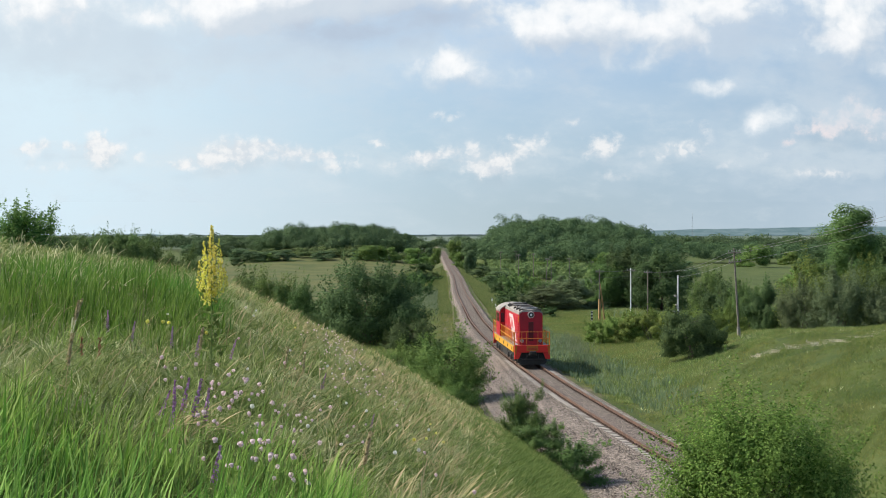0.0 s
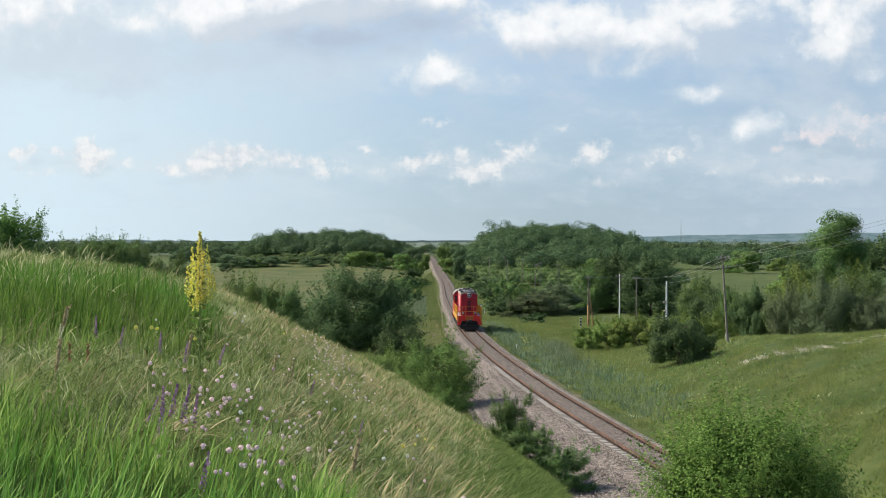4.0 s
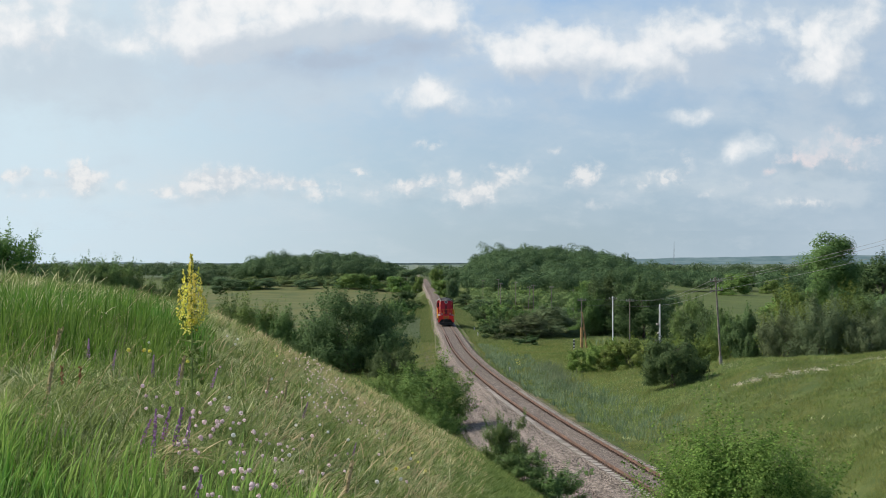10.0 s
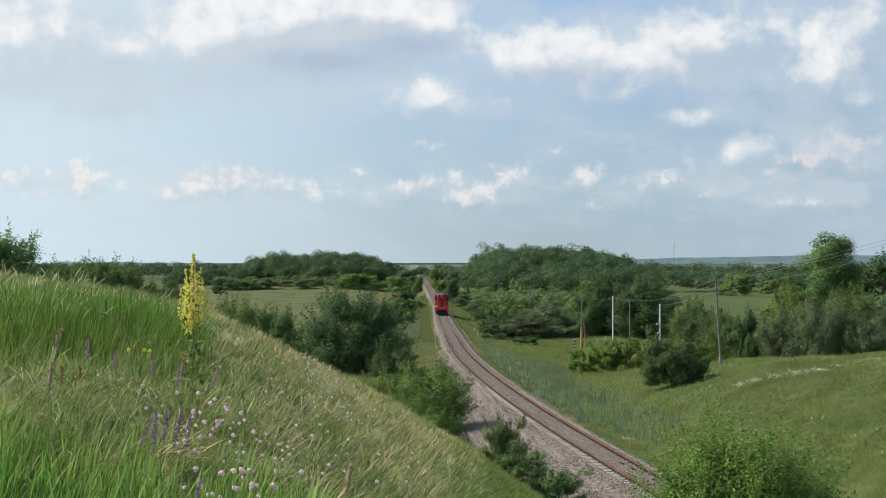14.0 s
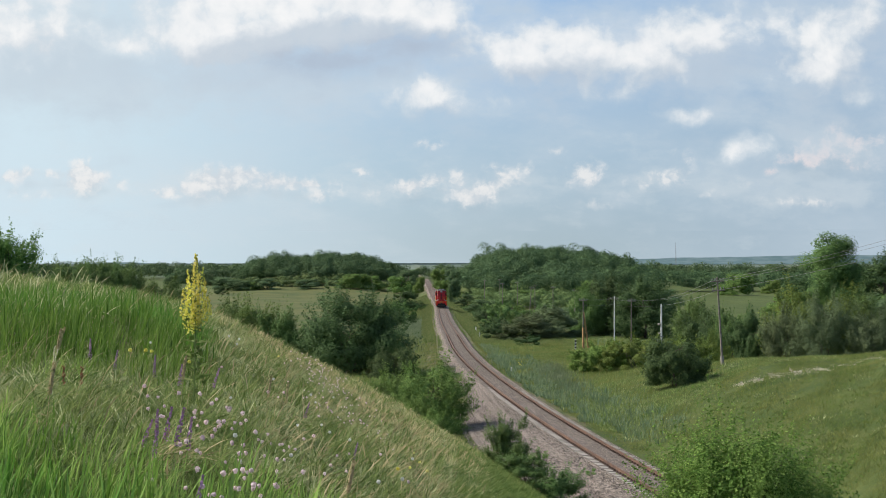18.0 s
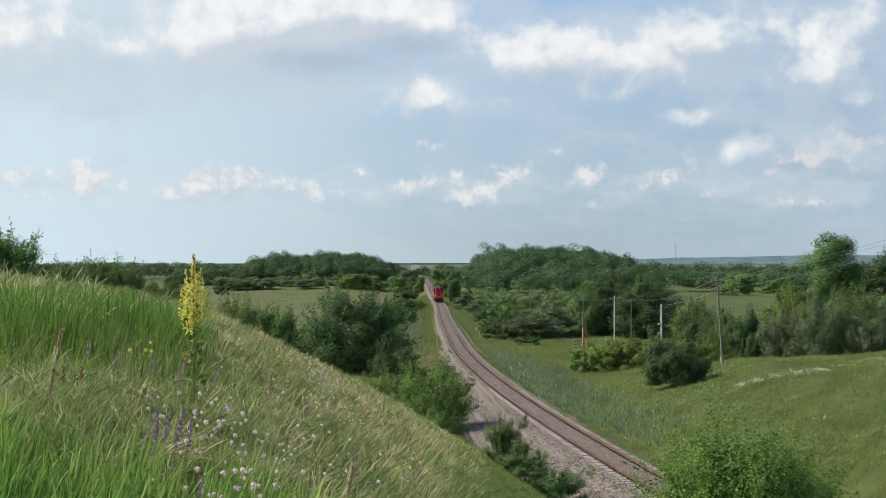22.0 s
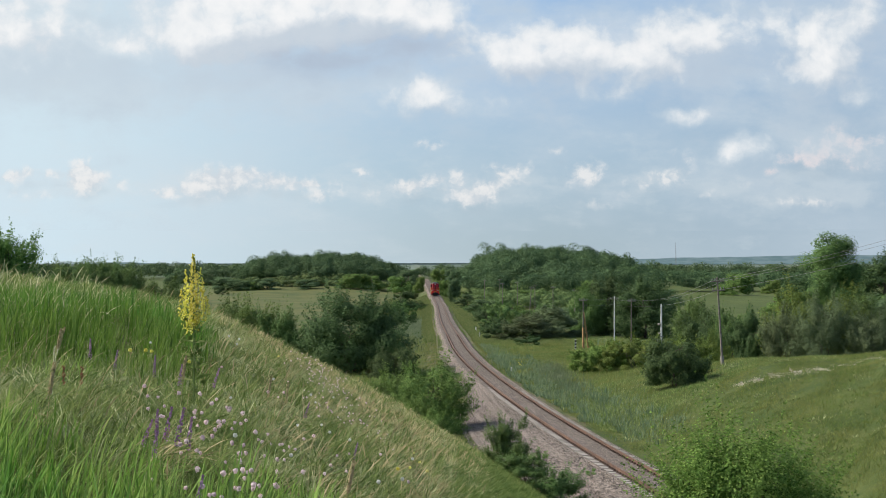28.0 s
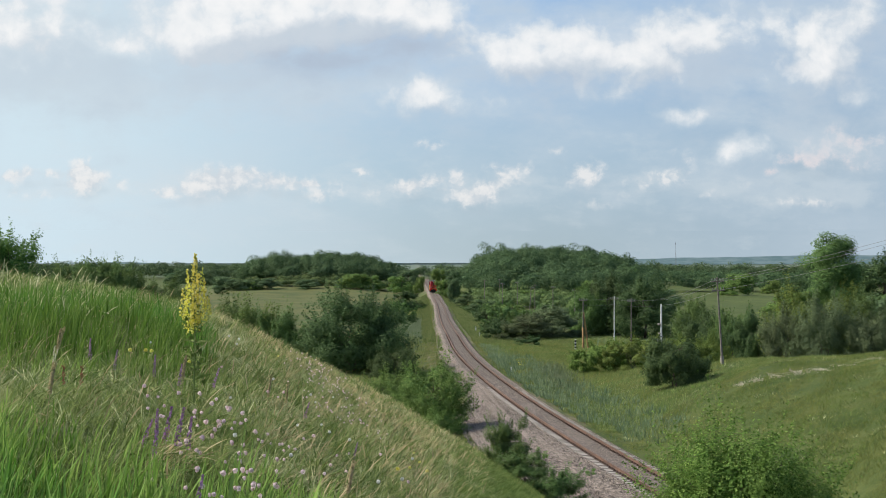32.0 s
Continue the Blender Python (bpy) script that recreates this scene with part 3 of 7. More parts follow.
def build_loco():
    loco = thing("diesel_locomotive", pose(0, 0, 0), "red and yellow diesel shunting locomotive with grey roof", "locomotive")
    wheels = []
    half = 8.1
    # running frame and bands
    bm = bmesh.new()
    box(bm, -1.25, -half + 0.25, 1.02, 1.25, half - 0.25, 1.60, 0.02)
    part("frame", bm, BLACK, loco, "black running frame")
    bm = bmesh.new()
    box(bm, -1.40, -half + 0.3, 1.60, 1.40, half - 0.3, 1.66, 0.01)
    part("walkway", bm, GREY, loco, "grey steel walkway")
    for side in (-1, 1):
        bm = bmesh.new()
        box(bm, side * 1.26, -half + 0.9, 1.08, side * 1.39, half - 0.9, 1.598, 0.01)
        part("side_band", bm, YELLOW, loco, "yellow painted side band")
        bm = bmesh.new()
        box(bm, side * 1.02, -1.9, 0.35, side * 1.26, 1.9, 1.0, 0.05)
        part("fuel_tank", bm, BLACK, loco, "black fuel tank side")
        for k in range(5):
            bm = bmesh.new()
            box(bm, side * 1.391, -6.4 + k * 3.0, 1.22, side * 1.405, -6.05 + k * 3.0, 1.46, 0.004)
            part("side_plate", bm, BLACK, loco)
    # both ends: beam, buffers' plates, coupler, steps and plough
    for end in (-1, 1):
        y = end * half
        bm = bmesh.new()
        box(bm, -1.40, y, 1.12, 1.40, y - end * 0.26, 1.70, 0.03)
        part("buffer_beam", bm, LIT_RED, loco, "bright red buffer beam")
        for side in (-1, 1):
            bm = bmesh.new()
            prism(bm, [(side * 0.86, 1.12), (side * 1.40, 1.12), (side * 1.40, 0.62), (side * 1.06, 0.62)], y - end * 0.01, y - end * 0.22)
            part("corner_plate", bm, LIT_RED, loco, "bright red lower corner plate")
        bm = bmesh.new()
        box(bm, -1.05, y - end * 0.30, 0.42, 1.05, y - end * 0.55, 1.12, 0.02)
        part("draft_box", bm, BLACK, loco, "sooty black draft gear box")
        bm = bmesh.new()
        rod(bm, (-0.8, y + end * 0.02, 0.60), (0.8, y + end * 0.02, 0.60), 0.03, 0.03, 6)
        rod(bm, (-0.55, y + end * 0.03, 0.60), (-0.2, y + end * 0.10, 1.12), 0.025, 0.025, 6)
        part("uncoupling_lever", bm, STEEL_DARK, loco, "bent steel uncoupling lever")
        bm = bmesh.new()
        box(bm, -0.45, y + end * 0.012, 1.24, 0.45, y - end * 0.05, 1.68, 0.008)
        part("beam_panel", bm, AMBER, loco, "amber number panel")
        for k in range(3):
            bm = bmesh.new()
            box(bm, -0.34, y + end * 0.018, 1.34 + 0.10 * k, 0.34, y + end * 0.008, 1.37 + 0.10 * k)
            part("number_bar", bm, RED, loco)
        bm = bmesh.new()
        box(bm, -0.16, y + end * 0.62, 0.94, 0.16, y - end * 0.05, 1.22, 0.05)
        box(bm, -0.28, y + end * 0.66, 0.90, 0.26, y + end * 0.36, 1.26, 0.06)
        rod(bm, (0.10, y + end * 0.64, 1.1), (-0.22, y + end * 0.78, 1.12), 0.07)
        part("coupler", bm, BLACK, loco, "black knuckle coupler")
        for side in (-1, 1):
            bm = bmesh.new()
            rod(bm, (side * 0.45, y + end * 0.05, 1.02), (side * 0.45, y + end * 0.30, 0.62), 0.035)
            rod(bm, (side * 0.45, y + end * 0.30, 0.62), (side * 0.52, y + end * 0.10, 0.45), 0.03)
            part("brake_hose", bm, BLACK, loco, "black brake hose")
            bm = bmesh.new()
            for k in range(3):
                box(bm, side * 1.05, y - end * (0.30 + 0.13 * k), 0.42 + 0.3 * k, side * 1.46, y - end * (0.56 + 0.13 * k), 0.45 + 0.3 * k)
            box(bm, side * 1.05, y - end * 0.30, 0.36, side * 1.08, y - end * 0.95, 1.1)
            part("steps", bm, BLACK, loco, "dark iron foot steps")
            bm = bmesh.new()
            prism(bm, [(side * 1.28, 0.95), (side * 1.39, 0.95), (side * 1.39, 1.66), (side * 1.16, 1.66)], y + end * 0.012, y - end * 0.02)
            part("corner_stripe", bm, AMBER, loco, "amber warning stripe")
        bm = bmesh.new()
        prism(bm, [(-1.15, 0.68), (1.15, 0.68), (1.12, 0.34), (0.9, 0.18), (-0.9, 0.18), (-1.12, 0.34)], y - end * 0.02, y - end * 0.16)
        part("rail_guard", bm, BLACK, loco, "black rail guard plate")
    # long hood with rounded shoulders
    def hood(w, z0, z1, r):
        pts = [(-w, z0), (w, z0), (w, z1 - r)]
        for k in range(1, 6):
            a = k * math.pi / 12
            pts.append((w - r + r * math.cos(a * 1.0), z1 - r + 0.72 * r * math.sin(a)))
        pts += [(-a, b) for a, b in reversed(pts[2:])]
        return pts

    bm = bmesh.new()
    prism(bm, hood(0.94, 1.66, 4.30, 0.34), -7.1, 2.6)
    part("hood", bm, RED, loco, "long red engine hood")
    bm = bmesh.new()
    prism(bm, [(-0.965, 4.02), (0.965, 4.02), (0.91, 4.24), (0.66, 4.38), (0.0, 4.44), (-0.66, 4.38), (-0.91, 4.24)], -7.22, 2.55)
    part("hood_roof", bm, PALE, loco, "pale grey hood roof")
    # hood end: deep red radiator door, lamp, dark shutter
    bm = bmesh.new()
    prism(bm, hood(0.90, 1.66, 4.34, 0.34), -7.26, -7.08)
    part("hood_front", bm, DEEP_RED, loco, "dark red hood end")
    bm = bmesh.new()
    box(bm, -0.20, -7.29, 1.95, 0.20, -7.25, 3.45, 0.01)
    part("end_door", bm, DARK_RED, loco, "dark narrow end shutter")
    bm = bmesh.new()
    rod(bm, (0, -7.20, 4.02), (0, -7.36, 4.02), 0.27, 0.26, 24)
    lamp = part("headlight", bm, FADED, loco, "round pale headlight housing")
    bm = bmesh.new()
    rod(bm, (0, -7.34, 4.02), (0, -7.372, 4.02), 0.215, 0.21, 24)
    part("rim", bm, BLACK, lamp, "black lamp rim")
    bm = bmesh.new()
    rod(bm, (0, -7.36, 4.02), (0, -7.385, 4.02), 0.10, 0.09, 20)
    part("lens", bm, LENS, lamp, "clear headlight glass")
    for side in (-1, 1):
        bm = bmesh.new()
        rod(bm, (side * 0.72, -7.2, 1.98), (side * 0.72, -7.36, 1.98), 0.15, 0.14, 16)
        part("marker_light", bm, GREY, loco)
        # side doors of the hood, with gaps and handles
        for k in range(8):
            y0 = -6.85 + 1.17 * k
            bm = bmesh.new()
            box(bm, side * 0.94, y0, 1.78, side * 0.965, y0 + 1.08, 3.85, 0.008)
            door = part("hood_door", bm, RED, loco)
            bm = bmesh.new()
            box(bm, side * 0.965, y0 + 0.92, 2.5, side * 1.0, y0 + 0.97, 2.72)
            part("handle", bm, STEEL, door)
        # slanted pale emblem with red strokes
        for name, outline, colour, d, label in (
                ("emblem", [(-5.9, 1.80), (-3.2, 1.80), (-0.6, 3.82), (-3.3, 3.82)], FADED, 0.972, "slanted white painted emblem"),
                ("emblem_stroke", [(-3.7, 2.75), (-3.2, 2.75), (-2.3, 3.55), (-2.8, 3.55)], RED, 0.976, "red stroke"),
                ("emblem_stroke", [(-2.9, 2.75), (-2.4, 2.75), (-1.5, 3.55), (-2.0, 3.55)], RED, 0.976, "red stroke"),
                ("emblem_stroke", [(-4.6, 2.1), (-3.9, 2.1), (-3.5, 2.45), (-4.2, 2.45)], DEEP_RED, 0.976, "red stroke")):
            bm = bmesh.new()
            near = [bm.verts.new((side * 0.96, a, b)) for a, b in outline]
            face = [bm.verts.new((side * d, a, b)) for a, b in outline]
            bm.faces.new(face)
            for q in range(4):
                bm.faces.new((near[q], near[(q + 1) % 4], face[(q + 1) % 4], face[q]))
            bmesh.ops.recalc_face_normals(bm, faces=bm.faces)
            part(name, bm, colour, loco, label)
        bm = bmesh.new()
        box(bm, side * 0.942, -7.05, 3.45, side * 0.975, -6.9, 3.9, 0.01)
        part("warning_plate", bm, YELLOW, loco, "yellow corner plate")
        # louvres
        bm = bmesh.new()
        for k in range(10):
            box(bm, side * 0.965, -6.7, 2.1 + 0.12 * k, side * 0.99, -5.95, 2.16 + 0.12 * k)
        part("louvre", bm, DEEP_RED, loco, "red louvred grille")
    # roof fittings
    bm = bmesh.new()
    rod(bm, (0, -5.9, 4.38), (0, -5.9, 4.54), 0.66, 0.64, 28)
    part("radiator_fan", bm, GREY, loco, "round grey radiator fan")
    bm = bmesh.new()
    rod(bm, (0, -5.9, 4.53), (0, -5.9, 4.555), 0.5, 0.48, 24)
    part("fan_grille", bm, BLACK, loco)
    for y0, y1, w, h in ((-4.4, -3.4, 0.45, 0.10), (-2.9, -2.2, 0.30, 0.16), (-1.5, 0.2, 0.55, 0.08), (0.8, 1.8, 0.4, 0.12)):
        bm = bmesh.new()
        box(bm, -w, y0, 4.36, w, y1, 4.44 + h, 0.03)
        part("roof_hatch", bm, STEEL_DARK, loco, "sooty roof hatch")
    for side in (-1, 1):
        bm = bmesh.new()
        rod(bm, (side * 0.62, -7.0, 4.50), (side * 0.62, 2.4, 4.50), 0.03, 0.03, 6)
        for k in range(9):
            rod(bm, (side * 0.62, -6.9 + 1.15 * k, 4.34), (side * 0.62, -6.9 + 1.15 * k, 4.50), 0.025, 0.025, 6)
        part("roof_rail", bm, STEEL_DARK, loco, "dark roof grab rail")
    for y0 in (-6.75, -4.95, -3.1, -0.0, 1.1):
        bm = bmesh.new()
        box(bm, -0.88, y0, 4.26, 0.88, y0 + 0.10, 4.445, 0.01)
        part("roof_seam", bm, STEEL_DARK, loco)
    bm = bmesh.new()
    rod(bm, (-0.5, 2.9, 4.3), (-0.5, 2.9, 4.95), 0.015, 0.012, 6)
    part("aerial", bm, STEEL_DARK, loco, "thin radio aerial")
    for x, y1, w in ((0.3, 2.75, 0.08), (0.12, 2.62, 0.06)):
        bm = bmesh.new()
        rod(bm, (x, 2.2, 4.52), (x, y1, 4.52), 0.045, w, 8)
        part("horn", bm, STEEL_DARK, loco, "dark air horn")
    bm = bmesh.new()
    rod(bm, (0.2, -1.9, 4.38), (0.2, -1.9, 4.72), 0.17, 0.17, 16)
    part("exhaust", bm, BLACK, loco, "sooty exhaust stack")
    # cab with an arched roof
    arch = [(-1.40, 1.66), (1.40, 1.66), (1.40, 3.70)]
    for k in range(1, 12):
        a = k * math.pi / 12
        arch.append((1.40 * math.cos(a), 3.70 + 0.70 * math.sin(a)))
    arch.append((-1.40, 3.70))
    bm = bmesh.new()
    prism(bm, arch, 2.6, 5.4)
    part("cab", bm, RED, loco, "red driver's cab")
    shell = [(a * 1.035, max(b, 3.68) + (0.05 if b > 3.6 else 0.0)) for a, b in arch[2:]]
    inner = [(a * 0.99, b - 0.02) for a, b in arch[2:]]
    bm = bmesh.new()
    prism(bm, shell + inner[::-1], 2.42, 5.58)
    part("cab_roof", bm, PALE, loco, "pale grey arched cab roof")
    for side in (-1, 1):
        for y in (2.595, 5.405):
            bm = bmesh.new()
            box(bm, side * 1.02, y - 0.02, 2.85, side * 1.32, y + 0.02, 3.60, 0.01)
            w = part("end_window", bm, GLASS, loco, "dark cab end window")
            bm = bmesh.new()
            for x0, x1, z0, z1 in ((0.99, 1.02, 2.82, 3.63), (1.32, 1.35, 2.82, 3.63), (0.99, 1.35, 2.80, 2.85), (0.99, 1.35, 3.60, 3.65)):
                box(bm, side * x0, y - 0.028, z0, side * x1, y + 0.028, z1)
            part("window_frame", bm, DEEP_RED, w, "dark red window frame")
        for y0, y1 in ((2.95, 3.85), (4.15, 5.05)):
            bm = bmesh.new()
            box(bm, side * 1.38, y0, 2.85, side * 1.412, y1, 3.60, 0.01)
            w = part("side_window", bm, GLASS, loco, "dark cab side window")
            bm = bmesh.new()
            for a, b, c, e in ((y0 - 0.06, y0, 2.79, 3.66), (y1, y1 + 0.06, 2.79, 3.66), (y0, y1, 2.79, 2.85), (y0, y1, 3.60, 3.66)):
                box(bm, side * 1.39, a, c, side * 1.425, b, e)
            part("window_frame", bm, DEEP_RED, w, "dark red window frame")
    # short hood beyond the cab
    bm = bmesh.new()
    prism(bm, hood(0.94, 1.66, 3.30, 0.30), 5.4, 7.1)
    part("short_hood", bm, RED, loco, "short red hood")
    # handrails
    for side in (-1, 1):
        for k in range(23):
            y = -half + 0.35 + k * 0.67
            if 2.3 < y < 5.7:
                continue
            bm = bmesh.new()
            rod(bm, (side * 1.38, y, 1.64), (side * 1.38, y, 2.70), 0.022, 0.022, 6)
            part("rail_post", bm, YELLOW, loco)
        for z in (2.15, 2.69):
            for y0, y1 in ((-half + 0.3, 2.5), (5.5, half - 0.3)):
                bm = bmesh.new()
                rod(bm, (side * 1.38, y0, z), (side * 1.38, y1, z), 0.022, 0.022, 6)
                part("handrail", bm, YELLOW, loco, "yellow tubular handrail")
    for end in (-1, 1):
        y = end * (half - 0.06)
        for x in (-1.38, -1.1, -0.82, -0.45, 0.45, 0.82, 1.1, 1.38):
            bm = bmesh.new()
            rod(bm, (x, y, 1.68), (x, y, 2.74), 0.024, 0.024, 6)
            part("rail_post", bm, AMBER, loco)
        for z in (2.2, 2.73):
            bm = bmesh.new()
            rod(bm, (-1.38, y, z), (1.38, y, z), 0.024, 0.024, 6)
            part("handrail", bm, AMBER, loco, "amber tubular handrail")
    # bogies
    for c in (-4.4, 4.4):
        bm = bmesh.new()
        for side in (-1, 1):
            box(bm, side * 1.06, c - 2.75, 0.52, side * 1.20, c + 2.75, 0.88, 0.04)
            for k in (-2.0, 0, 2.0):
                box(bm, side * 1.02, c + k - 0.22, 0.33, side * 1.30, c + k + 0.22, 0.74, 0.04)
                rod(bm, (side * 1.13, c + k - 0.55, 0.40), (side * 1.13, c + k - 0.55, 0.80), 0.13, 0.13, 10)
                rod(bm, (side * 1.13, c + k + 0.55, 0.40), (side * 1.13, c + k + 0.55, 0.80), 0.13, 0.13, 10)
        box(bm, -1.06, c - 0.3, 0.5, 1.06, c + 0.3, 0.98)
        bogie = part("bogie", bm, BLACK, loco, "grimy black three-axle bogie")
        for k in (-2.0, 0, 2.0):
            wheels.append(wheelset(bogie, c + k))
    return loco, wheels


LOCO, WHEELS = build_loco()


# ---- plants ----
def crown_mesh(name, r, width, height, leaves, leaf, material, clumps=40, low=0.15, lean=(0, 0), ragged=0.3, small=1.0, shoots=0):
    """A crown of many small leaves gathered in uneven clumps; its foot is at z = 0."""
    a = r.uniform(0, 6.283, clumps)
    u = r.uniform(-1, 1, clumps)
    rad = r.uniform(0.45, 1.0, clumps) ** 0.6 * (1 + ragged * r.normal(0, 0.6, clumps))
    s = np.sqrt(np.clip(1 - u * u, 0.03, 1))
    c = np.stack([np.cos(a) * s * rad, np.sin(a) * s * rad, u * rad], 1)
    mid, hz = height * (0.5 + low / 2), height * (1 - low) / 2
    if low == 0.0:
        # a bush is broad down to the ground
        u = r.uniform(-0.75, 1, clumps)
        s = np.where(u > 0, np.sqrt(np.clip(1 - u * u, 0.03, 1)), 0.97)
        c = np.stack([np.cos(a) * s * rad, np.sin(a) * s * rad, np.where(u > 0, u * rad, u)], 1)
        mid, hz = height * 0.42, height * 0.58
    c = c * np.array([width * 0.42, width * 0.42, hz * 0.88]) + np.array([0, 0, mid])
    c[:, 0] += lean[0] * c[:, 2]
    cr = np.minimum(width, height) * r.uniform(0.10, 0.22, clumps) * small
    pick = r.choice(clumps, leaves, p=cr ** 2 / np.sum(cr ** 2))
    dirs = r.normal(0, 1, (leaves, 3))
    dirs /= np.linalg.norm(dirs, axis=1)[:, None]
    p = c[pick] + dirs * (cr[pick] * r.uniform(0.35, 1.08, leaves) ** 0.7)[:, None] * np.array([1.1, 1.1, 0.85])
    p[:, 2] = np.maximum(p[:, 2], height * 0.02 + r.rand(leaves) * height * 0.06)
    out = p - np.array([0, 0, height * 0.3])
    out /= np.linalg.norm(out, axis=1)[:, None]
    nrm = dirs + 0.45 * out + 0.17 * r.normal(0, 1, (leaves, 3)) + np.array([0, 0, 0.4])
    if shoots:
        # leafy shoots that reach up and out of the clumps
        per = 26
        k = r.choice(clumps, shoots)
        o = c[k] - np.array([0, 0, height * 0.3])
        o /= np.linalg.norm(o, axis=1)[:, None]
        way = o * 0.8 + np.array([0, 0, 0.75]) + 0.25 * r.normal(0, 1, (shoots, 3))
        way /= np.linalg.norm(way, axis=1)[:, None]
        u = r.rand(shoots, per)
        reach = cr[k] * r.uniform(1.2, 2.1, shoots)
        q = (c[k] + o * cr[k][:, None] * 0.3)[:, None, :] + way[:, None, :] * (u * reach[:, None])[:, :, None]
        q = q + r.normal(0, 1, q.shape) * (leaf * 1.1 * (1.25 - u))[:, :, None]
        m = shoots * per
        p[:m] = q.reshape(-1, 3)
        p[:, 2] = np.maximum(p[:, 2], height * 0.03)
        nrm[:m] = np.repeat(o, per, 0) * 0.6 + 0.5 * r.normal(0, 1, (m, 3)) + np.array([0, 0, 0.6])
    nrm /= np.linalg.norm(nrm, axis=1)[:, None]
    t = np.cross(nrm, r.normal(0, 1, (leaves, 3)))
    t /= np.linalg.norm(t, axis=1)[:, None]
    b = np.cross(nrm, t)
    size = (leaf * r.uniform(0.55, 1.3, leaves))[:, None]
    v = np.stack([p + t * size, p - (t - b) * size * 0.6, p - (t + b) * size * 0.6], 1)
    f = np.arange(leaves * 3).reshape(-1, 3)
    return mesh_from(name, v.reshape(-1, 3), f, material)


def tubes(name, lines, material, sides=6):
    """Tapered bent tubes: each line is a list of (place, radius)."""
    verts, faces = [], []
    for line in lines:
        base = len(verts)
        for i, (p, rad) in enumerate(line):
            q = line[min(i + 1, len(line) - 1)][0]
            o = line[max(i - 1, 0)][0]
            w = (Vector(q) - Vector(o)).normalized()
            e = w.orthogonal().normalized()
            g = w.cross(e)
            for k in range(sides):
                an = 2 * math.pi * k / sides
                verts.append(tuple(Vector(p) + (e * math.cos(an) + g * math.sin(an)) * rad))
        for i in range(len(line) - 1):
            for k in range(sides):
                a = base + i * sides + k
                b = base + i * sides + (k + 1) % sides
                faces.append((a, b, b + sides, a + sides))
    return mesh_from(name, verts, faces, material, True)


def trunk_mesh(name, r, width, height, stems, fork):
    lines = []
    for s in range(stems):
        a = r.uniform(0, 6.283)
        out = width * (0.05 if stems == 1 else r.uniform(0.08, 0.3))
        tip = Vector((math.cos(a) * out, math.sin(a) * out, height * r.uniform(0.75, 0.88)))
        rad = max(0.018 * height, 0.03) * (1.0 if stems == 1 else 0.55)
        pts = []
        for k in range(6):
            u = k / 5
            p = tip * u + Vector((math.sin(u * 5 + a) * 0.03 * width, math.cos(u * 4 + a) * 0.03 * width, 0))
            pts.append(((p.x, p.y, p.z - 0.25 * (1 - u)), rad * (1 - 0.82 * u) * (1.25 if k == 0 else 1)))
        lines.append(pts)
        for b in range(fork):
            u = r.uniform(0.25, 0.85)
            start = tip * u
            an = r.uniform(0, 6.283)
            reach = width * r.uniform(0.12, 0.3)
            end = start + Vector((math.cos(an) * reach, math.sin(an) * reach, height * r.uniform(0.05, 0.22)))
            midp = (start + end) / 2 + Vector((0, 0, -0.03 * height))
            lines.append([(tuple(start), rad * 0.5 * (1 - 0.5 * u)), (tuple(midp), rad * 0.3), (tuple(end), rad * 0.08)])
    return tubes(name, lines, BARK)


MADE = {}


def plant(kind, name, x, y, width, height, label, category, group="", turn=None, z=None, sink=0.05):
    """Sets one tree or bush; kinds are built once, and copies share their meshes."""
    maker = KINDS[kind]
    if kind not in MADE:
        MADE[kind] = maker()
    trunk, crown, w0, h0 = MADE[kind]
    x, y, width, height = x * ACROSS, y * ALONG, width * ACROSS, height * ACROSS
    if z is None:
        z = ground_z(x, y)
    turn = random.uniform(0, 360) if turn is None else turn
    ob = thing(name, pose(x, y, z - sink, 0, 0, turn), label, category, group)
    ob.scale = (width / w0, width / w0, height / h0)
    part_mesh("trunk", trunk, ob)
    part_mesh("crown", crown, ob)
    return ob


def kind_of(seed, width, height, leaves, leaf, material, stems=1, fork=6, **more):
    def make():
        r = np.random.RandomState(seed)
        return (trunk_mesh("trunk", r, width, height, stems, fork), crown_mesh("crown", r, width, height, leaves, leaf, material, **more), width, height)
    return make


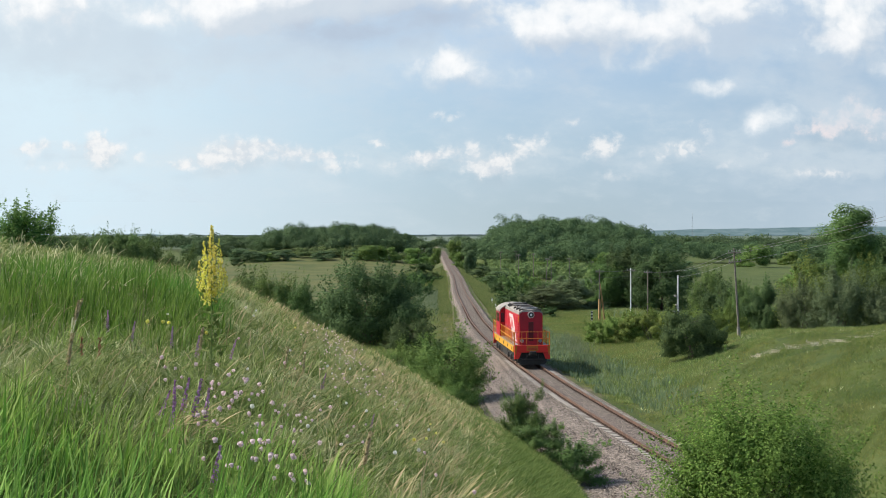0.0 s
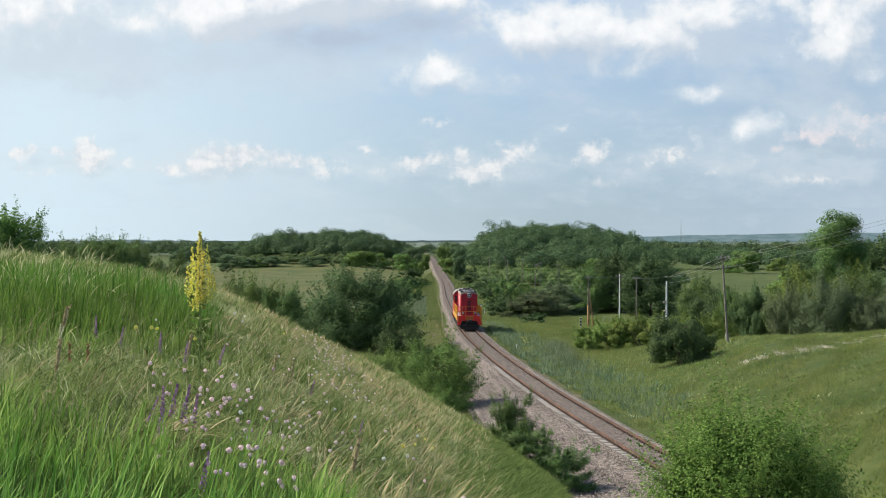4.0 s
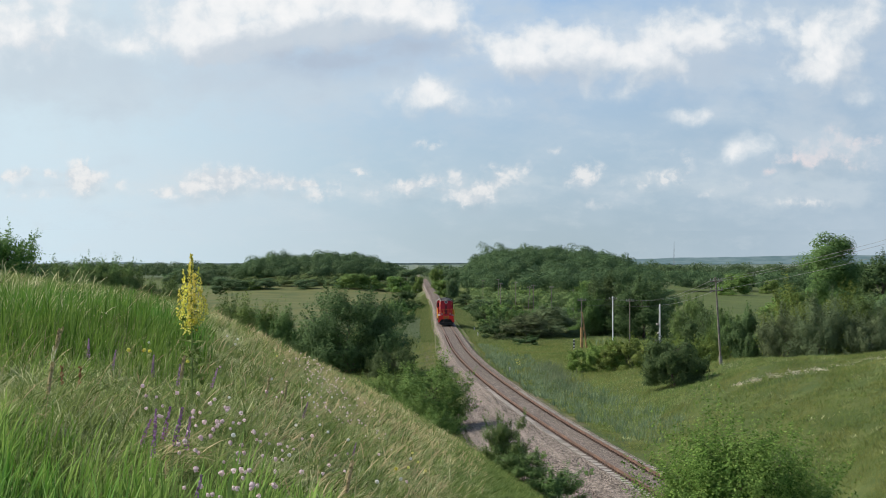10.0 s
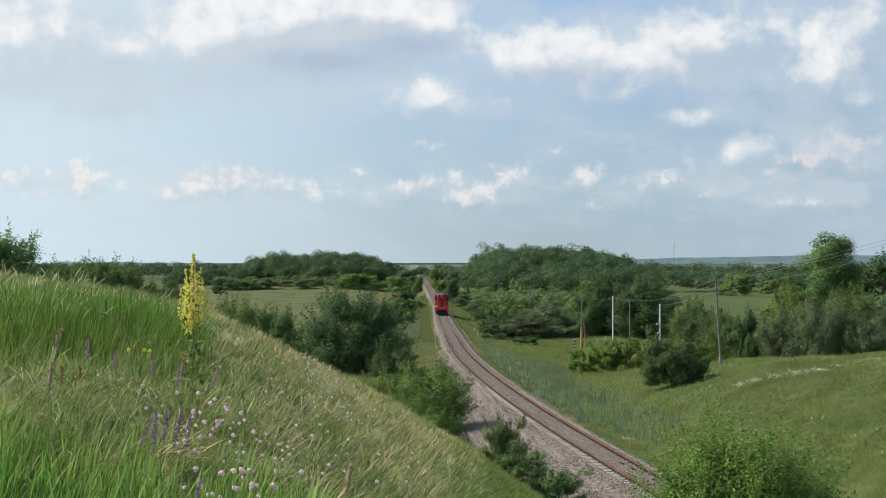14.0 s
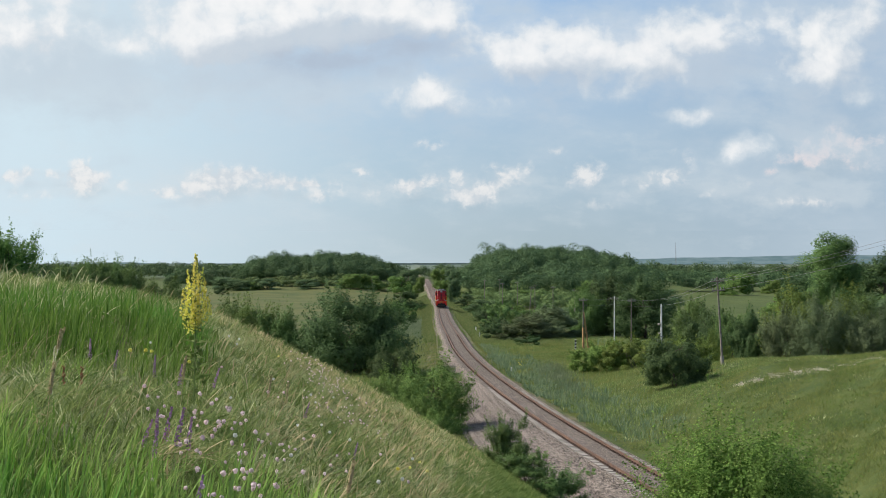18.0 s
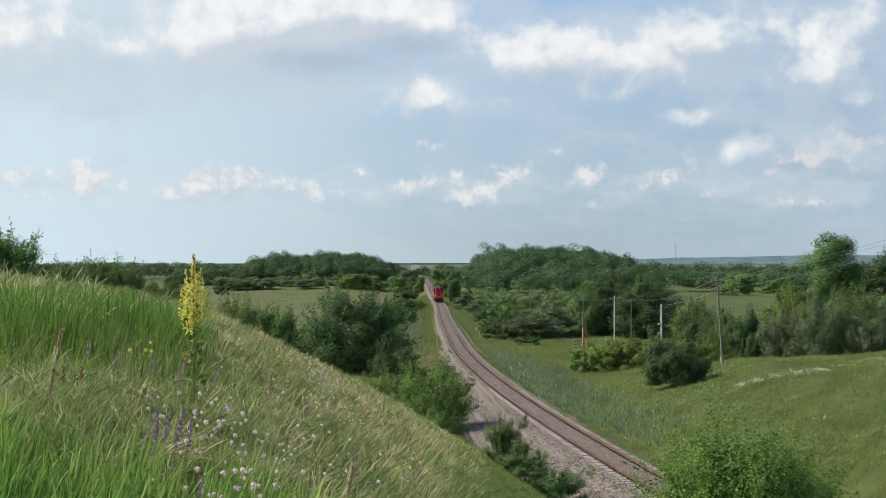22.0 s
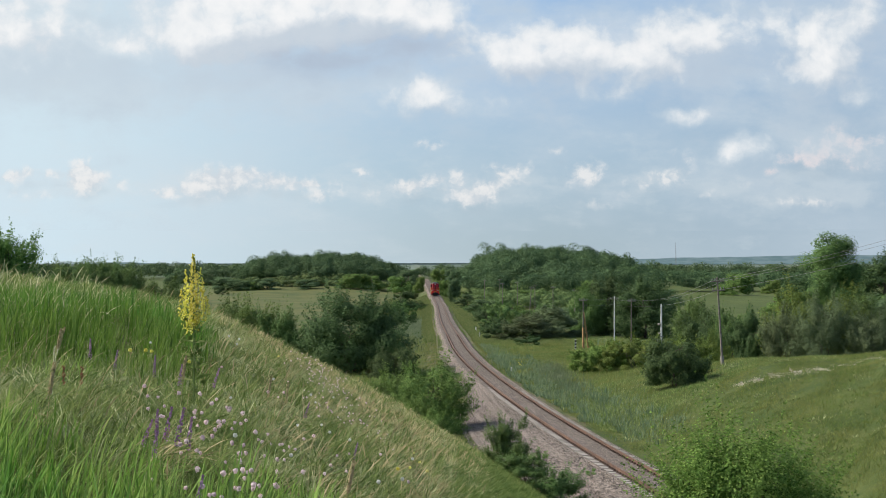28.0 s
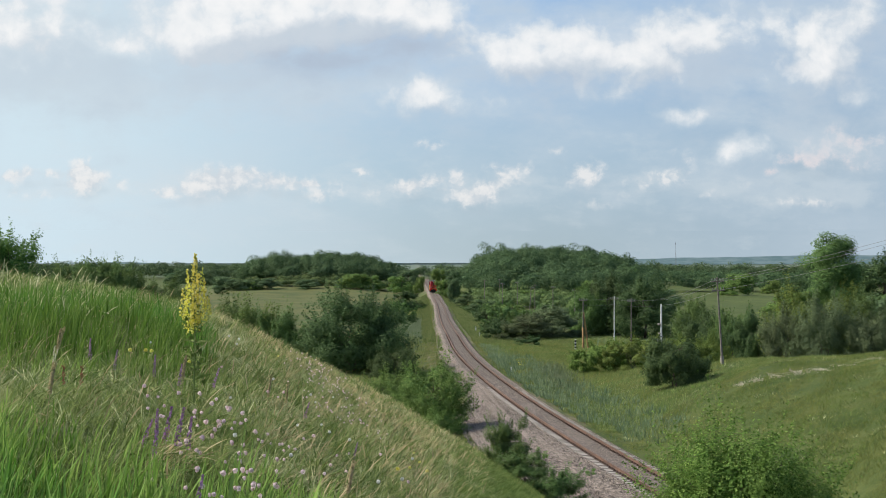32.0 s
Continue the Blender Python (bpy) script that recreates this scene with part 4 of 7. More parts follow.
KINDS = {
    "bush_a": kind_of(1, 10, 8, 44000, 0.13, LEAF_DARK, 5, 5, clumps=80, low=0.0, ragged=0.35, shoots=420),
    "bush_b": kind_of(2, 6, 5, 26000, 0.085, LEAF_LIGHT, 6, 5, clumps=56, low=0.0, ragged=0.2, shoots=330),
    "bush_c": kind_of(3, 6, 4, 26000, 0.095, LEAF_DARK, 5, 4, clumps=60, low=0.0, ragged=0.15, shoots=220),
    "bush_d": kind_of(4, 9, 7, 26000, 0.125, LEAF_GREY, 5, 5, clumps=60, low=0.0, shoots=330),
    "bush_f": kind_of(17, 8, 6, 26000, 0.11, LEAF_MID, 5, 5, clumps=64, low=0.0, shoots=300),
    "bush_y": kind_of(18, 9, 7, 26000, 0.125, LEAF_YELLOW, 5, 5, clumps=64, low=0.0, shoots=330),
    "tree_d": kind_of(19, 9, 11, 22000, 0.18, LEAF_MID, 1, 9, clumps=56, low=0.0, shoots=240),
    "mound": kind_of(20, 9, 3, 18000, 0.10, LEAF_YELLOW, 5, 4, clumps=60, low=0.0, ragged=0.15, shoots=160),
    "bush_e": kind_of(5, 6, 5, 17000, 0.10, LEAF_LIGHT, 5, 4, clumps=48, low=0.0, shoots=200),
    "near_bush": kind_of(6, 6, 6, 110000, 0.053, NEAR_LEAF, 9, 8, clumps=150, low=0.0, ragged=0.12, small=0.95, shoots=1100),
    "shrub": kind_of(7, 3.4, 3.6, 20000, 0.062, LEAF_MID, 4, 6, clumps=30, low=0.0, ragged=0.45, shoots=240),
    "tree_a": kind_of(8, 9, 12, 24000, 0.19, LEAF_DARK, 1, 9, clumps=60, low=0.0, shoots=240),
    "tree_b": kind_of(9, 9, 11, 20000, 0.19, LEAF_LIGHT, 1, 9, clumps=50, low=0.04, shoots=200),
    "tree_c": kind_of(10, 8, 11, 20000, 0.18, LEAF_GREY, 2, 8, clumps=50, low=0.0, shoots=200),
    "tall_tree": kind_of(11, 9, 16, 24000, 0.19, LEAF_MID, 1, 14, clumps=52, low=0.03, ragged=0.25, small=1.15),
    "far_tree": kind_of(12, 9, 10, 6000, 0.28, LEAF_FAR, 1, 4, clumps=28, low=0.0),
    "far_tree_b": kind_of(13, 10, 9, 6000, 0.28, LEAF_LIGHT, 1, 4, clumps=26, low=0.0),
    "weed": kind_of(16, 1.0, 1.1, 420, 0.055, LEAF_LIGHT, 4, 3, clumps=14, low=0.0),
    "scrub": kind_of(14, 6, 3.6, 6400, 0.15, LEAF_DARK, 3, 3, clumps=26, low=0.0, shoots=60),
    "scrub_b": kind_of(15, 6, 3.2, 6400, 0.15, LEAF_MID, 3, 3, clumps=24, low=0.0, ragged=0.5, shoots=60),
}

DARK_BUSH = "dense dark green bush with ragged outline"
# (kind, name, x, y, width, height, label, category)
PLANTS = [
    ("bush_a", "bush", -10.3, 105, 12.2, 8.8, "large dense dark green bush in the valley", "bush"),
    ("bush_c", "bush", -5.2, 99, 5.5, 3.4, "low dark green bush beside a larger one", "bush"),
    ("bush_b", "bush", -0.8, 68, 6.2, 4.7, "spreading green bush at the edge of the ballast", "bush"),
    ("bush_b", "bush", -4.2, 72, 5.4, 3.6, "low green bush on the cutting slope", "bush"),
    ("bush_e", "bush", -0.4, 63, 2.8, 2.2, "small light green bush on the slope", "bush"),
    ("shrub", "shrub", 3.25, 46.5, 2.2, 3.0, "straggling green shrub at the foot of the slope", "shrub"),
    ("shrub", "shrub", 5.3, 44.6, 3.0, 2.4, "low green shrub at the foot of the slope", "shrub"),
    ("shrub", "shrub", 3.9, 45.0, 2.6, 1.8, "low green shrub at the foot of the slope", "shrub"),
    ("near_bush", "bush", 10.35, 32, 7.0, 6.2, "bright green leafy bush in the sun", "bush"),
    ("bush_f", "bush", -25.5, 111, 9.0, 7.3, DARK_BUSH, "bush"),
    ("bush_b", "bush", -22.0, 109, 7.6, 7.0, DARK_BUSH, "bush"),
    ("bush_c", "bush", -15.4, 107, 5.6, 3.7, DARK_BUSH, "bush"),
    ("bush_f", "bush", -19.2, 108, 7.0, 6.4, DARK_BUSH, "bush"),
    ("bush_a", "bush", -36, 118, 10.0, 7.6, DARK_BUSH, "bush"),
    ("bush_b", "bush", -30.0, 112, 8.0, 7.2, DARK_BUSH, "bush"),
    ("tree_b", "tree", -17.4, 37, 2.7, 3.1, "small green tree behind the grassy knoll", "tree"),
    ("bush_f", "bush", -14.4, 38, 3.1, 2.11, "low thorny bush on the skyline", "bush"),
    ("bush_f", "bush", -13.0, 36, 2.7, 1.85, "low thorny bush on the skyline", "bush"),
    ("bush_f", "bush", -12.4, 36, 2.2, 1.81, "low thorny bush on the skyline", "bush"),
    ("bush_f", "bush", -15.1, 37, 2.9, 1.81, "low thorny bush on the skyline", "bush"),
    ("bush_f", "bush", -14.10, 36, 2.7, 1.85, "low thorny bush on the skyline", "bush"),
    ("bush_f", "bush", -13.35, 36, 2.4, 1.94, "low thorny bush on the skyline", "bush"),
    ("bush_f", "bush", -12.70, 36, 2.4, 1.85, "low thorny bush on the skyline", "bush"),
    ("shrub", "bush", -11.3, 38, 2.0, 2.06, "low thorny bush behind the brow", "bush"),
    ("shrub", "bush", -11.5, 37, 2.0, 1.94, "low thorny bush behind the brow", "bush"),
    ("shrub", "bush", -11.4, 40, 1.8, 2.22, "low thorny bush behind the brow", "bush"),
    ("weed", "weed", 8.07, 50.3, 0.7, 0.75, "small green weed growing in the ballast", "weed"),
    ("weed", "weed", 6.0, 54.2, 0.45, 0.95, "small yellowish weed growing in the ballast", "weed"),
]
VALLEY_PLANTS = [
    # beyond the meadow on the right
    ("bush_c", "bush", 9.9, 205, 7.1, 3.1, "low dark bush beside the railway", "bush"),
    ("tree_c", "tree", 13.8, 150, 8.2, 4.4, "grey-green willow-like tree at the wood's edge", "tree"),
    ("tree_c", "tree", 18.0, 153, 8.8, 5.4, "broad grey-green tree at the wood's edge", "tree"),
    ("tree_d", "tree", 24.4, 158, 6.5, 8.2, "leafy dark green tree at the wood's edge", "tree"),
    ("tree_a", "tree", 28.3, 160, 8.1, 10.2, "tall dark green broadleaf tree", "tree"),
    ("tree_a", "tree", 33.0, 152, 9.2, 9.9, "tall dark green broadleaf tree", "tree"),
    ("bush_f", "bush", 36.2, 134, 6.7, 6.9, "dense green thicket bush below the wires", "bush"),
    ("bush_c", "bush", 35.2, 122, 7.6, 6.1, "dark green thicket bush below the wires", "bush"),
    ("bush_f", "bush", 37.0, 119, 6.7, 5.7, "leafy green thicket bush with sunlit top", "bush"),
    ("bush_c", "bush", 38.3, 114, 6.1, 6.0, "leafy dark thicket bush beside willows", "bush"),
    ("bush_e", "bush", 32.0, 110, 2.2, 3.9, "light green bush in the sun", "bush"),
    ("bush_y", "bush", 42.6, 107, 10.8, 8.5, "tall yellowish green sunlit bush", "bush"),
    ("bush_f", "bush", 49.4, 109, 9.0, 7.9, "dark green leafy bush behind willows", "bush"),
    ("bush_d", "bush", 36.1, 98, 5.5, 5.8, "large grey-green willow bush", "bush"),
    ("bush_d", "bush", 39.4, 96, 6.6, 6.7, "large grey-green willow bush", "bush"),
    ("bush_d", "bush", 43.8, 95, 6.2, 5.0, "large grey-green willow bush", "bush"),
    ("tall_tree", "tree", 88.9, 212, 14.5, 20.4, "tall loose-crowned tree above the thicket", "tree"),
    ("tree_a", "tree", 105.3, 222, 16.1, 15.0, "tall dark green tree above the thicket", "tree"),
    ("tree_a", "tree", 100.3, 262, 12.0, 9.5, "dark green tree in the valley wood", "tree"),
    ("far_tree", "tree", 155.7, 470, 9.0, 12.0, "rounded tree above the far woods", "tree"),
    ("bush_c", "bush", 18.7, 75, 5.6, 4.1, "round dark bush alone in the meadow", "bush"),
    ("far_tree_b", "tree", 124.8, 400, 18.0, 11.8, "round green tree standing free", "tree"),
    ("mound", "bush", 17.8, 99, 9.5, 3.0, "low bramble mound in the grass", "bush"),
    ("mound", "bush", 22.5, 100, 10.0, 3.2, "low bramble mound in the grass", "bush"),
    ("mound", "bush", 20.2, 97, 9.0, 2.9, "low bramble mound in the grass", "bush"),
    ("mound", "bush", 23.6, 90, 7.0, 2.6, "low bramble mound in the grass", "bush"),
    ("mound", "bush", 26.5, 97, 8.0, 2.8, "low bramble mound in the grass", "bush"),
    # where the fields meet the line
    ("far_tree", "tree", -102.6, 433, 15.0, 7.0, "rounded tree at the field's edge", "tree"),
    ("far_tree", "tree", -93.8, 424, 13.0, 5.6, "low rounded tree at the field's edge", "tree"),
    ("far_tree_b", "tree", -88.0, 428, 12.0, 4.7, "low rounded tree at the field's edge", "tree"),
    ("far_tree", "tree", -81.0, 428, 13.0, 5.6, "low rounded tree at the field's edge", "tree"),
    ("far_tree", "tree", -62.6, 430, 12.0, 4.9, "low rounded tree at the field's edge", "tree"),
    ("far_tree_b", "tree", -43.2, 432, 15.8, 8.7, "rounded tree at the field's edge", "tree"),
    ("far_tree", "tree", -17.6, 470, 12.9, 11.4, "green tree closing the field", "tree"),
    ("far_tree_b", "tree", -11.3, 420, 6.1, 9.7, "green tree beside the line", "tree"),
    ("far_tree", "tree", -31.1, 480, 13.2, 9.1, "green tree closing the field", "tree"),
    ("far_tree_b", "tree", -1.2, 455, 8.6, 13.6, "bright green tree beside the line", "tree"),
    ("far_tree", "tree", 5.1, 400, 8.3, 11.8, "green tree beside the line", "tree"),
    ("far_tree", "tree", 3.9, 330, 4.6, 9.2, "low green tree beside the line", "tree"),
    ("far_tree_b", "tree", -18.5, 424, 15.0, 9.5, "rounded tree at the field's edge", "tree"),
    ("far_tree_b", "tree", -33.0, 436, 14.0, 8.5, "rounded tree at the field's edge", "tree"),
    ("far_tree_b", "tree", 1.0, 370, 9.0, 9.0, "bright green tree beside the line", "tree"),
    ("far_tree", "tree", 8.0, 300, 8.0, 4.5, "green tree beside the line", "tree"),
    ("far_tree", "tree", 10.5, 250, 8.0, 4.2, "green tree beside the line", "tree"),
    ("far_tree", "tree", -14.0, 260, 5.0, 3.0, "low green tree on the bank", "tree"),
]
SET = {}
for kind, name, x, y, w, h, label, category in PLANTS + VALLEY_PLANTS:
    SET[kind, x] = plant(kind, name, x, y, w, h, label, category, z=-0.42 if name == "weed" else None)

# a belt of trees behind the meadow and along the line, thinning out to the right
rr = np.random.RandomState(21)
for i in range(58):
    y = 175 + 330 * rr.rand() ** 1.3
    x = y * rr.uniform(0.04, 0.56)
    if x < track_x(y * ALONG) / ACROSS + 9 or (0.24 < x / y < 0.35 and y < 430):
        continue
    plant("far_tree" if rr.rand() < 0.65 else "far_tree_b", "tree", x, y, rr.uniform(8, 13), rr.uniform(3.6, 6.0) if x < 0.15 * y else rr.uniform(5.0, 8.5), "green broadleaf tree in the valley wood", "tree", "valley trees")
for i in range(60):
    y = 125 + 260 * rr.rand() ** 1.2
    if rr.rand() < 0.62:
        x = track_x(y * ALONG) / ACROSS + 8 + rr.rand() ** 1.3 * (0.10 * y + 4)
        if y < 150 and x > 14:
            continue
    else:
        x = track_x(y * ALONG) / ACROSS - 7 - rr.rand() * 5
        if y < 185:
            continue
    plant("scrub" if rr.rand() < 0.5 else "scrub_b", "bush", float(x), y, rr.uniform(4.5, 8), rr.uniform(1.6, 3.6), "scrubby green bush beside the railway", "bush", "line-side scrub")
for i in range(34):
    y = rr.uniform(108, 146)
    x = -y * rr.uniform(0.06, 0.40)
    plant(("scrub", "scrub_b", "scrub")[i % 3], "bush", x, y, rr.uniform(4.5, 8.5), rr.uniform(1.6, 3.6), "scrubby green bush in the valley", "bush", "valley scrub")
for x, y in ((-96, 400), (-110, 392), (-122, 400)):
    plant("scrub", "bush", x, y, rr.uniform(6, 9), rr.uniform(2.2, 3.4), "scrubby green bush at the field's edge", "bush", "field-edge scrub")
for i in range(26):
    y = rr.uniform(480, 800)
    plant("far_tree", "tree", -y * rr.uniform(0.16, 0.42), y, rr.uniform(10, 16), rr.uniform(7, 11), "green broadleaf tree beyond the field", "tree", "valley trees")


for i in range(30):
    y = rr.uniform(520, 820)
    x = -0.03 * y + rr.uniform(-90, 70)
    if abs(x - track_x(y * ALONG) / ACROSS) < 11:
        continue
    plant("far_tree" if rr.rand() < 0.6 else "far_tree_b", "tree", x, y, rr.uniform(9, 15), rr.uniform(5, 9), "green broadleaf tree far along the line", "tree", "far trees")


def far_wood(name, r, places, label, n=1250, leaf=0.33, material=LEAF_WOOD):
    """A wood on a distant rise: many crowns of leaf clumps, nobody could count."""
    vs = []
    for x, y, w, h in places:
        x, y, w, h = x * ACROSS, y * ALONG, w * ACROSS, h * ACROSS
        # each tree is a heap of a few rounded boughs
        k = 7
        bx = r.normal(0, 0.42, (k, 3)) * np.array([w / 2, w / 2, h * 0.32]) + np.array([0, 0, h * 0.60])
        br = r.uniform(0.45, 0.75, k)
        bx[0], br[0] = (0, 0, h * 0.45), 0.95
        q = r.choice(k, n, p=br ** 2 / np.sum(br ** 2))
        d = r.normal(0, 1, (n, 3))
        d /= np.linalg.norm(d, axis=1)[:, None]
        d[:, 2] = np.where(d[:, 2] < -0.3, -d[:, 2], d[:, 2])
        p = bx[q] + d * (br[q] * r.uniform(0.86, 1.08, n))[:, None] * np.array([w / 2.6, w / 2.6, h * 0.42]) + np.array([x, y, ground_z(x, y)])
        nrm = d + 0.22 * r.normal(0, 1, (n, 3)) + np.array([0, 0, 0.3])
        nrm /= np.linalg.norm(nrm, axis=1)[:, None]
        t = np.cross(nrm, r.normal(0, 1, (n, 3)))
        t /= np.linalg.norm(t, axis=1)[:, None]
        b = np.cross(nrm, t)
        s = r.uniform(0.5, 1.2, (n, 1)) * leaf * (0.4 + w / 18)
        vs.append(np.stack([p + t * s, p - (t - b) * s * 0.6, p - (t + b) * s * 0.6], 1).reshape(-1, 3))
    v = np.concatenate(vs)
    ob = new(name, mesh_from(name, v, np.arange(len(v)).reshape(-1, 3), material))
    return tagged(ob, label, "wood", kind="stuff")


def wood_on(seed, cx, cy, rx, ry, count, size, tall):
    r = np.random.RandomState(seed)
    a, q = r.uniform(0, 6.283, count), np.sqrt(r.rand(count))
    spots = [(cx + rx * math.cos(i) * j, cy + ry * math.sin(i) * j, r.uniform(*size), r.uniform(*tall)) for i, j in zip(a, q)]
    return r, [s for s in spots if abs(s[0] - track_x(s[1] * ALONG) / ACROSS) > 13]


far_wood("wooded_hill_trees", *wood_on(31, -66, 498, 43, 52, 230, (8, 15), (7, 12)), "dark green wood covering a low hill")
far_wood("wooded_hill_trees", *wood_on(32, 48, 412, 41, 92, 300, (7, 14), (6, 11)), "dark green wood covering a rounded hill")
far_wood("valley_wood", *wood_on(33, 220, 520, 170, 110, 130, (10, 16), (6, 10)), "green woods filling the valley floor", 700, 0.5)
far_wood("valley_wood", *wood_on(34, -230, 760, 160, 60, 150, (12, 18), (8, 12)), "line of woods beyond the fields", 500, 0.6)
far_wood("line_side_scrub", *wood_on(36, 30, 325, 27, 62, 120, (5, 10), (2.4, 4.6)), "thick scrub below the wooded hill", 700, 0.5, LEAF_SCRUB)
far_wood("line_side_scrub", *wood_on(37, -62, 444, 46, 6, 34, (6, 10), (2.6, 5.0)), "scrub along the field's far edge", 700, 0.5, LEAF_SCRUB)
far_wood("valley_wood", *wood_on(35, 60, 820, 330, 110, 150, (12, 20), (8, 13)), "line of woods across the far valley", 420, 0.6)

far_wood("valley_wood", *wood_on(39, 152, 455, 34, 14, 40, (9, 14), (6, 9)), "woods beyond the valley meadow", 900, 0.42, LEAF_FAR)
far_wood("valley_wood", *wood_on(40, 300, 800, 190, 50, 90, (14, 22), (9, 13)), "hazy woods below the far ridge", 420, 0.6, LEAF_FAR)
far_wood("valley_wood", *wood_on(41, -330, 900, 200, 50, 90, (14, 22), (9, 13)), "hazy woods below the far ridge", 420, 0.6, LEAF_FAR)

# trees that close the view behind the end of the visible line
rw = np.random.RandomState(38)
far_wood("valley_wood", rw, [(rw.uniform(-85, 60), rw.uniform(745, 800), rw.uniform(10, 16), rw.uniform(5, 9)) for i in range(60)], "trees closing the far end of the line", 420, 0.6, LEAF_FAR)


# ---- grass and flowers ----
def blades(name, r, x, y, lift, tall, wide, bend, material, label, wind=(0.14, -0.05), category="grass", simple=False, loose=0.85, own=False):
    """Many grass blades, each a bent strip of two pieces ending in a point, or one sliver where simple."""
    n = len(x)
    x, y = plot(x, y)
    z = land(x, y) + lift
    tall, wide = tall * ACROSS, wide * ACROSS
    a = r.uniform(0, 6.283, n)
    side = np.stack([np.cos(a), np.sin(a), np.zeros(n)], 1)
    lean = np.stack([-np.sin(a), np.cos(a), np.zeros(n)], 1) * r.uniform(-1, 1, n)[:, None] * 0.6 + np.array([wind[0], wind[1], 0]) + loose * r.normal(0, 1, (n, 3)) * np.array([1, 1, 0])
    lean = lean * (bend * tall)[:, None]
    foot = np.stack([x, y, z - 0.02], 1)
    up = np.array([0, 0, 1.0])
    p1 = foot + up * (tall * 0.55)[:, None] + lean * 0.28
    p2 = foot + up * (tall * 0.95)[:, None] + lean
    w = (wide / 2)[:, None]
    if simple:
        v = np.stack([foot - side * w, foot + side * w, p2], 1).reshape(-1, 3)
        ob = new(name, mesh_from(name, v, np.arange(3 * n).reshape(-1, 3), material))
        return tagged(ob, label, category, kind="stuff")
    v = np.stack([foot - side * w, foot + side * w, p1 + side * w * 0.8, p1 - side * w * 0.8, p2], 1).reshape(-1, 3)
    i = np.arange(n)[:, None] * 5
    f = np.concatenate([i + np.array([[0, 1, 2]]), i + np.array([[0, 2, 3]]), i + np.array([[3, 2, 4]])], 1).reshape(-1, 3)
    # own: the object stands on its own middle, so that it can sway
    heart = foot.mean(0) if own else np.zeros(3)
    ob = new(name, mesh_from(name, v - heart, f, material))
    ob.location = heart
    return tagged(ob, label, category, kind="stuff")


def meadow_spots(r, n, y0, y1, power, x_lo=-0.56, x_hi=None):
    """Places on the near hill, closer together towards the camera."""
    y = y0 + (y1 - y0) * r.rand(n) ** power
    lo = x_lo * y - 0.6
    hi = 4.0 + 0.02 * y
    x = lo + (hi - lo) * r.rand(n)
    return x, y


def patchy(x, y, size, seed):
    return waves(x, y, size, seed)


SWAYING = []


def strands(name, r, x, y, tall, wide, heading, tilt, curl, material, label, segs=3, head=0.0, category="grass", own=False, lift=0.0):
    """Arching blades and stalks: each starts tilted from the upright towards its heading and curls over on its way; head swells the tip to a seed head."""
    n = len(x)
    x, y = plot(x, y)
    p = np.stack([x, y, land(x, y) - 0.02 + lift], 1)
    out = np.stack([np.cos(heading), np.sin(heading), np.zeros(n)], 1)
    twist = r.uniform(-0.9, 0.9, n)
    side = np.stack([-np.sin(heading + twist), np.cos(heading + twist), np.zeros(n)], 1)
    rings = []
    for k in range(segs + 1):
        u = k / segs
        w = 1 - 0.25 * u if head == 0 else (0.45 if u < 0.6 else head * (1.1 - 0.3 * u))
        if k == segs:
            rings.append(p[:, None, :])
        else:
            h = side * (wide * 0.5 * w)[:, None]
            rings.append(np.stack([p - h, p + h], 1))
        a = tilt + curl * (u + 0.5 / segs)
        p = p + (out * np.sin(a)[:, None] + np.array([0, 0, 1.0]) * np.cos(a)[:, None]) * (tall / segs)[:, None]
    v = np.concatenate(rings, 1)
    m = 2 * segs + 1
    f = []
    for k in range(segs - 1):
        f += [(2 * k, 2 * k + 1, 2 * k + 3), (2 * k, 2 * k + 3, 2 * k + 2)]
    f.append((2 * segs - 2, 2 * segs - 1, 2 * segs))
    faces = (np.array(f)[None] + m * np.arange(n)[:, None, None]).reshape(-1, 3)
    heart = np.array([x.mean(), y.mean(), float(land(x, y).mean())]) if own else np.zeros(3)
    ob = new(name, mesh_from(name, v.reshape(-1, 3) - heart, faces, material))
    ob.location = heart
    return tagged(ob, label, category, kind="stuff")


def tussocks(name, r, x, y, count, size, tall, wide, tilt, curl, material, label, wind=0.9, head=0.0, segs=3):
    """Tufts of blades that spread from one foot and bend with the wind, which comes from the left."""
    n = len(x)
    lean = r.uniform(-3.1, 3.1, n) + 0.8 * waves(x, y, 3.0, 91)
    vigour = r.uniform(0.7, 1.25, n)
    k = np.repeat(np.arange(n), count)
    m = len(k)
    a = r.uniform(0, 6.283, m)
    q = np.sqrt(r.rand(m)) * size
    hx, hy = np.cos(a) + wind * np.cos(lean[k]), np.sin(a) + wind * np.sin(lean[k])
    bx, by = x[k] + np.cos(a) * q / ACROSS, y[k] + np.sin(a) * q / ALONG
    return strands(name, r, bx, by, r.uniform(*tall, m) * vigour[k], r.uniform(*wide, m) * (0.75 + by / 24), np.arctan2(hy, hx) + r.normal(0, 0.25, m), r.uniform(*tilt, m), r.uniform(*curl, m), material, label, segs, head)


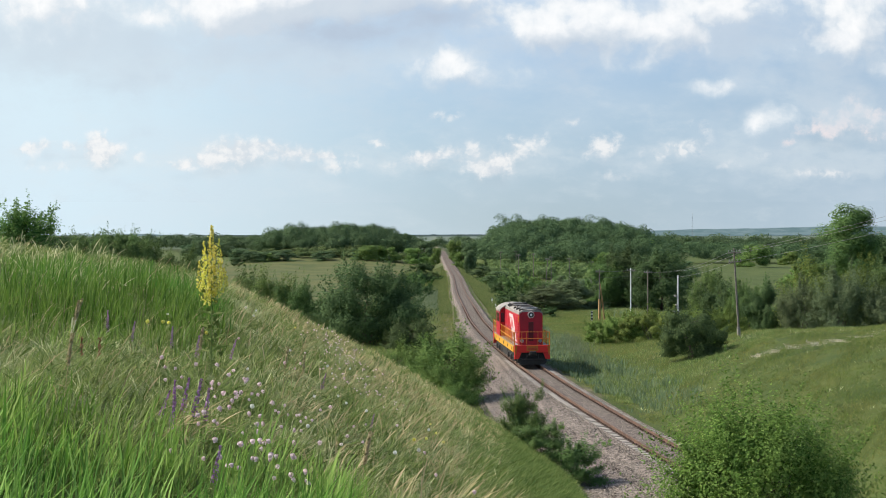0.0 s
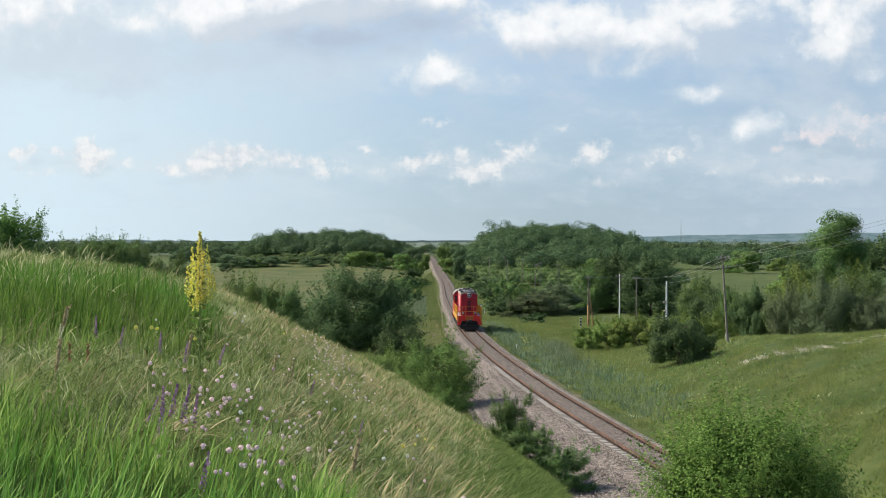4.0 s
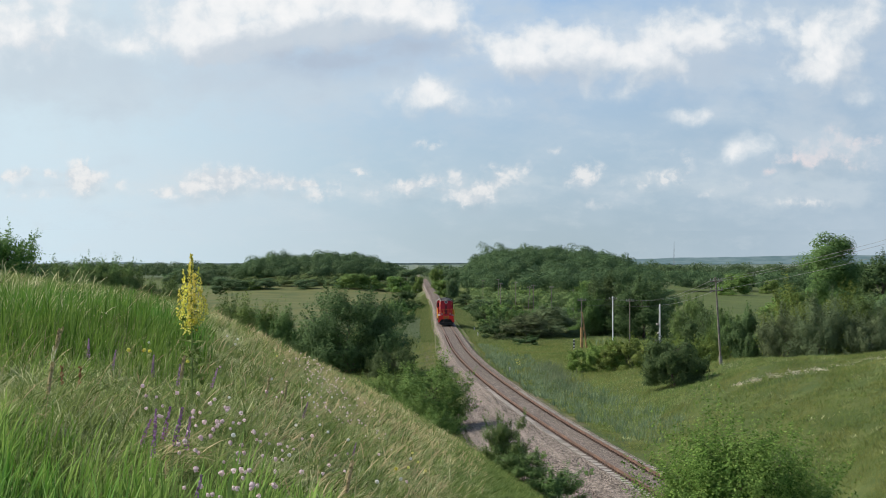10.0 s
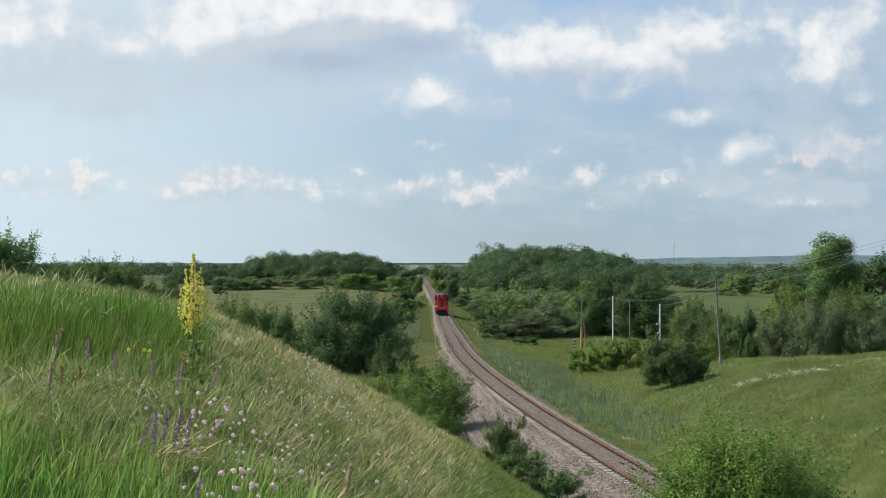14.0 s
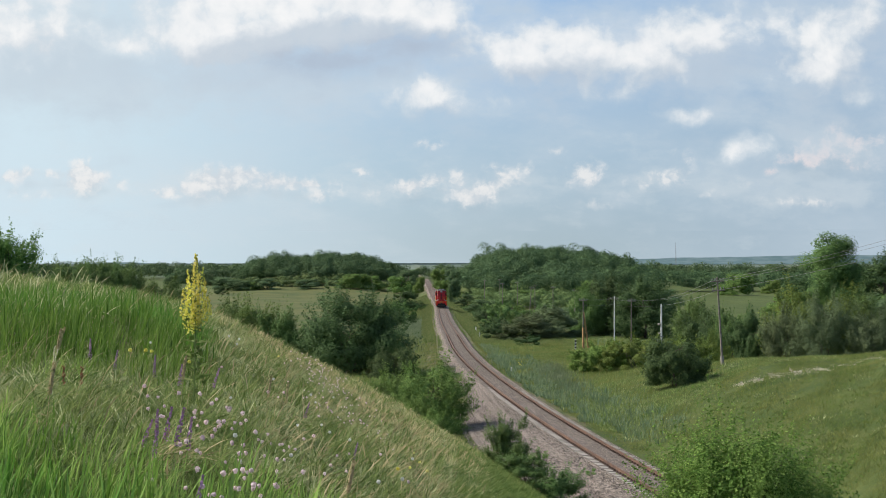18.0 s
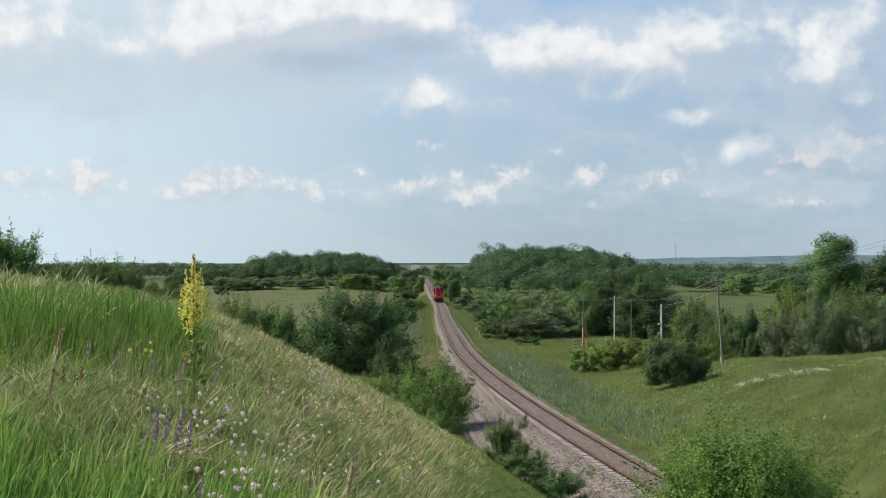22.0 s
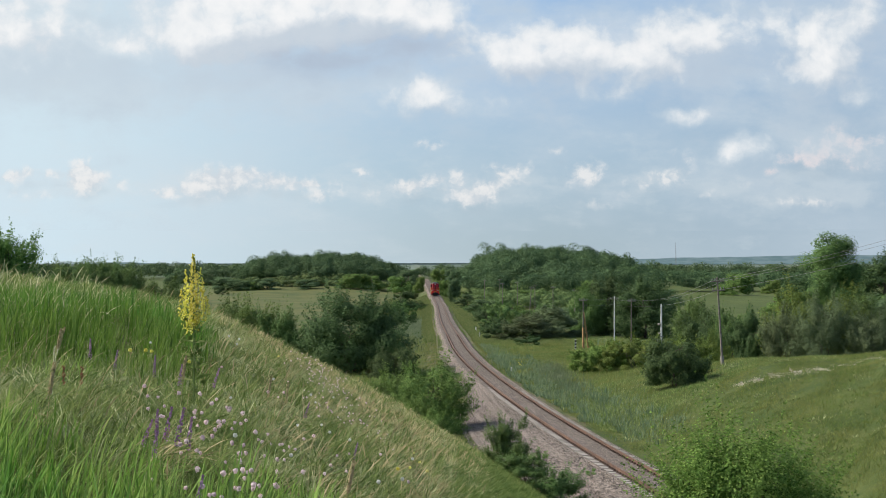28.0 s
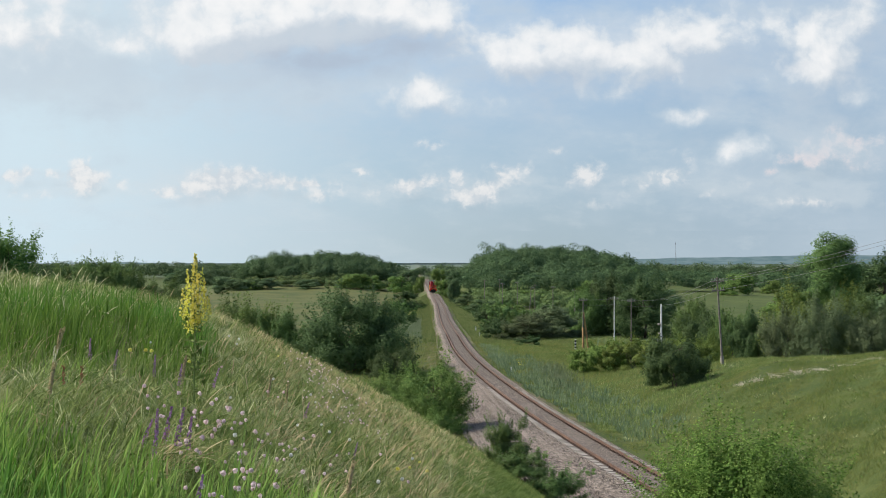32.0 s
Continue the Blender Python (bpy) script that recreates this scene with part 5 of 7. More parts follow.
def near_meadow():
    r = np.random.RandomState(41)
    # the low sward between the tussocks
    x, y = meadow_spots(r, 150000, 5.0, 52, 1.5)
    keep = patchy(x, y, 1.2, 51) > -0.9 + 0.6 * r.rand(len(x))
    x, y = x[keep], y[keep]
    tall = r.uniform(0.08, 0.26, len(x)) * (1 + 0.4 * patchy(x, y, 2.5, 52))
    blades("meadow_grass", r, x, y, 0.0, tall, r.uniform(0.006, 0.012, len(x)) * (0.7 + y / 14), r.uniform(0.4, 1.2, len(x)), GRASS, "fine green meadow grass bent by wind", simple=True)
    # arching tussocks of grey-green and fresh green grass
    x, y = meadow_spots(r, 9000, 6.0, 50, 1.45)
    tall_green = np.exp(-(((x + 7.0) / 2.6) ** 2 + ((y - 18.5) / 4.5) ** 2))
    keep = (r.rand(len(x)) > 1.2 * tall_green) & (x < 0.035 * y + 0.3)
    x, y = x[keep], y[keep]
    pick = patchy(x, y, 2.6, 56) + 0.7 * r.normal(0, 1, len(x)) - 1.6 * (1 - step(6.5, 9.5, y))
    for lo, hi, mat, label, tall, curl in (
            (-9, -0.15, TUSSOCK_GREEN, "fresh green tussocks of meadow grass", (0.18, 0.40), (0.5, 1.7)),
            (-0.15, 0.85, TUSSOCK_GREY, "grey-green fine grass tussocks arching in the wind", (0.20, 0.44), (0.9, 2.4)),
            (0.85, 9, PALE_GRASS, "pale wiry grass tussocks arching in the wind", (0.20, 0.46), (0.9, 2.5))):
        k = (pick > lo) & (pick <= hi)
        tussocks("grass_tussocks", r, x[k], y[k], 22, 0.15, tall, (0.005, 0.010), (0.05, 0.9), curl, mat, label, 0.2)
    # rich tall grass: a bright tuft on the knoll, and the nearest strip
    x, y = meadow_spots(r, 118000, 5.0, 32, 1.3)
    near = (1 - step(6.2, 9.2, y)) * 0.95 * (0.5 + 1.0 * patchy(x, y, 1.2, 53)) * (1 - 0.8 * step(-0.10, -0.01, x / y))
    tuft = np.exp(-(((x + 6.0) / 2.0) ** 2 + ((y - 16.5) / 3.6) ** 2)) * 1.9 + np.exp(-(((x + 8.6) / 2.4) ** 2 + ((y - 22) / 4) ** 2)) * 1.5
    tuft = tuft * np.where(y > 12.5, 1 - step(-0.27, -0.24, x / y), 1) * (0.12 + 1.0 * np.clip(0.5 + patchy(x, y, 0.9, 66), 0, 1))
    hollow = np.exp(-(((x / y + 0.345) / 0.020) ** 2 + ((y - 16.0) / 3.6) ** 2))
    keep = r.rand(len(x)) < 0.8 * tuft * (1 - 0.99 * hollow) + near
    x, y, lush = x[keep], y[keep], np.clip((tuft + near)[keep], 0, 1)
    tall = r.uniform(0.30, 0.80, len(x)) * (0.55 + 0.45 * lush) * (1 - 0.45 * step(19, 25, y)) * (0.85 + 0.3 * patchy(x, y, 0.7, 68))
    wide = r.uniform(0.007, 0.019, len(x)) * np.where(r.rand(len(x)) < 0.10, 1.6, 1.0) * (0.9 + y / 60)
    cell = np.floor((x + 20) / 2.2) * 100 + np.floor(y / 3.2)
    for c in np.unique(cell):
        k = cell == c
        m = int(k.sum())
        if m < 60:
            continue
        knoll = y[k].mean() > 12.5
        SWAYING.append(strands("tall_grass", r, x[k], y[k], tall[k], wide[k], r.normal(0.0, 1.3, m), r.uniform(0.0, 0.22, m), r.uniform(0.05, 0.9, m) ** (1.5 if knoll else 1.0), GRASS_TUFT if knoll else GRASS_RICH, "tall rich green grass on the knoll" if knoll else "tall bright green grass in the meadow", 3, own=True))
    # dry seed heads leaning with the wind: scattered on the near slope, thick along the brow
    x, y = meadow_spots(r, 15000, 7.5, 34, 1.2)
    q = x * ACROSS / (y * ALONG)
    keep = (r.rand(len(x)) < 0.06 + 0.42 * np.exp(-((q + 0.055) / 0.05) ** 2) * (0.45 + 0.7 * patchy(x, y, 2.0, 54))) & (q < 0.03)
    x, y = x[keep], y[keep]
    m = len(x)
    strands("dry_grass", r, x, y, r.uniform(0.28, 0.60, m), r.uniform(0.007, 0.013, m) * (0.7 + y / 30), r.normal(0.15, 0.8, m), r.uniform(0.1, 0.6, m), r.uniform(0.3, 1.3, m), STRAW, "dry straw-coloured grass leaning in the wind", 5, 1.3)
    m = 8000
    y = r.uniform(26, 50, m)
    x = y * ALONG / ACROSS * r.uniform(-0.165, 0.03, m)
    keep = patchy(x, y, 3.0, 67) > -0.5 + 0.6 * r.rand(m)
    x, y = x[keep], y[keep]
    m = len(x)
    strands("brow_grass", r, x, y, r.uniform(0.16, 0.40, m), r.uniform(0.012, 0.024, m), r.normal(0.1, 0.9, m), r.uniform(0.1, 0.5, m), r.uniform(0.2, 1.0, m), STRAW, "dry golden grass fringe along the brow", 4, 1.5)
    # dry bleached tussocks on the brow
    m = 420
    y = r.uniform(10, 34, m)
    x = y * ALONG / ACROSS * r.uniform(-0.13, -0.005, m)
    keep = patchy(x, y, 2.2, 73) > 0.0 + 0.5 * r.rand(m)
    tussocks("dry_tussocks", r, x[keep], y[keep], 26, 0.30, (0.22, 0.46), (0.006, 0.011), (0.2, 1.0), (0.5, 1.7), STRAW, "bleached dry grass tussocks on the brow", 0.5)
    # single long straws that arch far over
    x, y = meadow_spots(r, 800, 7.5, 24, 1.2)
    keep = x < 0.0
    x, y = x[keep], y[keep]
    m = len(x)
    strands("long_straws", r, x, y, r.uniform(0.35, 0.75, m), r.uniform(0.005, 0.008, m) * (0.7 + y / 14), r.normal(0.0, 0.8, m), r.uniform(0.1, 0.7, m), r.uniform(0.6, 1.9, m), STRAW, "long pale straws arching over the grass", 6)
    # a sheaf of nodding brome close by
    m = 44
    x, y = -2.5 + r.normal(0, 0.11, m), 8.0 + r.normal(0, 0.12, m)
    strands("brome_sheaf", r, x, y, r.uniform(0.45, 0.72, m), r.uniform(0.010, 0.016, m), r.normal(0.2, 0.5, m), r.uniform(0.15, 0.5, m), r.uniform(0.9, 1.8, m), STRAW, "sheaf of pale nodding brome grass", 6, 1.5)
    # fresh grass where the slope turns down to the line
    n = 30000
    y = 7 + 40 * r.rand(n) ** 1.2
    x = y * 0.012 + r.rand(n) * (3.2 + 0.03 * y)
    blades("slope_grass", r, x, y, 0.0, r.uniform(0.12, 0.34, n), r.uniform(0.012, 0.026, n) * (0.7 + y / 30), r.uniform(0.3, 1.1, n), HERB, "fresh green grass on the cutting slope")
    # a few tall straws and panicles past the brow
    n = 160
    y = r.uniform(7.5, 12, n)
    x = y * r.uniform(-0.02, 0.075, n)
    strands("tall_straw", r, x, y, r.uniform(0.4, 0.75, n), r.uniform(0.010, 0.016, n), r.normal(0.1, 0.3, n), r.uniform(0.2, 0.6, n), r.uniform(0.3, 1.0, n), STRAW, "tall straw-coloured panicles past the brow", 5, 1.4)
    # broad reed blades at the brow
    n = 40
    y = r.uniform(7.6, 9.6, n)
    x = 0.089 * y + r.normal(0, 0.10, n)
    strands("broad_reeds", r, x, y, r.uniform(0.3, 0.62, n), r.uniform(0.016, 0.030, n), r.uniform(0, 6.28, n), r.uniform(0.0, 0.3, n), r.uniform(0.1, 0.9, n), GRASS_RICH, "broad bright reed blades on the brow", 4)
    # pale panicles nodding over the knoll and against the skyline
    n = 520
    y = r.uniform(16, 27, n)
    x = y * r.uniform(-0.56, -0.37, n)
    strands("tall_panicles", r, x, y, r.uniform(0.45, 0.75, n), r.uniform(0.012, 0.022, n), r.normal(0.1, 1.2, n), r.uniform(0.0, 0.3, n), r.uniform(0.6, 2.2, n), PALE_GRASS, "tall pale grass panicles on the knoll", 6, 1.4)
    # broad-leaved herbs in patches
    x, y = meadow_spots(r, 46000, 5.0, 40, 1.4)
    keep = patchy(x, y, 1.3, 58) + 0.5 * patchy(x, y, 0.6, 59) > 0.15 + 0.4 * r.rand(len(x))
    x, y = x[keep], y[keep]
    blades("meadow_herbs", r, x, y, 0.02, r.uniform(0.12, 0.36, len(x)), r.uniform(0.016, 0.04, len(x)), r.uniform(0.8, 1.8, len(x)), HERB, "green broad-leaved herbs among the grass", loose=1.1)


near_meadow()


def mid(y):
    """The centre line in squares of the plan."""
    return track_x(y * ALONG) / ACROSS


def slopes_grass():
    r = np.random.RandomState(43)
    # the right bank, the meadow behind it and the verges
    n = 310000
    y = 36 + 110 * r.rand(n) ** 1.25
    x = mid(y) + 2.7 + (r.rand(n) ** 0.9) * (np.minimum(0.56 * y + 2, 46) - mid(y) - 1)
    tall = r.uniform(0.08, 0.24, n) * (1 + 0.6 * patchy(x, y, 3.5, 61)) * (1 + 0.8 * step(72, 100, y))
    blades("bank_grass", r, x, y, 0.0, tall, r.uniform(0.018, 0.045, n) * (0.5 + y / 110), r.uniform(0.4, 1.3, n), BANK_GRASS, "short green grass on the bank and meadow", simple=True)
    n = 130000
    y = 66 + 94 * r.rand(n)
    x = mid(y) + 3.0 + r.rand(n) ** 1.3 * 34 * step(60, 90, y) + 2.0 * r.rand(n)
    blades("meadow_tufts", r, x, y, 0.0, r.uniform(0.10, 0.30, n) * (1 + 0.5 * patchy(x, y, 6, 64)), r.uniform(0.025, 0.055, n), r.uniform(0.2, 0.9, n), GRASS, "light green meadow grass beyond the bank", simple=True)
    n = 30
    y = 104 + 8 * r.rand(n)
    x = 8.9 + 0.5 * r.normal(0, 0.6, n)
    blades("yellow_blossom", r, x, y, 0.25, r.uniform(0.06, 0.12, n), r.uniform(0.06, 0.12, n), r.uniform(0.2, 0.9, n), PETAL_YELLOW, "patch of yellow meadow flowers", category="flowers")
    # left verge and slope foot
    n = 90000
    y = 40 + 290 * r.rand(n) ** 1.4
    x = mid(y) - apron(y * ALONG) / ACROSS - 0.4 - 14 * r.rand(n) ** 1.2
    blades("verge_grass", r, x, y, 0.0, r.uniform(0.12, 0.36, n), r.uniform(0.03, 0.06, n) * (0.5 + y / 110), r.uniform(0.2, 0.9, n), BANK_GRASS, "rough green grass on the cutting slope", simple=True)
    # the far verges on both sides
    n = 70000
    y = 140 + 230 * r.rand(n) ** 1.2
    side = np.where(r.rand(n) < 0.6, 1, -1)
    x = mid(y) + side * (3.0 + 15 * r.rand(n) ** 1.5)
    blades("far_verge_grass", r, x, y, 0.0, r.uniform(0.25, 0.7, n), r.uniform(0.06, 0.13, n), r.uniform(0.2, 0.9, n), VERGE, "uneven rough grass beside the distant track", simple=True)
    # weeds and dry stalks that creep over the far shoulders of the ballast
    n = 9000
    y = 92 + 230 * r.rand(n) ** 1.2
    edge = apron(y * ALONG) / ACROSS
    x = mid(y) + np.where(r.rand(n) < 0.7, -edge + 0.9 * r.rand(n) ** 1.6 - 0.15, 2.0 + 0.5 * r.rand(n))
    keep = patchy(x, y, 9, 63) > -0.3 + 0.5 * r.rand(n)
    x, y = x[keep], y[keep]
    blades("shoulder_weeds", r, x, y, 0.12, r.uniform(0.15, 0.5, len(x)), r.uniform(0.04, 0.09, len(x)), r.uniform(0.2, 0.9, len(x)), VERGE, "weeds and dry stalks on the ballast shoulder", simple=True)
    # pale reeds along the ditch
    n = 5000
    y = 60 + 75 * r.rand(n)
    x = mid(y) + 3.2 + np.abs(r.normal(0, 1.6, n)) + 1.5 * (patchy(mid(y), y, 12, 62) > 0)
    blades("ditch_reeds", r, x, y, 0.0, r.uniform(0.2, 0.65, n), r.uniform(0.03, 0.06, n), r.uniform(0.1, 0.6, n), REED, "pale grey-green reeds along the ditch")
    n = 5000
    y = 178 + 16 * r.normal(0, 1, n)
    x = mid(y) - 5.0 - np.abs(r.normal(0, 1.8, n))
    blades("ditch_reeds", r, x, y, 0.0, r.uniform(0.4, 1.1, n), r.uniform(0.05, 0.10, n), r.uniform(0.1, 0.5, n), REED, "pale grey-green reeds beside the embankment")
    # reeds with pale plumes below the poles
    n = 150
    y = r.uniform(130.5, 138, n)
    x = y * ALONG / ACROSS * r.uniform(0.108, 0.158, n)
    strands("reed_plumes", r, x, y, r.uniform(1.0, 1.8, n), r.uniform(0.025, 0.045, n), r.normal(0.1, 1.0, n), r.uniform(0.0, 0.15, n), r.uniform(0.1, 0.9, n), REED, "tall reeds with pale plumes below the poles", 5, 1.4)
    # a silvery stand of tall herbs by the ditch
    n = 2600
    y = 97 + 6.0 * r.normal(0, 1, n)
    x = 11.9 + 0.9 * r.normal(0, 1, n)
    blades("silvery_herbs", r, x, y, 0.0, r.uniform(0.3, 0.8, n), r.uniform(0.025, 0.05, n), r.uniform(0.1, 0.4, n), REED, "silvery grey-green tall herbs by the ditch")
    # pale herbs that stand in clumps between the ditch and the meadow
    n = 520
    y = 62 + 56 * r.rand(n) ** 0.9
    x = mid(y) + 2.9 + 5.5 * r.rand(n) ** 1.4
    keep = patchy(x, y, 5.0, 71) > -0.5 + 0.7 * r.rand(n)
    tussocks("pale_herbs", r, x[keep], y[keep], 12, 0.35, (0.30, 0.70), (0.010, 0.020), (0.0, 0.35), (0.1, 0.8), REED, "pale grey-green herbs standing along the ditch", 0.3, 0.0, 2)
    # tufts that roughen the bank and the meadow behind it
    n = 1500
    y = 46 + 40 * r.rand(n)
    x = mid(y) + 3.5 + r.rand(n) * (np.minimum(0.50 * y + 2, 40) - mid(y) - 3)
    pick = patchy(x, y, 4.0, 72) + 0.5 * r.normal(0, 1, n)
    for lo, hi, mat, label in (
            (-9, -0.1, BANK_GRASS, "low green tufts on the grassy bank"),
            (-0.1, 0.6, VERGE, "olive tufts of rough grass on the bank"),
            (0.6, 9, TUSSOCK_GREY, "pale wind-combed tufts on the bank")):
        k = (pick > lo) & (pick <= hi)
        tussocks("bank_tufts", r, x[k], y[k], 12, 0.40, (0.14, 0.34), (0.008, 0.016), (0.2, 0.9), (0.3, 1.3), mat, label, 1.0, 0.0, 2)
    # white flowering strip on the crest
    n = 900
    u = np.where(r.rand(n) < 0.75, r.rand(n), 1.0 + 0.9 * r.rand(n))
    u = np.clip(u + 0.05 * np.sin(u * 31), 0, 1.9)
    y = 66.5 - 1.0 * u + r.normal(0, 0.6, n) * (0.4 + u)
    x = 21.0 + 6.4 * u ** 1.3 + r.normal(0, 0.15, n)
    blades("white_blossom", r, x, y, 0.34, r.uniform(0.04, 0.08, n), r.uniform(0.035, 0.08, n), r.uniform(0.2, 0.9, n), CREAM, "white blossom strip on the bank", category="flowers")


slopes_grass()


def blossom(bm_v, bm_f, c, rad, count, r, petal):
    """Petals round a centre, added to lists."""
    for k in range(count):
        d = Vector((r.normal(), r.normal(), r.normal())).normalized()
        p = Vector(c) + d * rad
        e = d.orthogonal().normalized() * petal
        g = d.cross(e).normalized() * petal
        i = len(bm_v)
        bm_v += [tuple(p - e), tuple(p + g), tuple(p + e), tuple(p - g)]
        bm_f.append((i, i + 1, i + 2, i + 3))


def stem_mesh(r, tall, rad, leaf_count, leaf, material, lean=0.06):
    v, f = [], []
    sides = 5
    for k in range(5):
        u = k / 4
        for s in range(sides):
            a = 6.283 * s / sides
            v.append((math.cos(a) * rad * (1 - 0.6 * u) + lean * tall * u * u, math.sin(a) * rad * (1 - 0.6 * u), tall * u - 0.03))
    for k in range(4):
        for s in range(sides):
            a, b = k * sides + s, k * sides + (s + 1) % sides
            f.append((a, b, b + sides, a + sides))
    for k in range(leaf_count):
        u = r.uniform(0.03, 0.75)
        a = r.uniform(0, 6.283)
        o = Vector((lean * tall * u * u, 0, tall * u))
        w = Vector((math.cos(a), math.sin(a), r.uniform(0.1, 0.6)))
        s = Vector((-math.sin(a), math.cos(a), 0))
        le = leaf * r.uniform(0.6, 1.2) * (1.15 - u)
        i = len(v)
        v += [tuple(o), tuple(o + w * le * 0.5 + s * le * 0.16), tuple(o + w * le - Vector((0, 0, le * 0.25))), tuple(o + w * le * 0.5 - s * le * 0.16)]
        f.append((i, i + 1, i + 2, i + 3))
    return mesh_from("stem", v, f, material)


def flower_kind(seed, tall, rad, leaf_count, leaf, heads, material, stem=GRASS):
    """heads: list of (height share, radius, petals, petal size)."""
    r = np.random.RandomState(seed)
    st = stem_mesh(r, tall, rad, leaf_count, leaf, stem)
    v, f = [], []
    for share, hr, count, petal in heads:
        blossom(v, f, (0.06 * tall * share * share, 0, tall * share), hr, count, r, petal)
    return st, mesh_from("blossom", v, f, material)


FLOWERS = {
    "scabious": [flower_kind(70 + k, 0.52, 0.0035, 8, 0.12, [(1.0, 0.016, 18, 0.012), (0.995, 0.023, 14, 0.009)], PETAL_PINK) for k in range(3)],
    "sage": [flower_kind(80 + k, 0.62, 0.004, 12, 0.14, [(0.60 + 0.035 * j, 0.024 * (1 - j / 16), 7, 0.010) for j in range(12)], PETAL_VIOLET) for k in range(2)],
    "yellow": [flower_kind(90 + k, 0.50, 0.003, 8, 0.10, [(1.0, 0.015, 20, 0.015)], PETAL_YELLOW) for k in range(2)],
    "white": [flower_kind(95 + k, 0.45, 0.003, 8, 0.10, [(1.0, 0.018, 20, 0.013)], PETAL_WHITE) for k in range(2)],
}


def flower(kind, name, x, y, label, group, size=1.0):
    st, bl = FLOWERS[kind][random.randrange(len(FLOWERS[kind]))]
    x, y, size = x * ACROSS, y * ALONG, size * ACROSS
    ob = thing(name, pose(x, y, ground_z(x, y), random.uniform(-9, 9), random.uniform(-4, 14), random.uniform(-40, 40)), label, "flower", group)
    ob.scale = (size, size, size)
    part_mesh("stem", st, ob)
    part_mesh("blossom", bl, ob)
    return ob


FLOWERS["dock"] = [flower_kind(98, 0.75, 0.005, 6, 0.16, [(0.5 + 0.03 * j, 0.02 + 0.02 * math.sin(j), 10, 0.014) for j in range(16)], RUSSET)]
FLOWERS["stalk"] = [flower_kind(99, 0.80, 0.004, 4, 0.14, [(0.6 + 0.03 * j, 0.018, 9, 0.016) for j in range(13)], STRAW, STRAW)]
FLOWERS["cream"] = [flower_kind(101, 0.80, 0.006, 5, 0.16, [(0.55 + 0.035 * j, 0.016, 6, 0.012) for j in range(13)], CREAM)]
for x_, y_ in ((-5.02, 11.9), (-4.93, 11.6)):
    flower("cream", "cream_spike", x_, y_, "cream-white flowering spike in the grass", "cream spikes", 0.62)
for x_, y_ in ((-4.15, 10.2), (-4.05, 10.4)):
    flower("dock", "dock_plant", x_, y_, "rust-brown dock stalk in seed", "dock plants", 0.6)
for x_, y_ in ((-5.05, 12.0), (-5.2, 12.3), (-3.2, 11.3), (-2.4, 12.5), (-2.2, 13.0), (-0.9, 8.2), (-3.6, 8.4)):
    flower("stalk", "dry_stalk", x_, y_, "pale dry feathery grass stalk", "dry stalks", 0.9)
rf = np.random.RandomState(77)
for i in range(108):
    y = rf.uniform(6.6, 9.8) if i < 88 else rf.uniform(9, 14)
    x = (-0.235 if i < 88 else -0.12) * y + rf.normal(0, 0.04 if i < 88 else 0.07) * y
    if x < 2.0 - 0.2 * y:
        flower("scabious", "pink_flower", x, y, "pale pink scabious flower on a thin stem", "pink meadow flowers", rf.uniform(0.65, 1.05))
for i in range(96):
    y = rf.uniform(15, 26)
    x = -0.118 * y + rf.normal(0, 0.024) * y
    flower("scabious", "pink_flower", x, y, "pale pink scabious flower on a thin stem", "pink meadow flowers", rf.uniform(0.55, 0.85))
for i in range(60):
    y = rf.uniform(23, 30)
    x = -0.132 * y + rf.normal(0, 0.014) * y
    flower("scabious", "pink_flower", x, y, "pale pink scabious flower on the brow", "pink meadow flowers", rf.uniform(0.65, 1.0))
for x, y, s in ((-2.42, 7.9, 1.1), (-2.5, 8.1, 1.0), (-2.2, 7.9, 1.05), (-2.62, 7.8, 0.9), (-2.28, 7.7, 1.2), (-1.72, 6.3, 1.0), (-2.35, 7.5, 1.0), (-3.15, 11.0, 1.0), (-3.55, 11.4, 1.0), (-4.0, 11.2, 0.9), (-4.4, 11.6, 1.0), (-2.0, 13.0, 0.9), (-3.0, 11.7, 1.0), (-1.2, 12.0, 0.8)):
    flower("sage", "violet_sage", x, y, "violet meadow sage spike", "violet sage", s)
for x, y in ((-0.57, 15.74), (-0.57, 11.43), (-0.46, 14.53), (-0.54, 12.78), (-3.61, 20.05), (-3.87, 11.25), (-3.82, 11.29), (-3.74, 11.68), (-3.75, 11.89), (-3.41, 11.86), (-0.34, 12.86)):
    flower("yellow", "yellow_flower", x, y, "small bright yellow flower", "yellow meadow flowers", rf.uniform(1.0, 1.25))
for i in range(18):
    y = rf.uniform(8, 20)
    flower("white", "white_flower", -0.17 * y + rf.normal(0, 0.08) * y, y, "small white flower on a thin stem", "white meadow flowers", rf.uniform(0.8, 1.2))


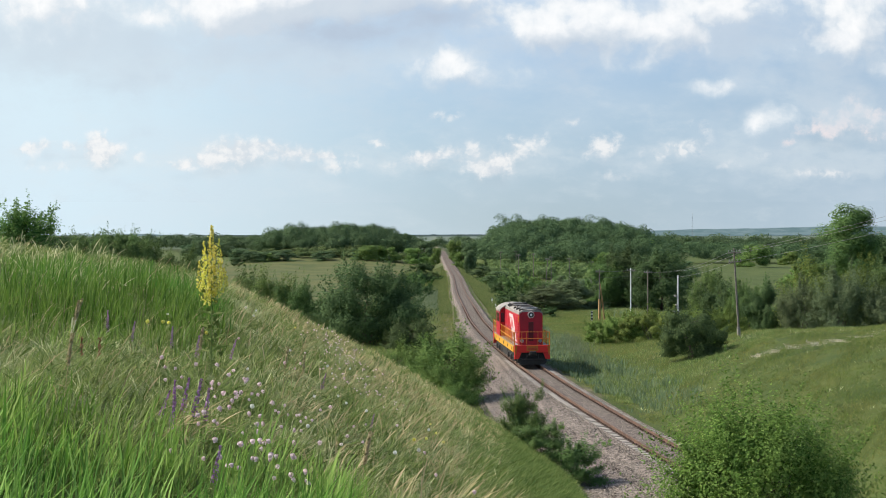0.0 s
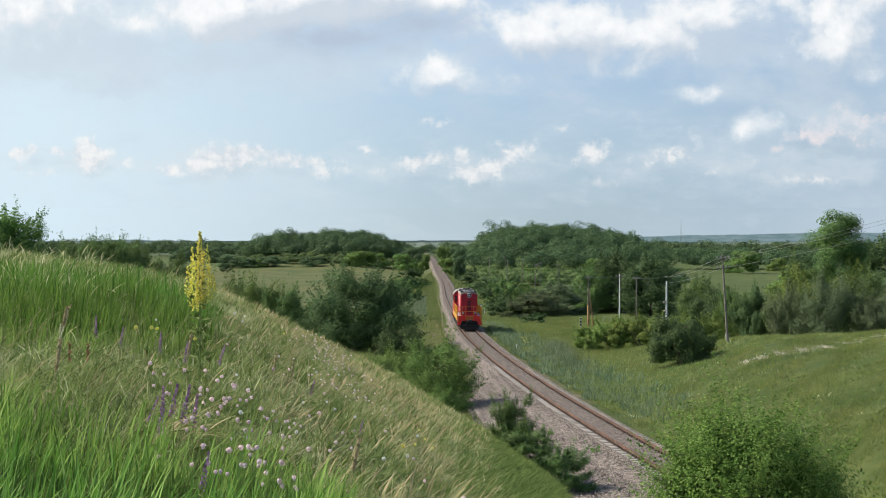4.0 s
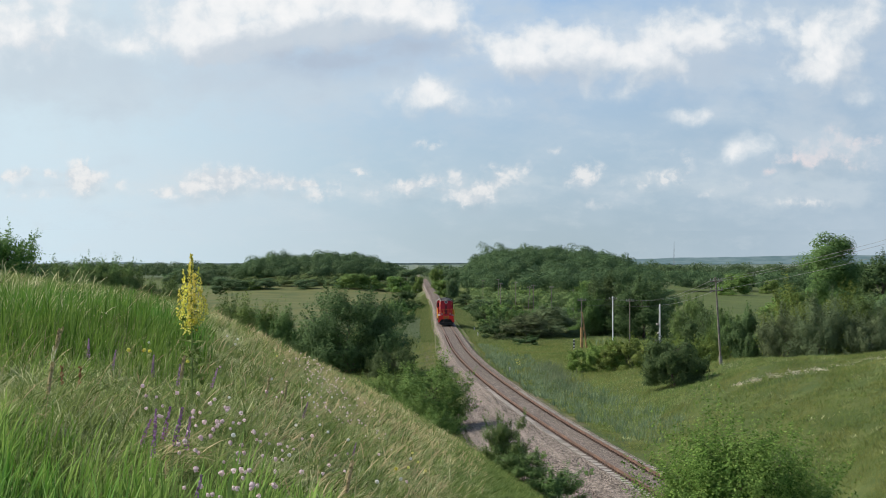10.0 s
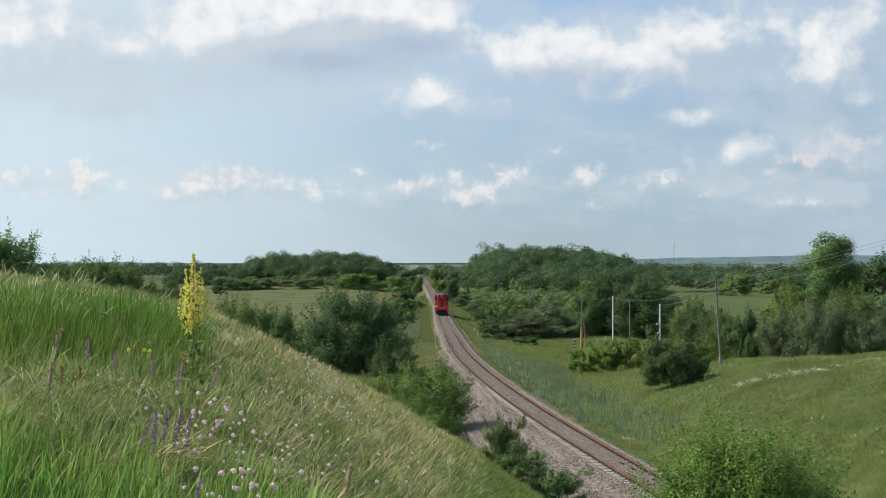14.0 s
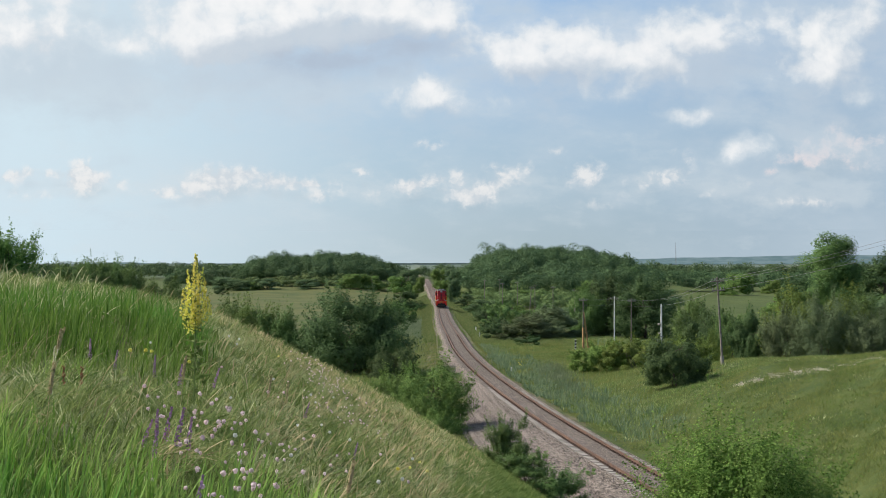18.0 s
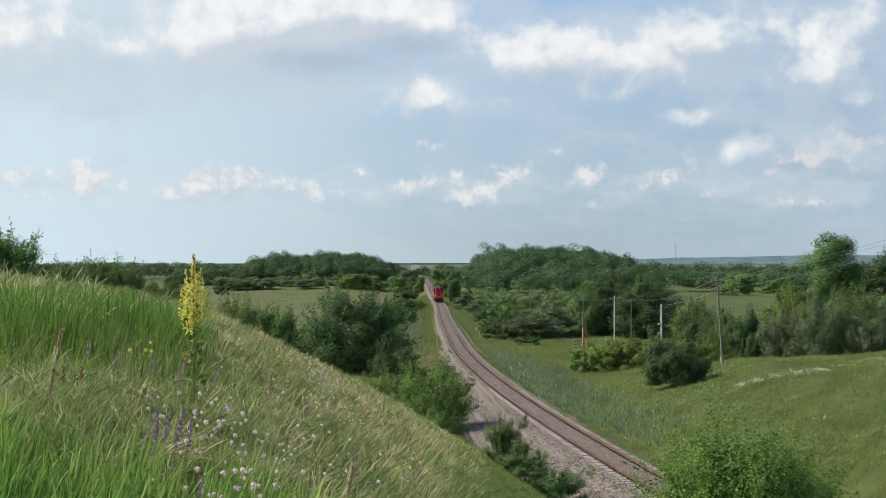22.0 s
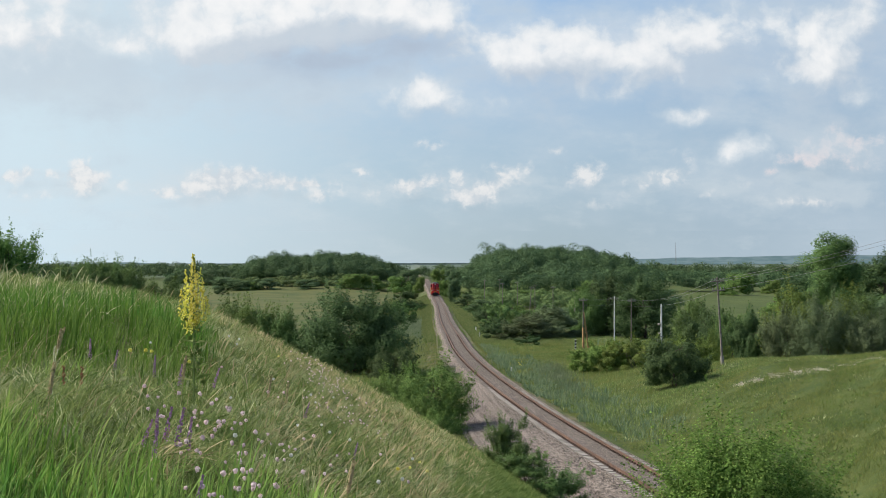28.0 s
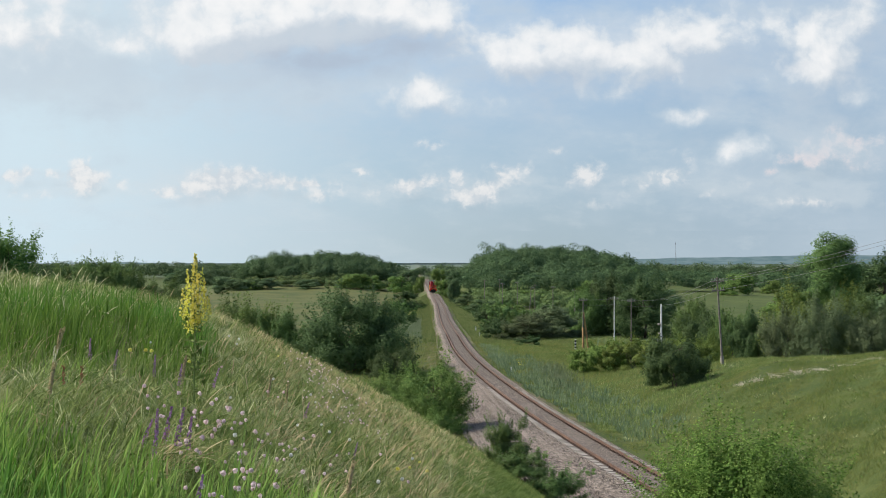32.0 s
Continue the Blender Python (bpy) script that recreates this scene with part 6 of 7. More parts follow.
def build_mullein():
    r = np.random.RandomState(99)
    x, y = -3.22 * ACROSS, 12.0 * ALONG
    z = ground_z(x, y)
    tall = 10.58 - z
    ob = thing("mullein", pose(x, y, z, 0, 0, 0), "tall yellow mullein in bloom rising from grass", "flower")
    st = stem_mesh(r, tall, 0.012, 26, 0.26, GRASS, 0.0)
    part_mesh("stem", st, ob)
    # main spike and side spikes
    arms = [(0.0, 0.0, 1.0, 0.055, 230)]
    for k in range(15):
        a = k * 2.4
        arms.append((0.20 * math.cos(a) * (1 - 0.035 * k), 0.20 * math.sin(a) * (1 - 0.035 * k), 0.71 + 0.016 * k, 0.042, 46))
    for dx, dy, top, w, k in arms:
        v, f = [], []
        lo = 0.55 if dx == 0 else r.uniform(0.47, 0.60)
        for j in range(k):
            u = lo + (top - lo) * (j + r.rand()) / k
            s = (u - lo) / (top - lo)
            out = min(1.0, 0.35 + s * 1.3) * (1.0 if dx == 0 and dy == 0 else 1 - 0.2 * s)
            taper = 1 - 0.8 * s
            a = r.uniform(0, 6.283)
            c = (dx * out + math.cos(a) * w * taper, dy * out + math.sin(a) * w * taper, tall * u)
            blossom(v, f, c, 0.008, 3, r, r.uniform(0.007, 0.014))
        part_mesh("blossom", mesh_from("blossom", v, f, PETAL_YELLOW), ob, "pale yellow mullein blossoms")
    v, f = [], []
    for j in range(60):
        u = r.uniform(0.1, 0.72)
        a = r.uniform(0, 6.283)
        w = 0.13 * (0.5 + r.rand())
        blossom(v, f, (math.cos(a) * w * 0.6, math.sin(a) * w * 0.6, tall * u), 0.02, 2, r, r.uniform(0.014, 0.034))
    part_mesh("leaves", mesh_from("leaves", v, f, HERB), ob, "green stem leaves")
    return ob


MULLEIN = build_mullein()


# ---- poles, wires and line-side things ----
def pole(x, y, top, material, label, arms=1, lean=0.0, brace=False, base=None):
    x, y, top = x * ACROSS, y * ALONG, top * ACROSS
    z = ground_z(x, y)
    tall = top - z
    ob = thing("telegraph_pole", pose(x, y, z, 0, lean, 0), label, "pole", "telegraph poles")
    bm = bmesh.new()
    rod(bm, (0, 0, -0.3), (0, 0, tall), 0.095, 0.068, 12)
    part("post", bm, material, ob)
    if brace:
        bm = bmesh.new()
        rod(bm, (0.75, 0.2, -0.3), (0.06, 0.0, tall * 0.72), 0.13, 0.10, 10)
        part("brace", bm, ORANGE_WOOD, ob, "slanting timber brace")
        bm = bmesh.new()
        rod(bm, (0, 0, 0.0), (0, 0, tall * 0.42), 0.165, 0.15, 12)
        part("foot", bm, ORANGE_WOOD, ob, "orange stained timber foot")
    if base:
        bm = bmesh.new()
        rod(bm, (0, 0, -0.2), (0, 0, base), 0.15, 0.14, 12)
        part("foot", bm, CONCRETE, ob, "grey concrete foot")
    for k in range(arms):
        h = tall - 0.35 - 0.75 * k
        bm = bmesh.new()
        box(bm, -0.52, -0.19, h - 0.05, 0.52, -0.09, h + 0.05, 0.01)
        arm = part("crossarm", bm, OLD_WOOD, ob, "weathered crossarm")
        for q in (-0.45, -0.2, 0.2, 0.45):
            bm = bmesh.new()
            rod(bm, (q, -0.14, h + 0.05), (q, -0.14, h + 0.20), 0.02, 0.02, 6)
            rod(bm, (q, -0.14, h + 0.13), (q, -0.14, h + 0.24), 0.05, 0.035, 8)
            part("insulator", bm, GREY, arm)
    return ob, Vector((x, y, top))


OLD_POLE = "weathered grey wooden telegraph pole"
pole(19.8, 131, 6.2, OLD_WOOD, "wooden pole with orange stained braced foot", 1, 0, True)
pole(24.2, 131, 6.4, WHITEWASH, "white concrete pole with crossarm", 1)
pole(26.6, 131, 6.1, OLD_WOOD, OLD_POLE, 1)
pole(24.7, 82, 10.0, OLD_WOOD, "leaning grey wooden pole with crossarms", 2, -3.5, False, 0.7)
pole(23.0, 232, 5.5, OLD_WOOD, OLD_POLE, 1)
pole(19.0, 205, 5.8, OLD_WOOD, OLD_POLE, 1, 4.0)
pole(16.0, 250, 5.5, OLD_WOOD, OLD_POLE, 1)
pole(13.0, 290, 5.5, OLD_WOOD, OLD_POLE, 1)
pole(25.5, 215, 5.6, OLD_WOOD, OLD_POLE, 1)
pole(21.0, 262, 5.6, OLD_WOOD, OLD_POLE, 1)
pole(18.4, 300, 5.6, OLD_WOOD, OLD_POLE, 1)
pole(27.0, 190, 5.6, OLD_WOOD, OLD_POLE, 1)


def build_station_post():
    """The white post with boxes and a meter cage."""
    x, y = 30.6 * ACROSS, 130.0 * ALONG
    z = ground_z(x, y)
    ob = thing("equipment_post", pose(x, y, z), "white concrete post with grey electrical boxes", "pole")
    bm = bmesh.new()
    rod(bm, (0, 0, -0.3), (0, 0, 6.2), 0.14, 0.10, 12)
    part("post", bm, WHITEWASH, ob)
    for a, b, c, d, name in ((-0.44, -0.11, 3.45, 3.7, "transformer_box"), (-0.5, -0.11, 1.35, 1.65, "meter_box"), (-0.34, -0.11, 2.3, 2.5, "switch_box")):
        bm = bmesh.new()
        box(bm, a, -0.3, c, b, 0.3, d, 0.04)
        part(name, bm, CONCRETE if name != "meter_box" else GREY, ob, "pale metal electrical box")
    bm = bmesh.new()
    for q in (1.05, 1.5, 1.95):
        box(bm, -0.2, -0.25, q, 0.25, 0.25, q + 0.08)
    part("bracket", bm, GREY, ob)


build_station_post()


def wire(a, b, sag, rad=0.018):
    a, b = Vector(a), Vector(b)
    line = []
    for k in range(13):
        u = k / 12
        p = a.lerp(b, u)
        line.append(((p.x, p.y, p.z - sag * 4 * u * (1 - u)), rad))
    ob = new("overhead_wire", tubes("overhead_wire", [line], WIRE, 4))
    tagged(ob, "thin sagging overhead wire between poles", "wire", "overhead wires")


TOPS = {"a": (19.8, 131, 5.9), "b": (24.2, 131, 6.1), "c": (26.6, 131, 5.8), "d": (30.6, 130, 6.0), "e": (24.2, 82, 9.6), "f": (31.0, 44, 15.2)}
TOPS = {k: (a * ACROSS, b * ALONG, c * ACROSS) for k, (a, b, c) in TOPS.items()}
for off, drop in ((-0.45, 0.0), (0.45, 0.0), (0.0, 0.75)):
    for a, b, s in (("a", "b", 0.1), ("b", "c", 0.1), ("c", "d", 0.1), ("d", "e", 0.25), ("e", "f", 0.35)):
        p, q = TOPS[a], TOPS[b]
        wire((p[0] + off, p[1], p[2] - drop), (q[0] + off, q[1], q[2] - drop), s, 0.010 if b == "f" else 0.013)


def post(x, y, tall, material, label, name="marker_post", wide=0.12):
    ob = thing(name, pose(x, y, ground_z(x, y)), label, "post")
    bm = bmesh.new()
    box(bm, -wide / 2, -wide / 2, -0.2, wide / 2, wide / 2, tall, 0.01)
    part("post", bm, material, ob)
    return ob


p_ = along(236, 4.6, 0)
post(p_.x, p_.y, 0.8, WHITE, "white trackside marker post", wide=0.17)
p_ = along(218, 4.4, 0)
post(p_.x, p_.y, 0.7, WHITE, "white trackside marker post", wide=0.17)
p_ = along(142, 3.4, 0)
post(p_.x, p_.y, 0.55, WHITEWASH, "small white trackside post", wide=0.12)
km = post(17.0, 181.4, 1.35, WHITEWASH, "black and white striped distance post", "distance_post", 0.2)
for k in range(3):
    bm = bmesh.new()
    box(bm, -0.105, -0.105, 0.25 + 0.4 * k, 0.105, 0.105, 0.45 + 0.4 * k)
    part("black_band", bm, BLACK, km)

bm_ = bmesh.new()
for c_ in range(3):
    a_ = 2.094 * c_
    rod(bm_, (math.cos(a_) * 2, math.sin(a_) * 2, 0), (math.cos(a_) * 0.5, math.sin(a_) * 0.5, 52), 0.10, 0.06, 5)
for k in range(12):
    for c_ in range(3):
        a_, b_ = 2.094 * c_, 2.094 * (c_ + 1)
        q_ = 2 - 1.5 * k / 12
        rod(bm_, (math.cos(a_) * q_, math.sin(a_) * q_, 52 * k / 12), (math.cos(b_) * q_, math.sin(b_) * q_, 52 * (k + 1) / 12), 0.07, 0.07, 4)
mast_ = thing("radio_mast", pose(502, 3050, ground_z(502, 3050)), "slender lattice radio mast on the horizon", "mast")
part("lattice", bm_, GREY, mast_)


# ---- sky ----
def sky_patch(name, radius, low, high, wide, material, label):
    rows_, cols = 24, 48
    v = []
    for i in range(rows_ + 1):
        e = radians(low + (high - low) * i / rows_)
        for j in range(cols + 1):
            a = radians(-wide + 2 * wide * j / cols)
            v.append((radius * math.cos(e) * math.sin(a), radius * math.cos(e) * math.cos(a), radius * math.sin(e)))
    k = cols + 1
    i = (np.arange(rows_)[:, None] * k + np.arange(cols)[None, :]).ravel()
    ob = new(name, mesh_from(name, v, np.stack([i, i + 1, i + k + 1, i + k], 1), material, True))
    ob.location = EYE
    return tagged(ob, label, "sky", kind="structure")


def bearing(n):
    """Where a place of the sky is seen: (x / y, z / y)."""
    sep = n.add("ShaderNodeSeparateXYZ", Vector=n.local())
    comb = n.add("ShaderNodeCombineXYZ", X=n.math("DIVIDE", sep.outputs[0], sep.outputs[1]), Y=n.math("DIVIDE", sep.outputs[2], sep.outputs[1]))
    return n.vmath("MULTIPLY", comb.outputs[0], (1.524, 1.524, 0.0))


def puffs(n, v, blobs, grow=1.0):
    """The sum of many soft mounds (centre, half sizes, weight)."""
    total = None
    for cx, cy, rx, ry, weight in blobs:
        d = n.vmath("SUBTRACT", v, (cx, cy, 0))
        d = n.vmath("MULTIPLY", d, (1 / (rx * grow), 1 / (ry * grow), 0))
        q = n.math("EXPONENT", n.math("MULTIPLY", n.vmath("DOT_PRODUCT", d, d), -1.1))
        q = n.math("MULTIPLY", q, weight)
        total = q if total is None else n.math("ADD", total, q)
    return total


def wobble(n, v, amount, scale):
    c = n.noise(scale, 6.0, 0.6, v, colour=True)
    d = n.vmath("SUBTRACT", c, (0.5, 0.5, 0.5))
    return n.vmath("ADD", v, n.vmath("MULTIPLY", d, (amount, amount * 0.7, 0)))


def billows(n, v, scale):
    """Rounded heaps like the tops of clouds, about 0 to 1."""
    t = n.add("ShaderNodeTexVoronoi", Scale=scale, Detail=3.0, Roughness=0.55, Vector=v)
    t.normalize = True
    return n.math("SUBTRACT", 1.0, n.math("MULTIPLY", t.outputs["Distance"], 1.6))


SKY_GLOW = 0.70


def glow(n, colour):
    return n.add("ShaderNodeEmission", Color=colour, Strength=SKY_GLOW)


def sky_material():
    n = Nodes("hazy_sky")
    v = bearing(n)
    sep = n.add("ShaderNodeSeparateXYZ", Vector=v)
    h, side = sep.outputs[1], sep.outputs[0]
    c = n.mix(n.ramp(h, 0.0, 0.12), srgb(178, 196, 205), srgb(173, 199, 217))
    c = n.mix(n.ramp(h, 0.08, 0.27), c, srgb(158, 194, 233))
    # paler towards the left
    c = n.mix(n.math("MULTIPLY", n.ramp(side, 0.15, -0.5), 1.0), c, srgb(216, 237, 248))
    c = n.mix(n.math("MULTIPLY", n.ramp(side, 0.0, 0.5), 0.6), c, srgb(166, 188, 209))
    veil = n.noise(3.4, 6.0, 0.55, n.vmath("MULTIPLY", v, (1.0, 2.4, 1.0)))
    c = n.mix(n.math("MULTIPLY", n.ramp(veil, 0.36, 0.7), 0.32), c, srgb(215, 226, 235))
    # the low row of clouds: three stretches of small heaps, and rosy ones on the right
    w = wobble(n, wobble(n, v, 0.014, 34.0), 0.007, 95.0)
    west = [
        (-0.468, 0.0895, 0.0135, 0.0067, 0.70), (-0.450, 0.0956, 0.0112, 0.0060, 0.60), (-0.420, 0.0944, 0.0210, 0.0045, 0.60), (-0.389, 0.0950, 0.0135, 0.0135, 1.10),
        (-0.386, 0.0853, 0.0165, 0.0105, 0.60), (-0.368, 0.0895, 0.0105, 0.0060, 0.60), (-0.347, 0.0834, 0.0090, 0.0090, 0.40), (-0.441, 0.0713, 0.0450, 0.0075, 0.30),
        (-0.307, 0.0713, 0.0187, 0.0067, 0.50), (-0.286, 0.0774, 0.0165, 0.0075, 0.55), (-0.264, 0.0816, 0.0135, 0.0135, 0.85), (-0.243, 0.0895, 0.0135, 0.0120, 0.80),
        (-0.228, 0.0834, 0.0187, 0.0135, 0.60), (-0.213, 0.0926, 0.0225, 0.0075, 0.75), (-0.185, 0.0847, 0.0150, 0.0075, 0.75), (-0.161, 0.0834, 0.0135, 0.0105, 0.60),
        (-0.143, 0.0834, 0.0112, 0.0045, 0.60), (-0.121, 0.0804, 0.0187, 0.0105, 0.40)]
    middle = [
        (-0.088, 0.0944, 0.0105, 0.0053, 0.60), (-0.130, 0.0682, 0.0120, 0.0060, 0.50), (-0.076, 0.0713, 0.0150, 0.0075, 0.40), (-0.042, 0.0774, 0.0187, 0.0090, 0.60),
        (-0.027, 0.0834, 0.0150, 0.0075, 0.70), (-0.005, 0.0895, 0.0105, 0.0060, 0.70), (0.016, 0.0865, 0.0090, 0.0105, 0.60), (0.013, 0.0713, 0.0150, 0.0075, 0.40),
        (0.040, 0.0743, 0.0135, 0.0105, 0.80), (0.031, 0.0652, 0.0225, 0.0075, 0.60), (0.058, 0.0926, 0.0150, 0.0105, 0.50), (0.083, 0.1005, 0.0187, 0.0075, 0.50),
        (0.071, 0.0834, 0.0187, 0.0060, 0.40), (0.122, 0.1200, 0.0120, 0.0045, 0.60), (-0.018, 0.1242, 0.0180, 0.0060, 0.55), (0.156, 0.0956, 0.0187, 0.0120, 0.70),
        (0.144, 0.0834, 0.0150, 0.0075, 0.40)]
    east = [
        (0.168, 0.0621, 0.0225, 0.0075, 0.30), (0.223, 0.0877, 0.0262, 0.0075, 0.60), (0.259, 0.0926, 0.0150, 0.0075, 0.50), (0.258, 0.1108, 0.0120, 0.0090, 0.60),
        (0.211, 0.0713, 0.0187, 0.0060, 0.30), (0.290, 0.0713, 0.0165, 0.0075, 0.30), (0.363, 0.0652, 0.0300, 0.0060, 0.30), (0.406, 0.0621, 0.0300, 0.0067, 0.35),
        (0.323, 0.0865, 0.0187, 0.0075, 0.30)]
    rosy = [
        (0.375, 0.1096, 0.0262, 0.0097, 0.70), (0.390, 0.1249, 0.0195, 0.0120, 0.75), (0.409, 0.1157, 0.0248, 0.0150, 0.90), (0.430, 0.1340, 0.0210, 0.0195, 0.90),
        (0.354, 0.0968, 0.0112, 0.0053, 0.60), (0.400, 0.1035, 0.0112, 0.0060, 0.60), (0.454, 0.1035, 0.0300, 0.0105, 0.60), (0.466, 0.1279, 0.0187, 0.0135, 0.50),
        (0.445, 0.1200, 0.0165, 0.0135, 0.60)]
    soft = [
        (-0.386, 0.0774, 0.1125, 0.0195, 0.80), (-0.222, 0.0774, 0.1350, 0.0195, 0.80), (0.010, 0.0774, 0.1275, 0.0225, 0.70), (0.241, 0.0804, 0.1350, 0.0225, 0.60),
        (0.406, 0.0804, 0.1200, 0.0300, 0.80)]
    f = n.math("SUBTRACT", n.noise(60.0, 7.0, 0.56, w), 0.5)
    heap = n.math("SUBTRACT", billows(n, w, 60.0), 0.55)
    rag = n.math("MULTIPLY_ADD", heap, 0.5, n.math("MULTIPLY", f, 2.7))
    white = n.math("MULTIPLY", puffs(n, w, west + middle + east, 1.15), 1.25)
    pink = n.math("MULTIPLY", puffs(n, w, rosy, 0.82), 1.15)
    q = n.math("ADD", white, pink)
    q = n.math("MULTIPLY_ADD", rag, n.math("MINIMUM", n.math("MULTIPLY", q, 2.2), 1.0), q)
    # thin veils round them, and greyish undersides below the bright tops
    thin = n.math("ADD", puffs(n, w, soft), n.math("MULTIPLY", n.math("SUBTRACT", n.noise(16.0, 7.0, 0.6, n.vmath("MULTIPLY", w, (1.0, 2.2, 1.0))), 0.5), 3.5))
    c = n.mix(n.math("MULTIPLY", n.ramp(thin, 0.0, 1.3), 0.42), c, srgb(220, 229, 234))
    under = puffs(n, n.vmath("ADD", w, (-0.004, 0.013, 0.0)), west + middle + east + rosy)
    c = n.mix(n.math("MULTIPLY", n.ramp(under, 0.2, 1.2), 0.25), c, srgb(174, 191, 203))
    tint = n.mix(n.ramp(pink, 0.1, 0.5), srgb(247, 246, 245), srgb(242, 231, 232))
    folds = n.ramp(n.math("MULTIPLY_ADD", f, 2.6, heap), 0.30, -0.35)
    tint = n.mix(n.math("MULTIPLY", folds, 0.75), tint, srgb(205, 215, 224))
    c = n.mix(n.math("MULTIPLY", n.ramp(q, 0.10, 1.25), 0.85), c, tint)
    # hazy hills at the rim of the plain
    line = n.noise(7.0, 4.0, 0.55, n.vmath("MULTIPLY", v, (1.0, 0.0, 0.0)))
    rim = n.math("MULTIPLY_ADD", line, 0.009, n.math("MULTIPLY_ADD", n.ramp(side, 0.05, 0.42), 0.0095, -0.0072))
    hills = n.mix(n.ramp(n.noise(60.0, 4.0, 0.6, n.vmath("MULTIPLY", v, (1.0, 6.0, 1.0))), 0.35, 0.65), srgb(108, 134, 140), srgb(128, 150, 156))
    c = n.mix(n.ramp(n.math("SUBTRACT", rim, h), -0.0004, 0.0008), c, hills)
    return n.done(glow(n, c))


def cloud_material():
    n = Nodes("summer_clouds")
    v = bearing(n)
    w = wobble(n, wobble(n, v, 0.030, 11.0), 0.010, 34.0)
    west = [
        (-0.191, 0.2661, 0.1125, 0.0435, 1.25), (-0.234, 0.2479, 0.0713, 0.0285, 1.00), (-0.267, 0.2296, 0.0315, 0.0225, 0.55), (-0.136, 0.2722, 0.0675, 0.0300, 0.80),
        (-0.051, 0.2643, 0.0825, 0.0300, 0.75), (-0.088, 0.2814, 0.0900, 0.0262, 0.60), (0.004, 0.2570, 0.0300, 0.0270, 0.70), (-0.459, 0.2631, 0.0713, 0.0450, 1.00),
        (-0.420, 0.2448, 0.0600, 0.0300, 0.45), (-0.345, 0.2296, 0.0195, 0.0097, 0.70), (-0.024, 0.1766, 0.0413, 0.0195, 0.90), (-0.009, 0.1851, 0.0187, 0.0150, 0.50),
        (0.046, 0.1705, 0.0450, 0.0135, 0.45), (0.180, 0.1809, 0.0338, 0.0105, 0.30)]
    east = [
        (0.074, 0.2223, 0.0413, 0.0210, 1.00), (0.132, 0.2235, 0.0563, 0.0315, 1.15), (0.122, 0.2436, 0.0338, 0.0187, 0.60), (0.168, 0.2326, 0.0262, 0.0240, 0.50),
        (0.229, 0.2132, 0.0360, 0.0255, 1.00), (0.253, 0.2509, 0.0375, 0.0285, 0.80), (0.217, 0.2326, 0.0262, 0.0225, 0.50), (0.293, 0.2357, 0.0225, 0.0240, 0.75),
        (0.308, 0.2570, 0.0450, 0.0270, 0.40), (0.430, 0.2253, 0.0315, 0.0315, 1.05), (0.406, 0.2083, 0.0262, 0.0180, 0.60), (0.400, 0.2509, 0.0525, 0.0270, 0.60),
        (0.357, 0.2448, 0.0450, 0.0330, 0.45), (0.339, 0.1961, 0.0900, 0.0165, 0.30), (0.430, 0.1766, 0.0600, 0.0135, 0.35), (0.463, 0.2704, 0.0187, 0.0225, 1.00),
        (0.281, 0.1559, 0.0413, 0.0097, 0.85), (0.342, 0.1255, 0.0165, 0.0150, 0.95), (0.314, 0.1145, 0.0150, 0.0135, 0.85), (0.366, 0.1139, 0.0225, 0.0105, 0.35)]
    grey = [
        (-0.082, 0.2217, 0.0975, 0.0180, 0.85), (-0.149, 0.2168, 0.0675, 0.0135, 0.60), (-0.030, 0.2375, 0.0525, 0.0165, 0.60), (0.119, 0.2010, 0.0750, 0.0105, 0.40),
        (0.229, 0.1961, 0.0450, 0.0090, 0.35), (0.375, 0.2144, 0.0525, 0.0195, 0.30), (-0.100, 0.2022, 0.1125, 0.0120, 0.30)]
    haze = [
        (-0.459, 0.2448, 0.1425, 0.0675, 1.30), (-0.392, 0.1900, 0.1500, 0.0450, 0.70), (-0.161, 0.1900, 0.1950, 0.0413, 0.75), (0.107, 0.2266, 0.1125, 0.0563, 0.80),
        (0.241, 0.2266, 0.0825, 0.0525, 0.80), (0.375, 0.2144, 0.1425, 0.0675, 0.90), (0.424, 0.1291, 0.0975, 0.0413, 0.80), (-0.136, 0.2448, 0.2100, 0.0600, 1.00)]
    f = n.math("SUBTRACT", n.noise(36.0, 6.0, 0.52, w), 0.5)
    broad = n.math("SUBTRACT", n.noise(12.0, 8.0, 0.58, n.vmath("MULTIPLY", w, (1.0, 1.7, 1.0))), 0.5)
    heap = n.math("SUBTRACT", billows(n, w, 26.0), 0.55)
    rough = n.math("MULTIPLY_ADD", heap, 0.42, n.math("MULTIPLY", f, 1.9))
    here = n.math("POWER", puffs(n, w, west + east, 1.12), 0.88)
    body = n.math("MULTIPLY_ADD", rough, n.math("MINIMUM", n.math("MULTIPLY", here, 2.0), 1.0), n.math("MINIMUM", here, 1.3))
    a = n.math("MULTIPLY", n.ramp(body, -0.05, 1.2), 0.96)
    thin = n.ramp(n.math("ADD", puffs(n, w, haze), n.math("MULTIPLY", broad, 3.2)), -0.2, 1.5)
    above = puffs(n, n.vmath("ADD", w, (-0.010, 0.022, 0.0)), west + east, 1.15)
    shade = n.ramp(n.math("ADD", n.math("SUBTRACT", above, here), n.math("MULTIPLY", rough, -0.6)), -0.35, 0.8)
    g = n.ramp(n.math("ADD", puffs(n, w, grey), n.math("MULTIPLY", broad, 2.0)), 0.0, 1.3)
    c = n.mix(n.ramp(body, 0.25, 1.65), srgb(208, 221, 231), srgb(255, 255, 255))
    c = n.mix(n.math("MULTIPLY", shade, 0.85), c, srgb(200, 212, 224))
